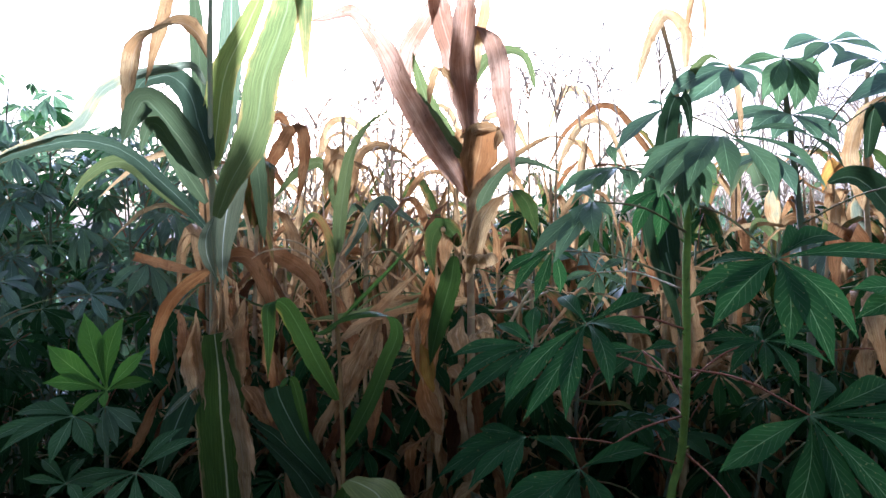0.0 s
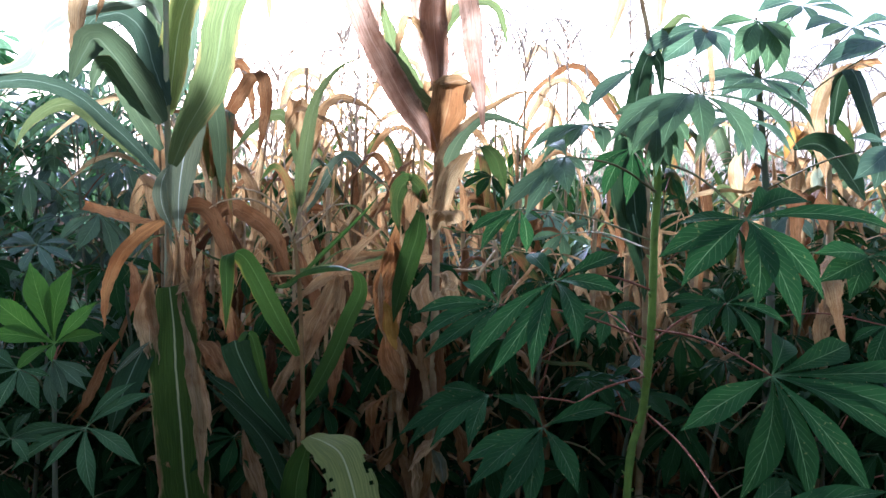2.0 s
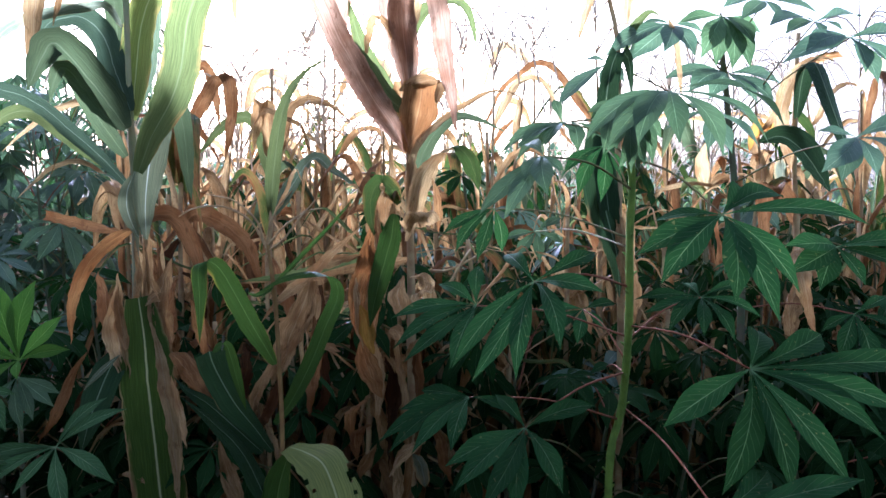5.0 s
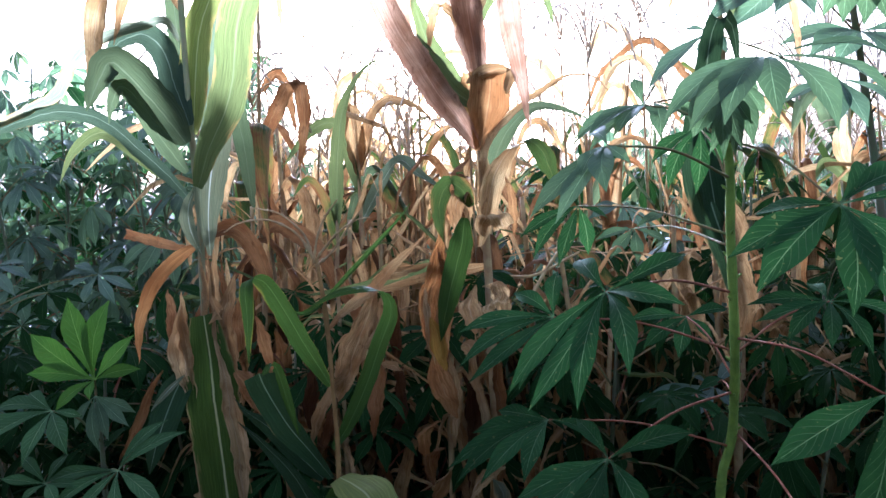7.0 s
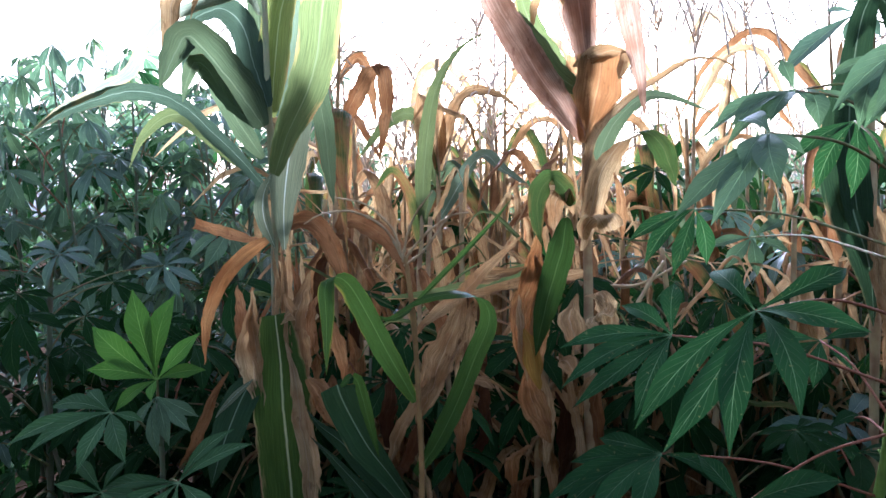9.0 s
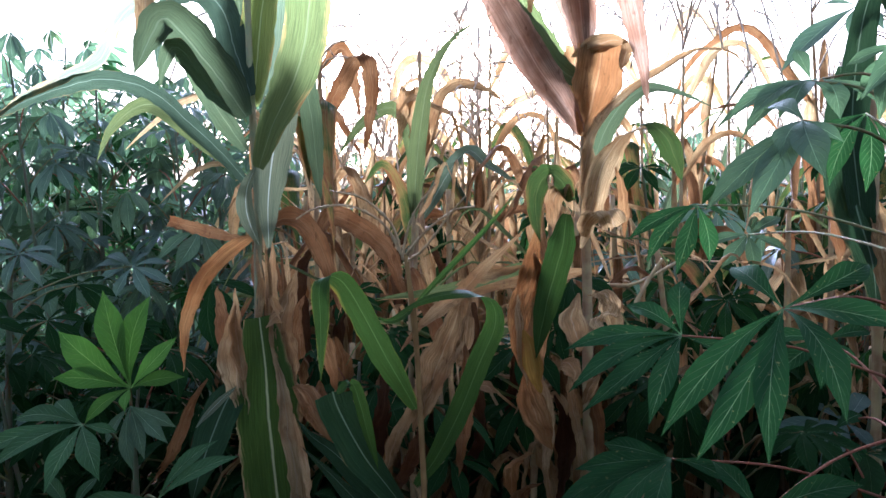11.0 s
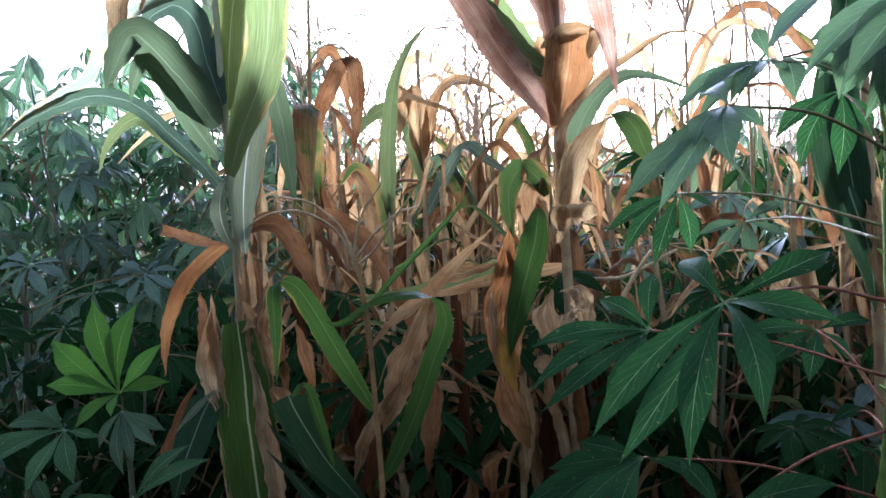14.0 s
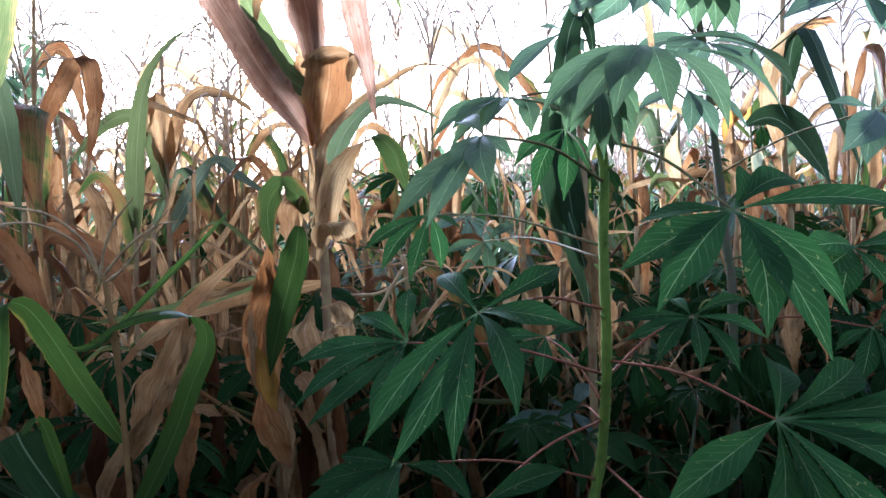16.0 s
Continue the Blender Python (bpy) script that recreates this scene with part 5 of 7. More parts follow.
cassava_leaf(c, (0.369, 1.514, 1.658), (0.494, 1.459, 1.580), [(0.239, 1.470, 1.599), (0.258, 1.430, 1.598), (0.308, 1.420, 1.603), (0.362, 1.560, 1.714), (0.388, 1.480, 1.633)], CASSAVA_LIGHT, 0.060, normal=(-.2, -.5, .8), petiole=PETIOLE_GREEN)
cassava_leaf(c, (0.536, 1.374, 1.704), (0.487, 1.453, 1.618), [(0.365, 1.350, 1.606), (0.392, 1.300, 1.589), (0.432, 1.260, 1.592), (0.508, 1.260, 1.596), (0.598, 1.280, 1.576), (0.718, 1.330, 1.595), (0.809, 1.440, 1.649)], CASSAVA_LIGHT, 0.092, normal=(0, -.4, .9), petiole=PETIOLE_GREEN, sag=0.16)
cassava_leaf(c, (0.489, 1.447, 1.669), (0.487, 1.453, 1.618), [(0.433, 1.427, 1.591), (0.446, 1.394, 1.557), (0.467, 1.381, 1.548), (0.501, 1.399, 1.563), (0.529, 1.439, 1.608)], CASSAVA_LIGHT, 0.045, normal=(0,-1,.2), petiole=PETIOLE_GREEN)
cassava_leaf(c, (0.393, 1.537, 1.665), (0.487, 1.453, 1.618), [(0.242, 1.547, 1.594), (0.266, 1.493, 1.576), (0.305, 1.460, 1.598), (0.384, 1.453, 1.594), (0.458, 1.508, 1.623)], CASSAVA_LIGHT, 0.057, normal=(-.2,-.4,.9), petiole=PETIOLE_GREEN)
cassava_leaf(c, (0.509, 1.766, 1.064), (0.523, 1.596, 0.950), [(0.391, 1.770, 1.025), (0.411, 1.717, 0.997), (0.469, 1.683, 0.985), (0.556, 1.720, 0.999), (0.585, 1.824, 1.078)], CASSAVA, 0.064, normal=(0,-.6,.8))
cassava_leaf(c, (0.498, 1.778, 1.230), (0.524, 1.546, 1.150), [(0.373, 1.784, 1.225), (0.394, 1.729, 1.172), (0.459, 1.695, 1.157), (0.539, 1.733, 1.182), (0.602, 1.833, 1.235)], CASSAVA, 0.064, normal=(0,-.6,.8))
cassava_leaf(c, (0.522, 1.486, 1.690), (0.487, 1.453, 1.618), [(0.484, 1.462, 1.584), (0.499, 1.429, 1.555), (0.528, 1.427, 1.569), (0.566, 1.477, 1.624), (0.570, 1.520, 1.675)], CASSAVA_LIGHT, 0.051, normal=(0,-1,.2), petiole=PETIOLE_GREEN)
cassava_leaf(c, (0.489, 1.510, 1.708), (0.487, 1.453, 1.618), [(0.430, 1.511, 1.627), (0.441, 1.467, 1.592), (0.463, 1.455, 1.601), (0.433, 1.554, 1.686)], CASSAVA_LIGHT, 0.052, normal=(-.2,-.8,.5), petiole=PETIOLE_GREEN)
cassava_leaf(c, (0.495, 1.625, 1.622), (0.504, 1.475, 1.500), [(0.402, 1.629, 1.557), (0.423, 1.584, 1.506), (0.470, 1.568, 1.495), (0.534, 1.616, 1.547)], CASSAVA, 0.056, normal=(-.1,-.6,.7), petiole=PETIOLE_GREEN)
cassava_leaf(c, (0.277, 1.811, 1.481), (0.508, 1.492, 1.420), [(0.145, 1.785, 1.417), (0.173, 1.747, 1.375), (0.223, 1.734, 1.355), (0.292, 1.777, 1.373), (0.349, 1.851, 1.446)], CASSAVA, 0.058, normal=(-.1,-.6,.75), petiole=PETIOLE_GREEN)
cassava_leaf(c, (0.438, 2.037, 1.415), (0.509, 1.494, 1.400), [(0.338, 2.019, 1.391), (0.366, 1.980, 1.344), (0.434, 1.970, 1.332), (0.516, 2.017, 1.378), (0.523, 2.083, 1.451)], CASSAVA_LIGHT, 0.066, normal=(0,-.6,.75), petiole=PETIOLE_GREEN)

m = thing("maize_stalk", "broken dry maize stalk caught among the leaves", "maize stalk", "near maize", (0.171, 1.883, 1.281))
stem(m, "stalk", [(0.168, 1.882, 1.272), (0.203, 1.912, 1.326), (0.237, 1.940, 1.369)], 0.0045, 0.0035, STALK_DRY, count=12, sides=7, joints=4)

m = thing("maize_stalk", "broken dry maize stalk caught among the leaves", "maize stalk", "near maize", (0.275, 2.004, 1.316))
stem(m, "stalk", [(0.116, 1.927, 1.317), (0.185, 1.959, 1.316), (0.298, 2.031, 1.362)], 0.0040, 0.0030, STALK_DRY, count=12, sides=7, joints=4)

c = thing("cassava_plant", "tall cassava plant with dark stem and flat drooping leaves", "cassava", "near cassava", (1.006, 1.999, -0.030))
stem(c, "stem", [(1.006, 1.948, -0.030), (1.006, 1.948, 1.177), (0.994, 1.953, 1.398), (0.981, 1.954, 1.539), (0.959, 1.945, 1.677), (0.935, 1.939, 1.844), (0.916, 1.940, 1.978)], 0.0140, 0.0080, STEM_DARK, count=40, sides=9, joints=3, swell=1.12)
tagged(part("leaf_scar", mesh_from("leaf_scar", *scars([Vector(p) - Vector(c.location) for p in [(1.006, 1.948, -0.030), (1.006, 1.948, 1.177), (0.994, 1.953, 1.398), (0.981, 1.954, 1.539), (0.959, 1.945, 1.677), (0.935, 1.939, 1.844), (0.916, 1.940, 1.978)]], 0.0110, 38), None, STEM_DARK), c), kind="stuff")
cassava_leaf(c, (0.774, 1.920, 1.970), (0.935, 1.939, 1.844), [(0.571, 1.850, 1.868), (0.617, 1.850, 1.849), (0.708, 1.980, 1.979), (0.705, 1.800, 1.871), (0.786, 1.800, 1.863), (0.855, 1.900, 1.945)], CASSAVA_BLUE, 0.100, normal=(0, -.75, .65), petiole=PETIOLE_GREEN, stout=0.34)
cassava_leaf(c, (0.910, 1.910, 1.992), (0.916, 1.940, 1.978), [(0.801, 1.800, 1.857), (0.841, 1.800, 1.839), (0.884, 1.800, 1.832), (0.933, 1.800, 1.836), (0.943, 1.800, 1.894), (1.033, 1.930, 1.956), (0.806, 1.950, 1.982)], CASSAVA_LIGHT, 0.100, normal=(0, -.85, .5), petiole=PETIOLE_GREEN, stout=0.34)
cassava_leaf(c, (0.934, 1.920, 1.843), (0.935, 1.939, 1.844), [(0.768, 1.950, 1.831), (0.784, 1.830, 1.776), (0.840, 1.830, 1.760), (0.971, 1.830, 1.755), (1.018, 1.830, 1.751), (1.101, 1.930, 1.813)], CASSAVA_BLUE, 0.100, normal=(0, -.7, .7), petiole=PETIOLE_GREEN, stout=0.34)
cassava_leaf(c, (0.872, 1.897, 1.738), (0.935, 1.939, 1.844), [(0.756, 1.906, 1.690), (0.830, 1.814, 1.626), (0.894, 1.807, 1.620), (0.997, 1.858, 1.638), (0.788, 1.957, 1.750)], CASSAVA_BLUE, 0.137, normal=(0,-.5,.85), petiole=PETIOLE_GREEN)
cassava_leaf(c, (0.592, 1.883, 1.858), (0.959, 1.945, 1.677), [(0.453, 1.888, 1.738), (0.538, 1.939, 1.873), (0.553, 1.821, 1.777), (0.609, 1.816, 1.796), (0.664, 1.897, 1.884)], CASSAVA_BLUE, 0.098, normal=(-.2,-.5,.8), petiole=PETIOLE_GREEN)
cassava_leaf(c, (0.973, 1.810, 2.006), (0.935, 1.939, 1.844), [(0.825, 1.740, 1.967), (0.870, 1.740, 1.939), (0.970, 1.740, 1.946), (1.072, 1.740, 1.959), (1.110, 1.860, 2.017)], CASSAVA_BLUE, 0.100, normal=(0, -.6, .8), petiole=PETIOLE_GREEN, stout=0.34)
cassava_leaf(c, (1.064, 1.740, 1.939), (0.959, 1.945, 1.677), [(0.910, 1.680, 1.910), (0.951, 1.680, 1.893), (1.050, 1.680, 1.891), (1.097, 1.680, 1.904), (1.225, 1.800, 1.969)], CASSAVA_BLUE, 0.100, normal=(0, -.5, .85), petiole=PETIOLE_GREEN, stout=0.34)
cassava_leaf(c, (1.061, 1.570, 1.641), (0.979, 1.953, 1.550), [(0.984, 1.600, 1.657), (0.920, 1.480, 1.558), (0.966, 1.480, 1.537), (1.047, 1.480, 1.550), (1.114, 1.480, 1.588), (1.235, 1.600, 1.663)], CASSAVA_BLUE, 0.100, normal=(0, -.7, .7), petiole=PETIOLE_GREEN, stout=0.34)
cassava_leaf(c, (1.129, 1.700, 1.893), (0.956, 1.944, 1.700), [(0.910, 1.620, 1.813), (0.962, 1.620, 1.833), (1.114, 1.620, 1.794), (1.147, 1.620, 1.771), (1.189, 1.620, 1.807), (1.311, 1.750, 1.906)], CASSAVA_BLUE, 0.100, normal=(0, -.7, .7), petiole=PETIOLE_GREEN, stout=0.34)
cassava_leaf(c, (1.078, 1.652, 1.389), (0.997, 1.952, 1.350), [(0.891, 1.560, 1.398), (0.901, 1.560, 1.334), (0.978, 1.560, 1.295), (1.089, 1.560, 1.307), (1.186, 1.560, 1.346), (1.197, 1.560, 1.412)], CASSAVA, 0.100, normal=(0, -.7, .7), petiole=PETIOLE_GREEN, stout=0.34)
cassava_leaf(c, (1.188, 1.731, 1.214), (1.005, 1.948, 1.200), [(1.104, 1.736, 1.169), (1.109, 1.671, 1.112), (1.164, 1.624, 1.095), (1.280, 1.668, 1.168), (1.294, 1.753, 1.254)], CASSAVA, 0.138, normal=(0,-.5,.85))

c = thing("cassava_plant", "small young cassava plant with fresh light green leaves", "cassava", "near cassava", (-0.743, 1.657, -0.030))
stem(c, "stem", [(-0.778, 1.649, -0.030), (-0.778, 1.649, 0.916), (-0.783, 1.654, 1.019), (-0.782, 1.649, 1.107)], 0.0075, 0.0050, STEM_DARK, count=30, sides=8, joints=3, swell=1.12)
tagged(part("leaf_scar", mesh_from("leaf_scar", *scars([Vector(p) - Vector(c.location) for p in [(-0.778, 1.649, -0.030), (-0.778, 1.649, 0.916), (-0.783, 1.654, 1.019), (-0.782, 1.649, 1.107)]], 0.0065, 28), None, STEM_DARK), c), kind="stuff")
cassava_leaf(c, (-0.756, 1.606, 1.167), (-0.782, 1.649, 1.107), [(-0.827, 1.645, 1.339), (-0.741, 1.658, 1.328), (-0.683, 1.643, 1.254), (-0.662, 1.623, 1.184), (-0.879, 1.567, 1.192), (-0.893, 1.609, 1.269), (-0.807, 1.544, 1.119), (-0.734, 1.547, 1.140)], CASSAVA_BRIGHT, 0.085, normal=(0,-.85,.5), petiole=PETIOLE_GREEN, label="fresh yellow-green leaf")
cassava_leaf(c, (-0.756, 1.461, 1.144), (-0.783, 1.654, 1.019), [(-0.924, 1.410, 1.093), (-0.861, 1.380, 1.091), (-0.750, 1.356, 1.074), (-0.672, 1.370, 1.089), (-0.833, 1.510, 1.168), (-0.700, 1.469, 1.129), (-0.895, 1.488, 1.141)], CASSAVA_FRESH, 0.059, normal=(-.1,-.6,.8), petiole=PETIOLE_GREEN)
cassava_leaf(c, (-0.773, 1.631, 1.127), (-0.782, 1.649, 1.107), [(-0.800, 1.593, 1.066), (-0.736, 1.571, 1.025), (-0.692, 1.611, 1.065), (-0.692, 1.643, 1.085), (-0.723, 1.584, 1.044)], CASSAVA_LIGHT, 0.043, normal=(0,-.7,.7), petiole=PETIOLE_GREEN)
cassava_leaf(c, (-0.611, 1.421, 1.042), (-0.778, 1.649, 0.916), [(-0.495, 1.460, 1.099), (-0.538, 1.480, 1.117), (-0.729, 1.380, 0.972), (-0.652, 1.340, 0.987), (-0.777, 1.440, 1.005), (-0.477, 1.330, 1.002), (-0.550, 1.310, 0.948), (-0.739, 1.460, 1.012)], CASSAVA_FRESH, 0.050, normal=(0, -.6, .8), petiole=PETIOLE_GREEN, stout=0.22)
cassava_leaf(c, (-0.746, 1.412, 1.022), (-0.778, 1.649, 0.916), [(-0.826, 1.400, 1.037), (-0.760, 1.359, 1.008), (-0.678, 1.341, 1.002), (-0.669, 1.405, 1.021), (-0.740, 1.476, 1.055), (-0.824, 1.462, 1.056)], CASSAVA_FRESH, 0.038, normal=(0,-.6,.8), petiole=PETIOLE_GREEN)

c = thing("cassava_plant", "shaded cassava plant with dull leaves", "cassava", "near cassava", (-1.189, 1.953, -0.030))
stem(c, "stem", [(-1.255, 1.925, -0.030), (-1.255, 1.925, 0.808), (-1.255, 1.946, 1.178), (-1.237, 1.938, 1.350)], 0.0110, 0.0060, STEM_DARK, count=30, sides=8, joints=3, swell=1.12)
tagged(part("leaf_scar", mesh_from("leaf_scar", *scars([Vector(p) - Vector(c.location) for p in [(-1.255, 1.925, -0.030), (-1.255, 1.925, 0.808), (-1.255, 1.946, 1.178), (-1.237, 1.938, 1.350)]], 0.0085, 28), None, STEM_DARK), c), kind="stuff")
# lower leaves in the darkest green, which colours this plant's shade in
cassava_leaf(c, (-1.189, 1.854, 1.152), (-1.255, 1.939, 1.047), [(-1.300, 1.866, 1.142), (-1.279, 1.898, 1.170), (-1.180, 1.904, 1.173), (-1.112, 1.879, 1.149), (-1.080, 1.835, 1.112), (-1.113, 1.803, 1.086), (-1.202, 1.803, 1.087), (-1.269, 1.830, 1.110)], CASSAVA_SHADED, 0.046, normal=(0,-.5,.85), petiole=PETIOLE_GREEN)
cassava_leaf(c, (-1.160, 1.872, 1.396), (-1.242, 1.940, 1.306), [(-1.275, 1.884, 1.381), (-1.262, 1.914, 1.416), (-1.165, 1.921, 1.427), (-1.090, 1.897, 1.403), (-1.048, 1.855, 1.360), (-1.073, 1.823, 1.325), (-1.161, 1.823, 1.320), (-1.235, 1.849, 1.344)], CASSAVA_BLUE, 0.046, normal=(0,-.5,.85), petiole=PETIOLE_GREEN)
cassava_leaf(c, (-1.298, 1.895, 1.298), (-1.252, 1.945, 1.206), [(-1.408, 1.908, 1.300), (-1.379, 1.941, 1.326), (-1.278, 1.947, 1.319), (-1.214, 1.920, 1.287), (-1.192, 1.875, 1.245), (-1.232, 1.841, 1.222), (-1.322, 1.842, 1.232), (-1.385, 1.870, 1.263)], CASSAVA_SHADED, 0.047, normal=(0,-.5,.85), petiole=PETIOLE_GREEN)
cassava_leaf(c, (-1.200, 2.008, 1.226), (-1.255, 1.944, 1.149), [(-1.314, 2.021, 1.225), (-1.281, 2.054, 1.253), (-1.175, 2.062, 1.248), (-1.111, 2.035, 1.216), (-1.092, 1.989, 1.173), (-1.136, 1.955, 1.147), (-1.230, 1.954, 1.156), (-1.293, 1.982, 1.187)], CASSAVA_SHADED, 0.050, normal=(0,-.5,.85), petiole=PETIOLE_GREEN)
cassava_leaf(c, (-1.249, 1.834, 0.981), (-1.255, 1.928, 0.865), [(-1.330, 1.853, 0.997), (-1.288, 1.887, 1.002), (-1.202, 1.889, 0.972), (-1.166, 1.858, 0.942), (-1.173, 1.809, 0.918), (-1.223, 1.775, 0.919), (-1.297, 1.779, 0.945), (-1.333, 1.811, 0.975)], CASSAVA_SHADED, 0.046, normal=(0,-.5,.85), petiole=PETIOLE_GREEN)
cassava_leaf(c, (-1.190, 2.116, 1.303), (-1.249, 1.943, 1.234), [(-1.279, 2.134, 1.326), (-1.226, 2.170, 1.340), (-1.128, 2.174, 1.308), (-1.091, 2.142, 1.264), (-1.105, 2.091, 1.224), (-1.169, 2.055, 1.216), (-1.252, 2.057, 1.248), (-1.289, 2.090, 1.290)], CASSAVA_SHADED, 0.052, normal=(0,-.5,.85), petiole=PETIOLE_GREEN)
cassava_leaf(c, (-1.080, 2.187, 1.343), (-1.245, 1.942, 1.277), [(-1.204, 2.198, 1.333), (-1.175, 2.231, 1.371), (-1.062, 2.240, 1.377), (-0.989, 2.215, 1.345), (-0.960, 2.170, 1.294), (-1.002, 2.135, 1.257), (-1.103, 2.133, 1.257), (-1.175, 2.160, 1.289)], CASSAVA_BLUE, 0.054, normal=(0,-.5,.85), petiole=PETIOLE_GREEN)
cassava_leaf(c, (-1.381, 1.825, 1.198), (-1.255, 1.941, 1.092), [(-1.492, 1.838, 1.196), (-1.467, 1.869, 1.221), (-1.368, 1.876, 1.217), (-1.301, 1.850, 1.188), (-1.273, 1.806, 1.150), (-1.309, 1.773, 1.128), (-1.397, 1.773, 1.135), (-1.464, 1.800, 1.162)], CASSAVA_SHADED, 0.046, normal=(0,-.5,.85), petiole=PETIOLE_GREEN)
cassava_leaf(c, (-1.393, 1.885, 1.410), (-1.240, 1.940, 1.320), [(-1.514, 1.896, 1.397), (-1.501, 1.927, 1.433), (-1.400, 1.934, 1.443), (-1.321, 1.910, 1.416), (-1.275, 1.868, 1.371), (-1.300, 1.837, 1.336), (-1.392, 1.836, 1.332), (-1.470, 1.861, 1.358)], CASSAVA_BLUE, 0.047, normal=(0,-.5,.85), petiole=PETIOLE_GREEN)

m = thing("maize_plant", "withered maize plant with drooping golden leaves behind the cassava", "maize", "near maize", (0.978, 2.420, -0.030))
stem(m, "stalk", [(0.991, 2.420, -0.030), (0.991, 2.420, 0.826), (0.985, 2.420, 0.986), (0.979, 2.420, 1.162), (0.974, 2.420, 1.273)], 0.0100, 0.0050, STALK_DRY, count=24, joints=4)
blade(m, [(0.977, 2.420, 1.170), (0.932, 2.393, 1.122), (0.877, 2.367, 1.062), (0.821, 2.340, 1.009)], 0.099, GOLDEN, side=(0.8, 0.2, 0.6), shape='both', curl=0.25, crumple=0.014, pleat=0.6, count=34, cross=12)
blade(m, [(0.969, 2.400, 1.149), (0.926, 2.367, 1.093), (0.880, 2.333, 1.038), (0.844, 2.300, 0.998)], 0.067, DRY, side=(0.8, 0.2, 0.4), shape='both', curl=0.25, crumple=0.014, pleat=0.6, count=34, cross=12)
blade(m, [(0.986, 2.420, 1.002), (1.021, 2.380, 0.952), (1.060, 2.340, 0.926), (1.112, 2.300, 0.887)], 0.070, GOLDEN, turn=(10, 30), shape='both', curl=0.25, crumple=0.012, pleat=0.5, count=34, cross=12)

m = thing("maize_plant", "slender dry maize plant with a feathery tassel above the crop", "maize", "tasselled maize", (0.389, 2.450, -0.030))
stem(m, "stalk", [(0.369, 2.450, -0.030), (0.377, 2.450, 1.000), (0.389, 2.450, 1.877)], 0.0095, 0.0035, STALK_DRY, count=30, sides=7, joints=4)
part("tassel", mesh_from("tassel", *tassel_geometry(51, 0.34, 8, 1.1), None, TASSEL), m, "dry branched tassel").location = (0, 0, 1.907)
blade(m, [(0.389, 2.450, 1.757), (0.466, 2.420, 1.885), (0.554, 2.390, 1.877), (0.609, 2.370, 1.715), (0.627, 2.370, 1.617)], 0.030, BLEACHED, turn=(20, 60), curl=0.3, crumple=0.008, pleat=0.3, count=24, cross=6)
blade(m, [(0.389, 2.450, 1.557), (0.459, 2.420, 1.661), (0.539, 2.390, 1.655), (0.589, 2.370, 1.497), (0.605, 2.370, 1.357)], 0.026, DRY, turn=(20, 60), curl=0.3, crumple=0.008, pleat=0.3, count=24, cross=6)
blade(m, [(0.389, 2.450, 1.357), (0.441, 2.420, 1.397), (0.501, 2.390, 1.395), (0.539, 2.370, 1.267), (0.551, 2.370, 1.057)], 0.030, BROWN, turn=(20, 60), curl=0.3, crumple=0.008, pleat=0.3, count=24, cross=6)

m = thing("maize_plant", "slender dry maize plant with a feathery tassel above the crop", "maize", "tasselled maize", (-0.252, 2.750, -0.030))
stem(m, "stalk", [(-0.252, 2.750, -0.030), (-0.240, 2.750, 1.000), (-0.252, 2.750, 1.945)], 0.0095, 0.0035, STALK_DRY, count=30, sides=7, joints=4)
part("tassel", mesh_from("tassel", *tassel_geometry(52, 0.30, 10, 1.1), None, TASSEL), m, "dry branched tassel").location = (0, 0, 1.975)
blade(m, [(-0.252, 2.750, 1.825), (-0.329, 2.720, 1.953), (-0.417, 2.690, 1.945), (-0.472, 2.670, 1.783), (-0.490, 2.670, 1.685)], 0.030, BLEACHED, turn=(20, 60), curl=0.3, crumple=0.008, pleat=0.3, count=24, cross=6)
blade(m, [(-0.252, 2.750, 1.625), (-0.322, 2.720, 1.729), (-0.402, 2.690, 1.723), (-0.452, 2.670, 1.565), (-0.468, 2.670, 1.425)], 0.026, DRY, turn=(20, 60), curl=0.3, crumple=0.008, pleat=0.3, count=24, cross=6)
blade(m, [(-0.252, 2.750, 1.425), (-0.304, 2.720, 1.465), (-0.364, 2.690, 1.463), (-0.402, 2.670, 1.335), (-0.414, 2.670, 1.125)], 0.030, BROWN, turn=(20, 60), curl=0.3, crumple=0.008, pleat=0.3, count=24, cross=6)

m = thing("maize_plant", "slender dry maize plant with a feathery tassel above the crop", "maize", "tasselled maize", (-0.142, 2.500, -0.030))
stem(m, "stalk", [(-0.122, 2.500, -0.030), (-0.154, 2.500, 1.000), (-0.142, 2.500, 1.944)], 0.0095, 0.0035, STALK_DRY, count=30, sides=7, joints=4)
part("tassel", mesh_from("tassel", *tassel_geometry(53, 0.28, 8, 1.1), None, TASSEL), m, "dry branched tassel").location = (0, 0, 1.974)
blade(m, [(-0.142, 2.500, 1.824), (-0.065, 2.470, 1.952), (0.023, 2.440, 1.944), (0.078, 2.420, 1.782), (0.095, 2.420, 1.684)], 0.030, BLEACHED, turn=(20, 60), curl=0.3, crumple=0.008, pleat=0.3, count=24, cross=6)
blade(m, [(-0.142, 2.500, 1.624), (-0.072, 2.470, 1.728), (0.008, 2.440, 1.722), (0.058, 2.420, 1.564), (0.074, 2.420, 1.424)], 0.026, DRY, turn=(20, 60), curl=0.3, crumple=0.008, pleat=0.3, count=24, cross=6)
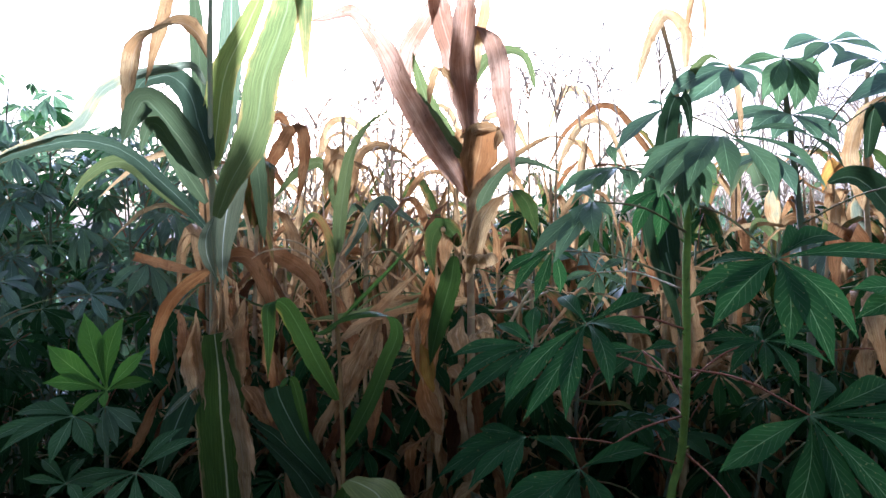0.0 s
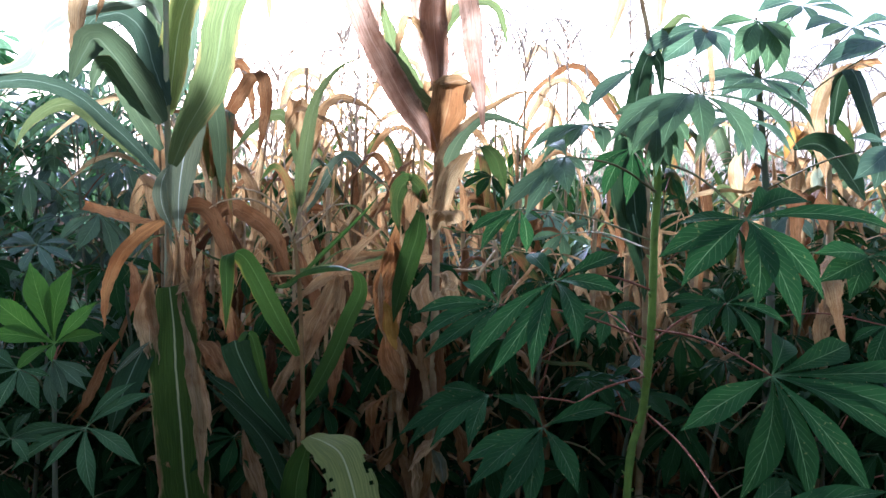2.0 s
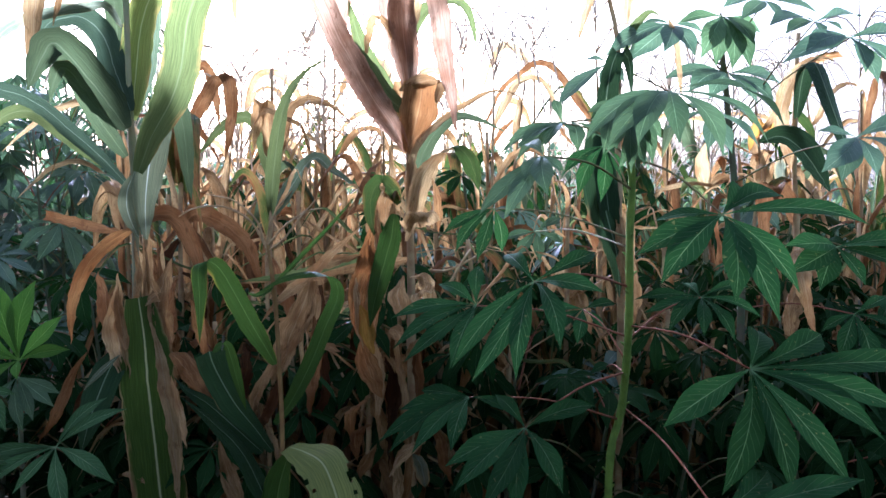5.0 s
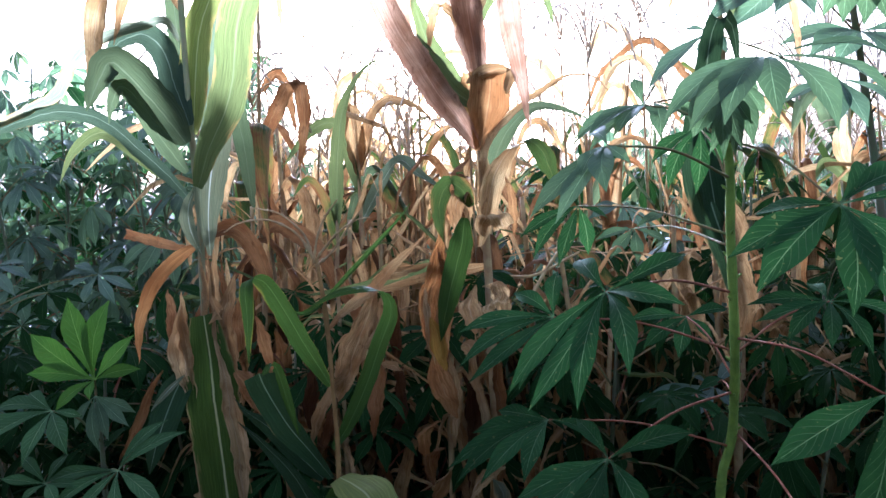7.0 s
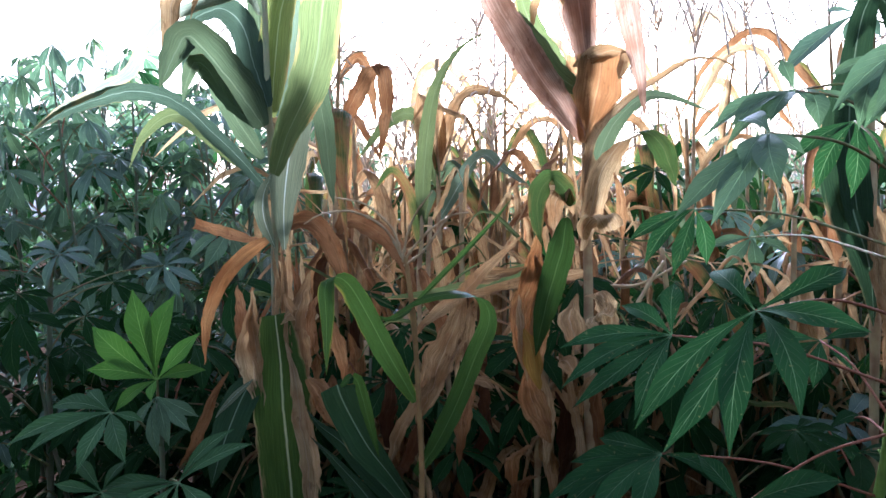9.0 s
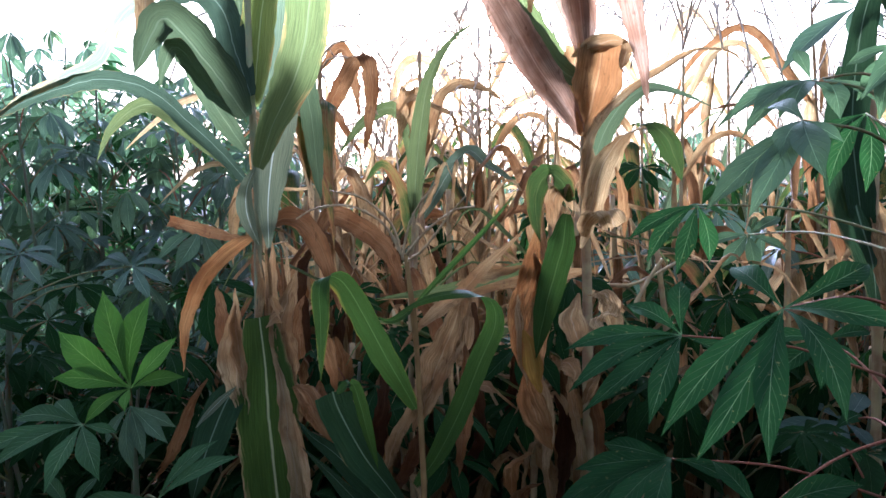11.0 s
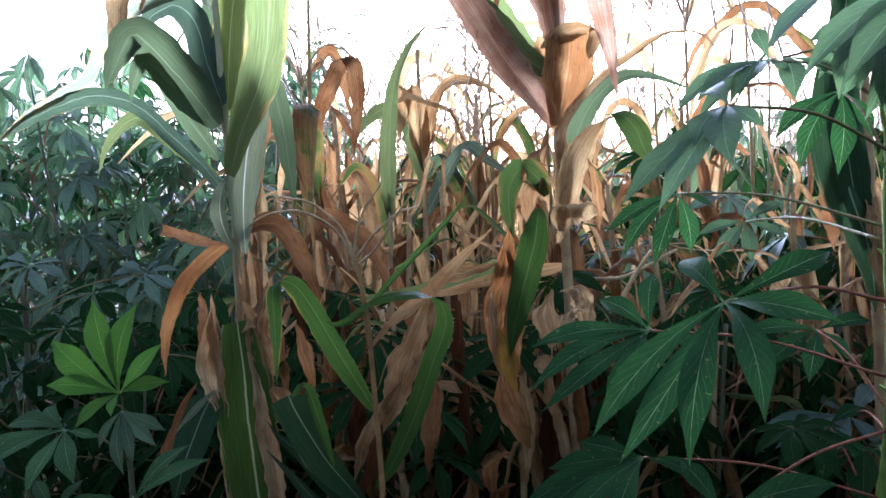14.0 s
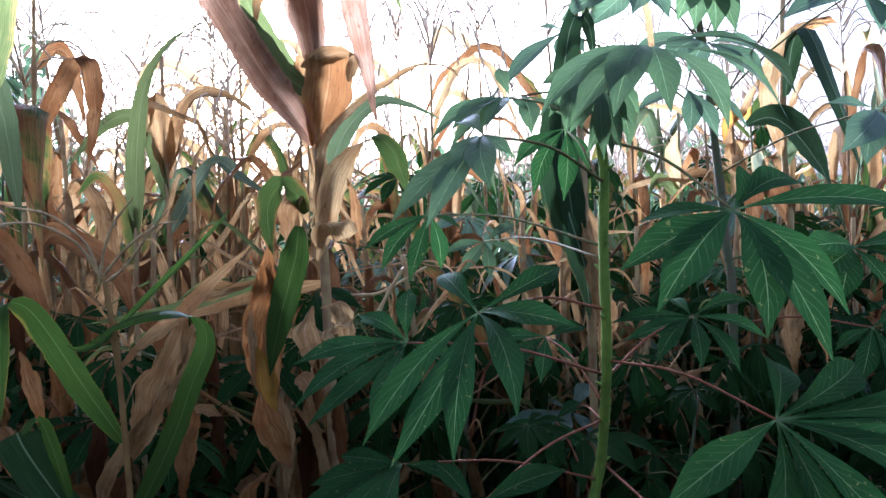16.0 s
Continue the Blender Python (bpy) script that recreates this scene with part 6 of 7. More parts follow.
blade(m, [(-0.142, 2.500, 1.424), (-0.090, 2.470, 1.464), (-0.030, 2.440, 1.462), (0.008, 2.420, 1.334), (0.020, 2.420, 1.124)], 0.030, BROWN, turn=(20, 60), curl=0.3, crumple=0.008, pleat=0.3, count=24, cross=6)

m = thing("maize_plant", "slender dry maize plant with a feathery tassel above the crop", "maize", "tasselled maize", (0.654, 3.000, -0.030))
stem(m, "stalk", [(0.634, 3.000, -0.030), (0.666, 3.000, 1.000), (0.654, 3.000, 2.116)], 0.0095, 0.0035, STALK_DRY, count=30, sides=7, joints=4)
part("tassel", mesh_from("tassel", *tassel_geometry(55, 0.32, 9, 1.1), None, TASSEL), m, "dry branched tassel").location = (0, 0, 2.146)
blade(m, [(0.654, 3.000, 1.996), (0.577, 2.970, 2.124), (0.489, 2.940, 2.116), (0.434, 2.920, 1.954), (0.416, 2.920, 1.856)], 0.030, BLEACHED, turn=(20, 60), curl=0.3, crumple=0.008, pleat=0.3, count=24, cross=6)
blade(m, [(0.654, 3.000, 1.796), (0.584, 2.970, 1.900), (0.504, 2.940, 1.893), (0.454, 2.920, 1.736), (0.438, 2.920, 1.596)], 0.026, DRY, turn=(20, 60), curl=0.3, crumple=0.008, pleat=0.3, count=24, cross=6)
blade(m, [(0.654, 3.000, 1.596), (0.601, 2.970, 1.636), (0.541, 2.940, 1.633), (0.504, 2.920, 1.506), (0.492, 2.920, 1.296)], 0.030, BROWN, turn=(20, 60), curl=0.3, crumple=0.008, pleat=0.3, count=24, cross=6)

m = thing("maize_plant", "slender dry maize plant with a feathery tassel above the crop", "maize", "tasselled maize", (-0.566, 3.200, -0.030))
stem(m, "stalk", [(-0.566, 3.200, -0.030), (-0.578, 3.200, 1.000), (-0.566, 3.200, 1.955)], 0.0095, 0.0035, STALK_DRY, count=30, sides=7, joints=4)
part("tassel", mesh_from("tassel", *tassel_geometry(56, 0.30, 12, 1.1), None, TASSEL), m, "dry branched tassel").location = (0, 0, 1.985)
blade(m, [(-0.566, 3.200, 1.835), (-0.489, 3.170, 1.963), (-0.401, 3.140, 1.955), (-0.346, 3.120, 1.793), (-0.329, 3.120, 1.695)], 0.030, BLEACHED, turn=(20, 60), curl=0.3, crumple=0.008, pleat=0.3, count=24, cross=6)
blade(m, [(-0.566, 3.200, 1.635), (-0.496, 3.170, 1.739), (-0.416, 3.140, 1.732), (-0.366, 3.120, 1.575), (-0.350, 3.120, 1.435)], 0.026, DRY, turn=(20, 60), curl=0.3, crumple=0.008, pleat=0.3, count=24, cross=6)
blade(m, [(-0.566, 3.200, 1.435), (-0.514, 3.170, 1.475), (-0.454, 3.140, 1.472), (-0.416, 3.120, 1.345), (-0.404, 3.120, 1.135)], 0.030, BROWN, turn=(20, 60), curl=0.3, crumple=0.008, pleat=0.3, count=24, cross=6)

m = thing("maize_plant", "slender dry maize plant with a feathery tassel above the crop", "maize", "tasselled maize", (0.346, 2.900, -0.030))
stem(m, "stalk", [(0.366, 2.900, -0.030), (0.358, 2.900, 1.000), (0.346, 2.900, 1.992)], 0.0095, 0.0035, STALK_DRY, count=30, sides=7, joints=4)
part("tassel", mesh_from("tassel", *tassel_geometry(57, 0.30, 8, 1.1), None, TASSEL), m, "dry branched tassel").location = (0, 0, 2.022)
blade(m, [(0.346, 2.900, 1.872), (0.269, 2.870, 2.000), (0.181, 2.840, 1.992), (0.126, 2.820, 1.830), (0.108, 2.820, 1.732)], 0.030, BLEACHED, turn=(20, 60), curl=0.3, crumple=0.008, pleat=0.3, count=24, cross=6)
blade(m, [(0.346, 2.900, 1.672), (0.276, 2.870, 1.776), (0.196, 2.840, 1.770), (0.146, 2.820, 1.612), (0.130, 2.820, 1.472)], 0.026, DRY, turn=(20, 60), curl=0.3, crumple=0.008, pleat=0.3, count=24, cross=6)
blade(m, [(0.346, 2.900, 1.472), (0.293, 2.870, 1.512), (0.233, 2.840, 1.510), (0.196, 2.820, 1.382), (0.184, 2.820, 1.172)], 0.030, BROWN, turn=(20, 60), curl=0.3, crumple=0.008, pleat=0.3, count=24, cross=6)

m = thing("maize_plant", "maize plant with a pale green blade snapped over beside the cassava", "maize", "near maize", (1.767, 2.350, -0.030))
stem(m, "stalk", [(1.778, 2.350, -0.030), (1.778, 2.350, 1.412), (1.763, 2.350, 1.649), (1.746, 2.350, 1.844), (1.731, 2.350, 1.979)], 0.0110, 0.0050, STALK_OLD, count=26, joints=4)
blade(m, [(1.755, 2.350, 1.727), (1.722, 2.330, 1.840), (1.694, 2.310, 1.932), (1.648, 2.290, 1.968), (1.591, 2.270, 1.903), (1.527, 2.250, 1.824)], 0.065, PALEBLADE, side=(0.9, 0.3, 0.2), count=34, cross=8)
blade(m, [(1.755, 2.350, 1.649), (1.797, 2.367, 1.769), (1.843, 2.383, 1.807), (1.944, 2.400, 1.735)], 0.060, LIME, turn=(10, 30), cross=8)
blade(m, [(1.763, 2.350, 1.610), (1.696, 2.333, 1.705), (1.640, 2.315, 1.718), (1.606, 2.297, 1.643), (1.589, 2.280, 1.547)], 0.050, DRY, side=(0.9, 0.3, 0.1), shape='both', curl=0.25, crumple=0.012, pleat=0.5, count=30, cross=12)

m = thing("maize_plant", "ripening maize plant with golden and pale hanging leaves", "maize", "near maize", (1.546, 2.700, -0.030))
stem(m, "stalk", [(1.560, 2.700, -0.030), (1.560, 2.700, 1.364), (1.554, 2.700, 1.541), (1.544, 2.700, 1.697), (1.537, 2.700, 1.814)], 0.0100, 0.0040, STALK_GREEN, count=26, joints=4)
blade(m, [(1.544, 2.700, 1.697), (1.493, 2.680, 1.692), (1.463, 2.660, 1.637), (1.454, 2.640, 1.588), (1.456, 2.620, 1.525)], 0.069, GOLDEN, side=(1, 0.2, 0), shape='both', curl=0.25, crumple=0.012, pleat=0.5, count=30, cross=12)
blade(m, [(1.543, 2.700, 1.674), (1.552, 2.680, 1.672), (1.546, 2.660, 1.626), (1.541, 2.640, 1.573), (1.535, 2.620, 1.509)], 0.069, PALEBLADE, side=(1, 0.2, 0), shape='both', crumple=0.006, cross=8)
blade(m, [(1.540, 2.700, 1.766), (1.503, 2.680, 1.800), (1.457, 2.660, 1.790), (1.415, 2.640, 1.746), (1.390, 2.620, 1.682)], 0.057, YELLOWED, side=(0.9, 0.3, 0.1), cross=8)
blade(m, [(1.541, 2.700, 1.785), (1.576, 2.700, 1.833), (1.636, 2.700, 1.837), (1.687, 2.700, 1.783), (1.704, 2.700, 1.714)], 0.059, TURNING, side=(0.9, 0.3, 0.1), cross=8)
blade(m, [(1.551, 2.700, 1.600), (1.600, 2.683, 1.640), (1.636, 2.667, 1.615), (1.640, 2.650, 1.546)], 0.047, DRY, side=(0.9, 0.3, 0.1), curl=0.25, crumple=0.012, pleat=0.5, count=30, cross=12)

m = thing("maize_plant", "maize plant with pale upright leaves and small dry leaves", "maize", "near maize", (1.217, 2.600, -0.030))
stem(m, "stalk", [(1.224, 2.600, -0.030), (1.224, 2.600, 1.379), (1.223, 2.600, 1.546), (1.222, 2.600, 1.674), (1.220, 2.600, 1.784)], 0.0090, 0.0040, STALK_GREEN, count=26, joints=4)
blade(m, [(1.223, 2.600, 1.527), (1.194, 2.587, 1.591), (1.180, 2.573, 1.654), (1.194, 2.560, 1.721)], 0.062, PALEBLADE, side=(1, 0.2, 0), shape='both', crumple=0.005, cross=8)
blade(m, [(1.224, 2.600, 1.582), (1.247, 2.587, 1.654), (1.260, 2.575, 1.675), (1.264, 2.562, 1.630), (1.252, 2.550, 1.597)], 0.044, RUSTY, side=(1, 0.2, 0), shape='both', curl=0.25, crumple=0.012, pleat=0.5, count=30, cross=12)
blade(m, [(1.223, 2.600, 1.509), (1.164, 2.583, 1.561), (1.121, 2.567, 1.569), (1.093, 2.550, 1.520)], 0.040, LIME, turn=(10, 20), cross=8)
blade(m, [(1.223, 2.600, 1.546), (1.276, 2.600, 1.585), (1.340, 2.600, 1.576), (1.367, 2.600, 1.523)], 0.041, DRY, turn=(10, 20), curl=0.25, crumple=0.012, pleat=0.5, count=30, cross=12)

# ---- the ground ----
def ground():
    """One sheet of hoed soil, ridged and cloddy near by, that reaches the horizon."""
    near = [i * 0.14 for i in range(-44, 45)]
    far, step = [], 0.2
    while (far[-1] if far else near[-1]) < 900:
        far.append((far[-1] if far else near[-1]) + step)
        step *= 1.35
    line = [-v for v in reversed(far)] + near + far
    size, verts, faces = len(line), [], []
    for y in line:
        for x in line:
            fade = max(0.0, 1 - max(abs(x), abs(y)) / 9)
            z = 0.05 * math.sin(x * 2 * math.pi / 0.85) + 0.06 * noise.noise((x * 1.7, y * 1.7, 0)) + 0.03 * noise.noise((x * 6, y * 6, 3))
            verts.append((x, y, z * fade - 0.03))
    for i in range(size - 1):
        for j in range(size - 1):
            k = i * size + j
            faces.append((k, k + 1, k + size + 1, k + size))
    tagged(new("ground", mesh_from("ground", verts, faces, None, SOIL)), "dark hoed crop soil with clods under the plants", "soil", kind="structure")


ground()


# ---- the dry maize field ----
def field_maize(seed, dryness, height):
    """A maize plant to copy: jointed stalk, alternate leaves (dead ones hang), a tassel, an ear."""
    r = random.Random(seed)
    plant = thing("maize_plant", "tall dry maize plant with tan hanging leaves and tassel" if dryness > 0.6 else "ripening maize plant with green and brown leaves",
                  "maize", "dry maize in the field")
    lean = Vector((r.uniform(-0.1, 0.1), r.uniform(-0.1, 0.1), 0))
    spine = lambda s: lean * s * s + Vector((0.012 * math.sin(7 * s + seed), 0.012 * math.cos(6 * s), s * height))
    stem(plant, "stalk", [spine(0), spine(0.3), spine(0.6), spine(0.85), spine(1.0)], 0.012, 0.0032, STALK_OLD if dryness > 0.5 else STALK_GREEN,
         count=27, sides=7, joints=3)
    turn = r.uniform(0, 6.28)
    for k in range(10):
        s = 0.16 + 0.078 * k
        a = turn + math.pi * (k % 2) + r.uniform(-0.6, 0.6)
        c, d = math.cos(a), math.sin(a)
        dead = r.random() < dryness + 0.25 - 0.05 * k
        if k < 5 and r.random() < 0.75:                           # most of the lowest leaves have dropped off
            continue
        length = r.uniform(0.45, 0.75) * (1.0 if k < 7 else 0.8)
        w = r.uniform(0.045, 0.08) * (0.62 if dead else 0.85)
        if dead and (k < 5 or r.random() < 0.55):
            shape = [(0, 0), (0.10, 0.06), (0.17, -0.10), (0.16 + r.uniform(-.08, .08), -0.62), (0.12 + r.uniform(-.12, .12), -0.98)]
        else:
            up, over = r.uniform(0.25, 0.6), r.uniform(-0.5, 0.25)
            shape = [(0, 0), (0.16, up * 0.45), (0.42, up), (0.68, up * 0.75 + over * 0.4), (0.9, over)]
        base = spine(s)
        pts = [base + Vector((c * u * length, d * u * length, z * length)) for u, z in shape]
        # below the fifth joint darker browns: shade near the ground painted in
        m = r.choice((WEATHERED_SHADED, WEATHERED_SHADED, BROWN) if k < 5 else (DRY, DRY, BROWN, BLEACHED, BLEACHED)) if dead else r.choice((GREEN, LIME, TURNING, TURNING))
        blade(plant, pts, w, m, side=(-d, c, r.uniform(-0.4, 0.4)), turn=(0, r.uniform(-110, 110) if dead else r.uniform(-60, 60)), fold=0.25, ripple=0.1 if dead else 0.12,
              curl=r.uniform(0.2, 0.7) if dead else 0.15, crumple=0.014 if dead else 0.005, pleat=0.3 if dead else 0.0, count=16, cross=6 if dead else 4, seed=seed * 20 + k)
    for k in range(7):                                            # dead sheaths that wrap the stalk
        s, a = 0.42 + 0.075 * k, turn + math.pi * (k % 2) + r.uniform(-0.8, 0.8)
        c, d = math.cos(a), math.sin(a)
        off = Vector((c, d, 0)) * 0.013
        pts = [spine(s - 0.02) + off * 0.8, spine(s + 0.03) + off * 1.1, spine(s + 0.08) + off * 1.5, spine(s + 0.1) + off * r.uniform(1.6, 3.2)]
        blade(plant, pts, r.uniform(0.032, 0.048), r.choice((DRY, BLEACHED, BROWN)) if dryness > 0.5 else r.choice((DRY, TURNING, GREEN)), side=(-d, c, 0), curl=0.55, crumple=0.006,
              pleat=0.3, shape="both", count=10, cross=4, seed=seed * 17 + k)
    for k in range(3):                                            # torn strips
        a, s = r.uniform(0, 6.28), r.uniform(0.5, 0.95)
        c, d, l = math.cos(a), math.sin(a), r.uniform(0.25, 0.5)
        up = r.uniform(-0.6, 0.5)
        pts = [spine(s) + Vector((c * u * l, d * u * l, z * l)) for u, z in ((0, 0), (0.4, up * 0.6 + 0.1), (0.75, up), (1.0, up - 0.25))]
        blade(plant, pts, r.uniform(0.018, 0.032), r.choice((DRY, BLEACHED, BROWN)), side=(-d, c, 0.2), turn=(0, r.uniform(-200, 200)), curl=0.6, crumple=0.02,
              count=12, cross=2, seed=seed * 31 + k)
    v, f = tassel_geometry(seed, r.uniform(0.26, 0.34), 7)
    tip = part("tassel", mesh_from("tassel", v, f, None, TASSEL), plant, "dry branched tassel")
    tip.location = spine(1.0)
    if r.random() < 0.8:
        ear = part("ear", mesh_from("ear", *ear_geometry(0.21, 0.024, seed), DRY if dryness > 0.5 else TURNING), plant, "husked ear")
        b = spine(0.45)
        ear.matrix_basis = pose(b.x, b.y, b.z, r.uniform(20, 150), 0, math.degrees(turn) + 90)
    return plant


def merged(plant):
    """A copy of a plant's whole shape with one mesh for each material, for plants far off."""
    groups = {}
    for ob in plant.children_recursive:
        m = Matrix.Identity(4)
        o = ob
        while o is not plant:
            m = o.matrix_basis @ m
            o = o.parent
        data = ob.data
        verts = [m @ v.co for v in data.vertices]
        uv = [(0.0, 0.0)] * len(verts)
        if data.uv_layers:
            for loop, at in zip(data.loops, data.uv_layers[0].data):
                uv[loop.vertex_index] = tuple(at.uv)
        kind = ob.name.split(".")[0]
        kind = {"leaf": "foliage"}.get(kind, kind)
        groups.setdefault((kind, data.materials[0].name), []).append((verts, [tuple(f.vertices) for f in data.polygons], uv))
    far = thing(plant.name.split(".")[0], plant["label"], plant["category"], plant["group"])
    for (kind, material), pieces in groups.items():
        tagged(part(kind, mesh_from(kind, *joined(pieces), bpy.data.materials[material]), far), kind="stuff" if len(pieces) > 1 else "")
    return far


def dead_stalk(seed, height):
    """A broken maize stalk with dead leaves that hang down along it."""
    r = random.Random(seed)
    plant = thing("maize_stalk", "dead maize stalk with shrivelled brown leaves hanging along it", "maize stalk", "dead maize stalks")
    lean = Vector((r.uniform(-0.12, 0.12), r.uniform(-0.05, 0.05), 0))
    spine = lambda s: lean * s + Vector((0.01 * math.sin(6 * s + seed), 0.01 * math.cos(5 * s), s * height))
    stem(plant, "stalk", [spine(0), spine(0.35), spine(0.7), spine(1.0)], 0.011, 0.006, STALK_DRY, count=26, sides=8, joints=5)
    for k in range(9):
        s, a = 0.5 + 0.055 * k, r.uniform(0, 6.28)
        c, d, l = math.cos(a), math.sin(a), r.uniform(0.28, 0.5)
        reach = r.uniform(0.15, 0.4)
        shape = ((0, 0), (0.5, 0.09), (1.0, -0.22), (0.9, -0.62), (0.6 + r.uniform(-0.3, 0.3), -1.0))
        pts = [spine(s) + Vector((c * u * reach, d * u * reach * 0.5, z)) * l for u, z in shape]
        blade(plant, pts, r.uniform(0.022, 0.05), r.choice((BROWN, DRY, DRY, RUSTY, GOLDEN, STRAWY)), side=(-d, c, r.uniform(-0.3, 0.3)), turn=(0, r.uniform(-120, 120)),
              curl=r.uniform(0.2, 0.5), crumple=0.014, pleat=0.5, count=26, cross=8, seed=seed * 13 + k)
    for k in range(7):                                            # thin torn strips stick out all round
        s, a, l = r.uniform(0.7, 1.0), r.uniform(0, 6.28), r.uniform(0.2, 0.45)
        c, d, up = math.cos(a), math.sin(a), r.uniform(-0.7, 0.8)
        pts = [spine(s) + Vector((c * u, d * u * 0.6, z)) * l for u, z in ((0, 0), (0.35, up * 0.5), (0.7, up * 0.9), (0.9, up - 0.3))]
        blade(plant, pts, r.uniform(0.007, 0.017), r.choice((DRY, BLEACHED, STRAWY, LIME)), side=(-d, c, 0.3), turn=(0, r.uniform(-200, 200)), curl=0.5, crumple=0.008,
              count=18, cross=4, seed=seed * 19 + k)
    return plant


for k, (x, y, h) in enumerate(((-0.44, 1.90, 1.22), (-0.29, 1.84, 1.30), (-0.15, 1.93, 1.25), (-0.03, 1.86, 1.18), (0.13, 1.90, 1.24), (0.27, 1.97, 1.2),
                               (-0.6, 1.95, 1.15), (0.02, 1.99, 1.32), (0.78, 2.02, 1.25),
                               (-0.36, 2.12, 1.5), (-0.18, 2.2, 1.56), (0.0, 2.15, 1.5), (0.2, 2.18, 1.54), (0.36, 2.1, 1.42), (0.52, 2.16, 1.5), (0.7, 2.2, 1.52), (0.92, 2.2, 1.46),
                               (1.12, 2.26, 1.5), (1.34, 2.3, 1.5), (1.55, 2.3, 1.46), (0.62, 1.98, 1.2),
                               (-0.55, 2.5, 1.8), (-0.25, 2.62, 1.85), (0.08, 2.55, 1.8), (0.42, 2.6, 1.78), (-0.65, 2.2, 1.55), (-0.5, 2.12, 1.5))):
    dead_stalk(211 + k, h).location = (x, y, -0.03)


patterns = [field_maize(31 + k, dry, h) for k, (dry, h) in enumerate(
    ((0.95, 1.92), (0.9, 2.0), (1.0, 1.85), (0.8, 1.98), (0.35, 1.95), (0.97, 2.05), (0.85, 1.88), (0.5, 1.9)))]


far_patterns = [merged(p) for p in patterns]


def set_maize(k, x, y, scale=1.0, turn=None, far=False):
    """Plants pattern k (the first time the pattern itself) at x, y."""
    m = Matrix.Translation((x, y, -0.03)) @ pose(0, 0, 0, 0, 0, rng.uniform(0, 360) if turn is None else turn)
    source = (far_patterns if far else patterns)[k % len(patterns)]
    ob = copy_thing(source, m)
    ob.scale = (scale,) * 3
    return ob


def crowd(name, label, category, placed):
    """Plants past counting as one object: placed holds (plant, matrix)."""
    slots, verts, faces, uvs, index = [], [], [], [], []
    for plant, m in placed:
        for ob in plant.children:
            data = ob.data
            t = np.array(m)
            own = np.array(ob.matrix_basis)
            co = np.empty(len(data.vertices) * 3)
            data.vertices.foreach_get("co", co)
            co = np.c_[co.reshape(-1, 3), np.ones(len(data.vertices))] @ (t @ own).T
            k = len(verts)
            verts.extend(co[:, :3].tolist())
            uv = np.zeros((len(data.vertices), 2))
            if data.uv_layers:
                flat, at = np.empty(len(data.loops) * 2), np.empty(len(data.loops), dtype=np.int64)
                data.uv_layers[0].data.foreach_get("uv", flat)
                data.loops.foreach_get("vertex_index", at)
                uv[at] = flat.reshape(-1, 2)
            uvs.extend(uv.tolist())
            if data.materials[0] not in slots:
                slots.append(data.materials[0])
            faces.extend([tuple(i + k for i in f.vertices) for f in data.polygons])
            index.extend([slots.index(data.materials[0])] * len(data.polygons))
    data = mesh_from(name, verts, faces, uvs, slots[0])
    for m in slots[1:]:
        data.materials.append(m)
    data.polygons.foreach_set("material_index", index)
    tagged(new(name, data), label, category, kind="stuff")


def planted(x, y, scale):
    return Matrix.Translation((x, y, -0.03)) @ pose(0, 0, 0, 0, 0, rng.uniform(0, 360)) @ Matrix.Scale(scale, 4)


distant, around = [], []
set_maize(2, 1.15, 2.75, 1.00)
set_maize(6, 1.50, 2.62, 1.02)
set_maize(1, 1.82, 2.50, 1.00)
set_maize(4, 2.05, 2.75, 1.04)
set_maize(7, 1.38, 3.00, 1.05)
set_maize(0, 1.66, 2.80, 1.04)
set_maize(2, 1.30, 2.50, 0.96)
set_maize(6, 1.95, 3.00, 1.06)
set_maize(5, 0.49, 2.96, 0.99)
set_maize(1, 0.91, 2.71, 1.05)
set_maize(3, 0.42, 3.11, 0.86)
set_maize(0, -0.54, 3.41, 0.87)
set_maize(4, 1.75, 2.91, 1.00)
set_maize(6, -0.13, 2.61, 0.98)
set_maize(2, -0.70, 2.90, 0.86)
set_maize(1, -0.36, 3.20, 0.83)
set_maize(3, -0.19, 2.50, 0.86)
set_maize(7, 0.90, 3.31, 0.86)
set_maize(4, 1.20, 3.00, 0.83)
set_maize(7, 1.76, 3.41, 0.88)
set_maize(5, -0.58, 2.61, 0.97)
set_maize(0, -0.78, 2.81, 0.88)
set_maize(2, -0.48, 2.71, 0.88)
set_maize(6, -0.30, 2.80, 0.85)


for row in range(18):
    y = 2.25 + row * 0.42 + max(0, row - 8) * 0.3
    reach = 1.1 + y * 0.75
    x = -reach * 0.8 + rng.uniform(0, 0.3)
    while x < reach + 0.8:
        px, py = x + rng.uniform(-0.1, 0.1), y + rng.uniform(-0.18, 0.18)
        x += rng.uniform(0.2, 0.36) * (1 + 0.05 * row)
        if px < -0.36 * py + 0.1 or (py < 2.85 and px > 0.12):
            continue
        kind = rng.choice((0, 1, 2, 3, 5, 6, 0, 2)) if px < 0.1 * py + 0.05 else rng.choice((0, 3, 4, 7, 4, 7))
        if row < 5:
            set_maize(kind, px, py, rng.uniform(0.82, 0.96), far=row > 1)
        else:
            distant.append((far_patterns[kind], planted(px, py, rng.uniform(0.8, 0.95))))
crowd("distant_maize", "far stand of dry tan maize", "maize field", distant)
for ob in patterns + far_patterns:
    ob.matrix_basis = Matrix.Translation((rng.uniform(1.5, 5), 11 + rng.uniform(0, 2), -0.03))


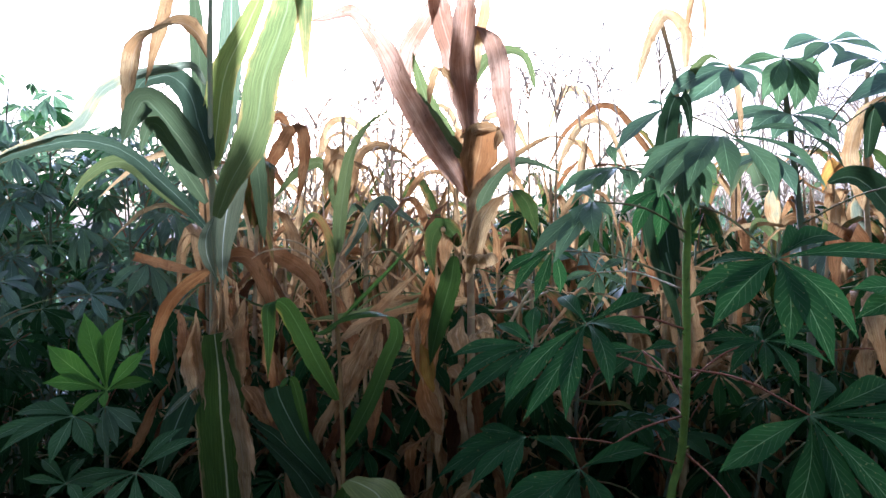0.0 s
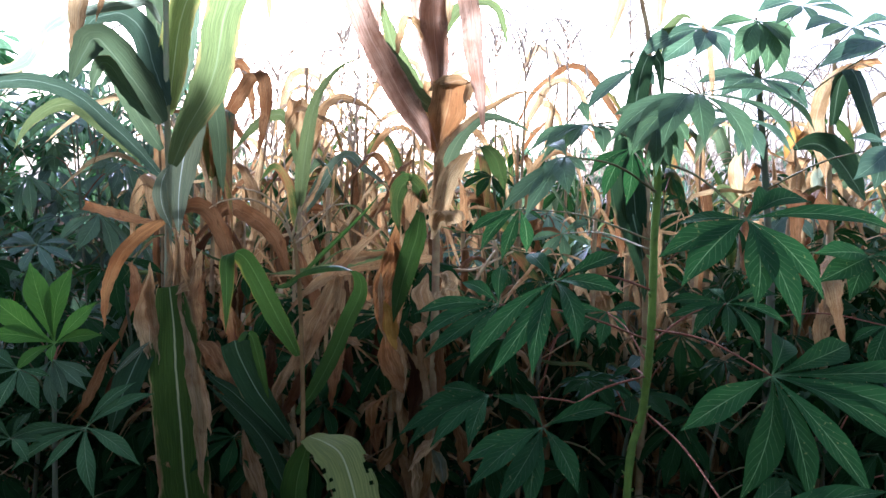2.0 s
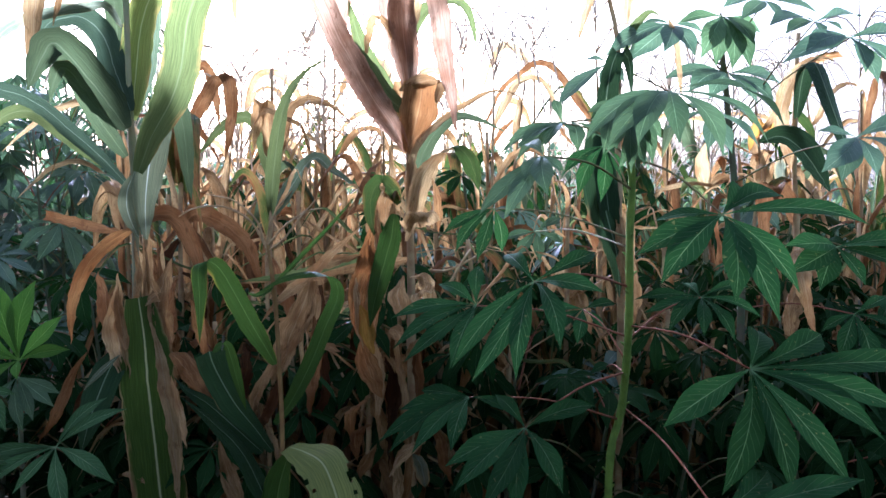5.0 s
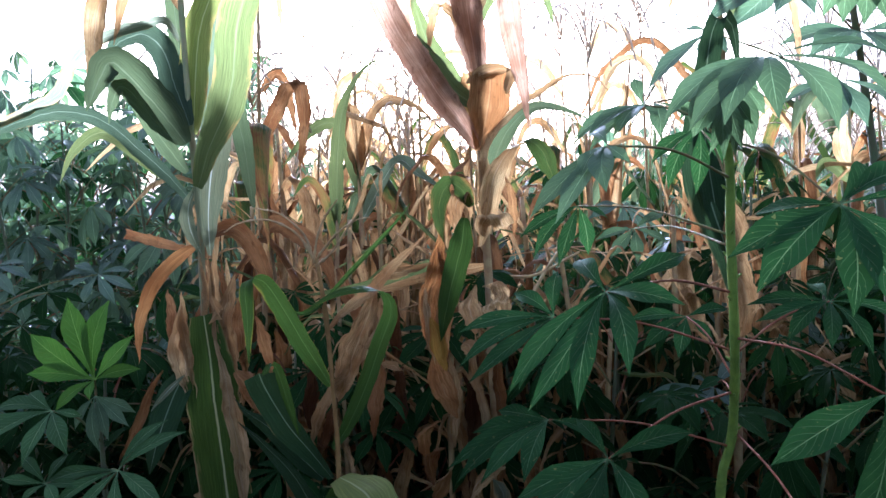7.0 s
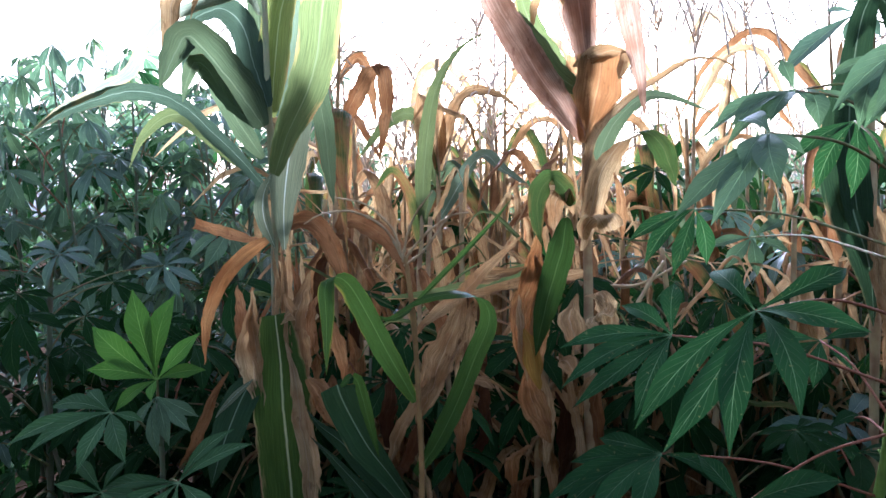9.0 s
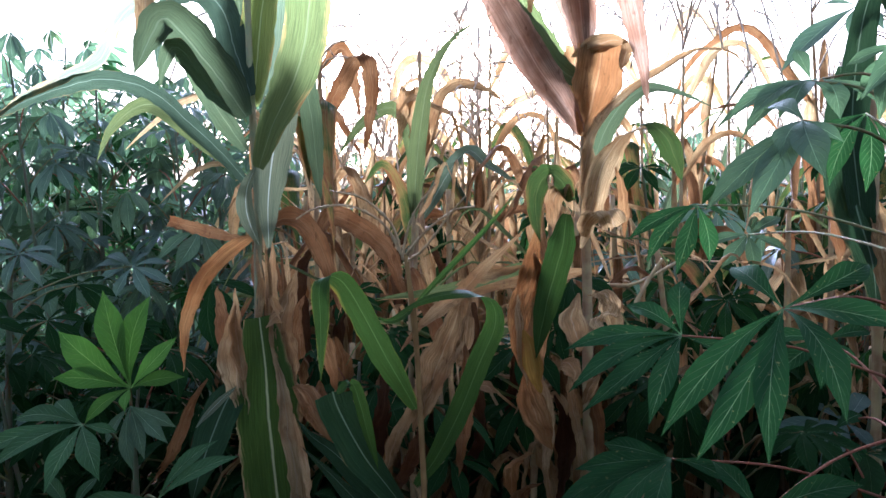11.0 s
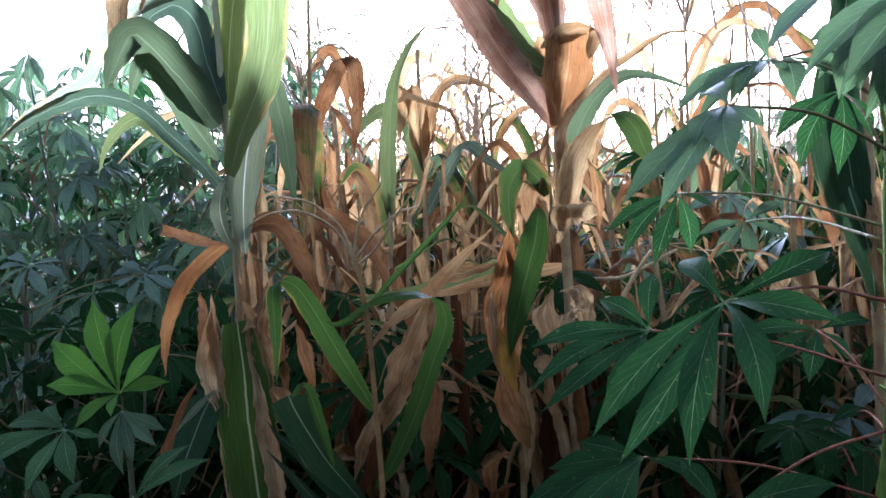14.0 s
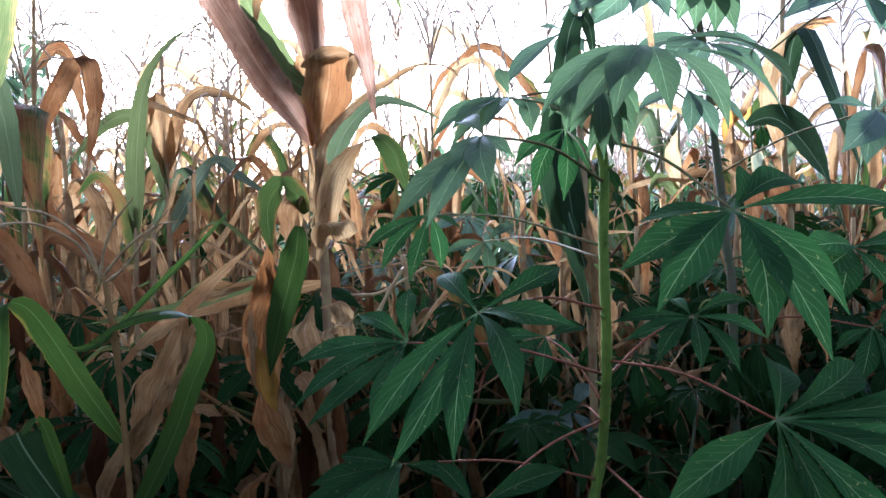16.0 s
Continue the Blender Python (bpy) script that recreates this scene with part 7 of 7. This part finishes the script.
# ---- the cassava ----
def palm_mesh(seed, size, material, droop):
    """A whole palmate blade, hub at the origin, its middle finger along +x."""
    r = random.Random(seed)
    pieces = []
    for a, l in ((0, 1.0), (38, 0.96), (-38, 0.96), (77, 0.82), (-77, 0.82), (118, 0.55), (-118, 0.55)):
        b, l = radians(a + r.uniform(-6, 6)), l * size * r.uniform(0.9, 1.08)
        dip = droop * r.uniform(0.7, 1.3)
        tip = Vector((math.cos(b) * l * math.cos(dip), math.sin(b) * l * math.cos(dip), -math.sin(dip) * l))
        pieces.append(lobe_geometry((0, 0, 0), tip, 0.235 * l + 0.006, (0, 0, 1), 0.1, 8, 4, seed + a))
    return mesh_from("leaf", *joined(pieces), material)


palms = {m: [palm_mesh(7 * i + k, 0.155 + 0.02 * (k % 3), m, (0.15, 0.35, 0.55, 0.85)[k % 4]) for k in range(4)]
         for i, m in enumerate((CASSAVA, CASSAVA_BLUE, CASSAVA_LIGHT, CASSAVA_SHADED))}
rods = {}
for m in (PETIOLE_RED, PETIOLE_GREEN):
    v, f = tube_geometry([(-0.2, 0, -0.05), (-0.1, 0, 0.0), (0, 0, 0)], 0.003, 0.002, 6, 5)
    rods[m] = mesh_from("petiole", v, f, None, m)


def field_cassava(seed, height, count, kinds, label, low=0.25, stalks=2):
    """A cassava bush: forked stem, spiral leaves on long petioles."""
    r = random.Random(seed)
    plant = thing("cassava_plant", label, "cassava", "cassava in the field")
    turn = r.uniform(0, 6)
    for b in range(stalks):
        a = turn + b * 2.4
        away = Vector((math.cos(a), math.sin(a), 0)) * (0.0 if stalks == 1 else r.uniform(0.1, 0.22))
        top = height * r.uniform(0.85, 1.0)
        spine = lambda s: away * s + Vector((0.02 * math.sin(5 * s + seed), 0.02 * math.cos(6 * s + b), s * top))
        stem(plant, "stem", [spine(0), spine(0.35), spine(0.7), spine(1.0)], 0.009, 0.003, STEM_DARK, count=22, sides=7, joints=2, swell=1.18)
        for k in range(count):
            s = low + (1 - low) * (k / (count - 1)) ** 0.7
            az = turn + k * 2.4 + r.uniform(-0.3, 0.3)
            tilt = 35 - 80 * (1 - s) + r.uniform(-12, 12)         # young petioles rise, old ones hang
            reach = r.uniform(0.7, 1.15) * (0.55 if s > 0.93 else 1.0)
            out_dir = Vector((math.cos(az) * math.cos(radians(tilt)), math.sin(az) * math.cos(radians(tilt)), math.sin(radians(tilt))))
            hub = spine(s) + out_dir * 0.2 * reach
            material = CASSAVA_SHADED if s < 0.42 and r.random() < 0.8 else r.choice(kinds)   # low leaves take the darker green: shade painted in by height
            size = r.uniform(0.72, 1.05) * (0.75 if s > 0.93 else 1.0)
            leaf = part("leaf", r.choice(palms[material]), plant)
            leaf.matrix_basis = pose(*hub, r.uniform(-18, 18), r.uniform(0, 38), math.degrees(az) + r.uniform(-15, 15)) @ Matrix.Scale(size, 4)
            rod = part("petiole", rods[r.choice((PETIOLE_RED, PETIOLE_GREEN, PETIOLE_GREEN))], leaf)
            rod.matrix_basis = leaf.matrix_basis.inverted() @ (Matrix.Translation(hub) @ out_dir.to_track_quat("X", "Z").to_matrix().to_4x4() @ Matrix.Scale(reach, 4))
    return plant


HEDGE = "leafy cassava bush with dull green palmate leaves"
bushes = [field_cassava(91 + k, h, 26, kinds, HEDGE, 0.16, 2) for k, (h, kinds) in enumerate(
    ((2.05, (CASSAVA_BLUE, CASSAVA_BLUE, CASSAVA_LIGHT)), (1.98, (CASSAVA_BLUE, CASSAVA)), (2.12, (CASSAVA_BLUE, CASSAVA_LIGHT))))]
low_bushes = [field_cassava(95 + k, 1.25 + 0.15 * k, 15, (CASSAVA, CASSAVA_SHADED, CASSAVA_BLUE), "low cassava plant with green palmate leaves among the maize", 0.2, 1) for k in range(2)]
dark_low = [field_cassava(103 + k, 1.1 + 0.15 * k, 20, (CASSAVA_SHADED,), "low cassava plant with leaves coloured for shade under the taller stems", 0.08, 2) for k in range(2)]
far_bushes, far_low, far_dark = ([merged(b) for b in kind] for kind in (bushes, low_bushes, dark_low))


def set_bush(source, x, y, scale=1.0):
    ob = copy_thing(source, Matrix.Translation((x, y, -0.03)) @ pose(0, 0, 0, 0, 0, rng.uniform(0, 360)))
    ob.scale = (scale,) * 3


for row in range(4):                                              # the stand beside the maize
    y = 2.55 + row * 0.42
    x = -0.40 * y - (0.1, -0.05, -0.2, -0.35)[min(row, 3)]
    while x > -0.85 * y - 1.4:
        set_bush(rng.choice(bushes if row == 0 else far_bushes), x + rng.uniform(-0.12, 0.12), y + rng.uniform(-0.15, 0.15), rng.uniform(0.96, 1.05) * (1 + 0.045 * row))
        x -= rng.uniform(0.32, 0.5) if row else rng.uniform(0.3, 0.4)
for row in range(3):                                              # low growth behind the stand
    y = 3.0 + row * 0.7
    x = -0.35 * y - 0.3
    while x > -0.95 * y - 1.0:
        set_bush(rng.choice(far_low), x + rng.uniform(-0.12, 0.12), y + rng.uniform(-0.2, 0.2), rng.uniform(0.95, 1.15))
        x -= rng.uniform(0.3, 0.45)
for row in range(8):                                              # between the maize rows
    y = 2.3 + row * 0.36
    x = -0.25 * y
    while x < 0.75 * y:
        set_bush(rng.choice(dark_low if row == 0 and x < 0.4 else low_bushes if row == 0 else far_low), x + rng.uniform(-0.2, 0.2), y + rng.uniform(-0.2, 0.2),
                 rng.uniform(0.9, 1.12) * (1.1 if x > 0.1 * y else 1.0))
        x += rng.uniform(0.24, 0.38)
for row in range(3):                                              # cassava rows behind the maize
    x = -1.6 - 0.2 * row
    while x < 4.6 + 0.6 * row:
        set_bush(rng.choice(far_bushes), x + rng.uniform(-0.15, 0.15), 4.5 + 0.6 * row + rng.uniform(-0.15, 0.15), rng.uniform(0.84, 0.98))
        x += rng.uniform(0.42, 0.62)
for k in range(15):                                               # undergrowth behind the large cassava, its shade put into the leaf green
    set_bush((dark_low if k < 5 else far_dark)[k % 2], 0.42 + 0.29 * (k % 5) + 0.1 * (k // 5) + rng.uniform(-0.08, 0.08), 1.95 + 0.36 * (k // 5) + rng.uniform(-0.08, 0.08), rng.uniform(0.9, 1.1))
for k in range(20):                                               # dark bushes added in place of the deep shade under the maize
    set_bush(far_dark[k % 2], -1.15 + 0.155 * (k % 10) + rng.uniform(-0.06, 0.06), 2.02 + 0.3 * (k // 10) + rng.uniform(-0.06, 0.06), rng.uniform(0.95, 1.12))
for ring, (away, plants) in enumerate(((1.35, 27), (1.85, 29), (2.5, 31))):   # unseen bushes and maize added behind the view to block sky light
    for k in range(plants):
        a = radians(165 + 210 * (k + 0.5 * (ring % 2)) / (plants - 0.5))
        x, y = 0.05 + (away + rng.uniform(-0.08, 0.12)) * math.cos(a) * 1.2, 0.1 + (away + rng.uniform(-0.08, 0.12)) * math.sin(a)
        if k % 3:
            set_bush(rng.choice(far_bushes), x, y, rng.uniform(1.0, 1.15))
        else:
            around.append((far_patterns[rng.choice((0, 1, 3, 5))], planted(x, y, rng.uniform(1.0, 1.15))))
crowd("surrounding_maize", "unseen dry maize added behind the view to block light", "maize field", around)
for ob, x in zip(bushes + far_bushes, (-3.4, -3.9, -4.6, -4.2, -5.0, -5.4)):
    ob.matrix_basis = Matrix.Translation((x, 6.2, -0.03))
for ob, x in zip(low_bushes + far_low + dark_low + far_dark, (3.6, 4.4, 4.9, 5.3, 4.0, 4.6, 5.7, 6.1)):
    ob.matrix_basis = Matrix.Translation((x, 6.2, -0.03))


# ---- litter ----
def litter():
    """Dead leaf strips and stalk bits on the soil."""
    r = random.Random(5)
    pieces = []
    for _ in range(420):
        x, y, a, l = r.uniform(-2.6, 2.6), r.uniform(0.9, 5.5), r.uniform(0, 6.28), r.uniform(0.12, 0.4)
        c, s = math.cos(a), math.sin(a)
        pts = [(x, y, 0.03), (x + c * l * 0.5, y + s * l * 0.5, r.uniform(0.03, 0.09)), (x + c * l, y + s * l, 0.04)]
        pieces.append(blade_geometry(pts, r.uniform(0.02, 0.05), side=(-s, c, 0), shape="both", curl=0.5, crumple=0.02, count=7, cross=2, seed=r.randrange(999)))
    # the litter shares the shade-darkened brown
    tagged(new("leaf_litter", mesh_from("leaf_litter", *joined(pieces), WEATHERED_SHADED)), "dead brown maize leaf strips on the soil", "leaf litter", kind="stuff")


litter()
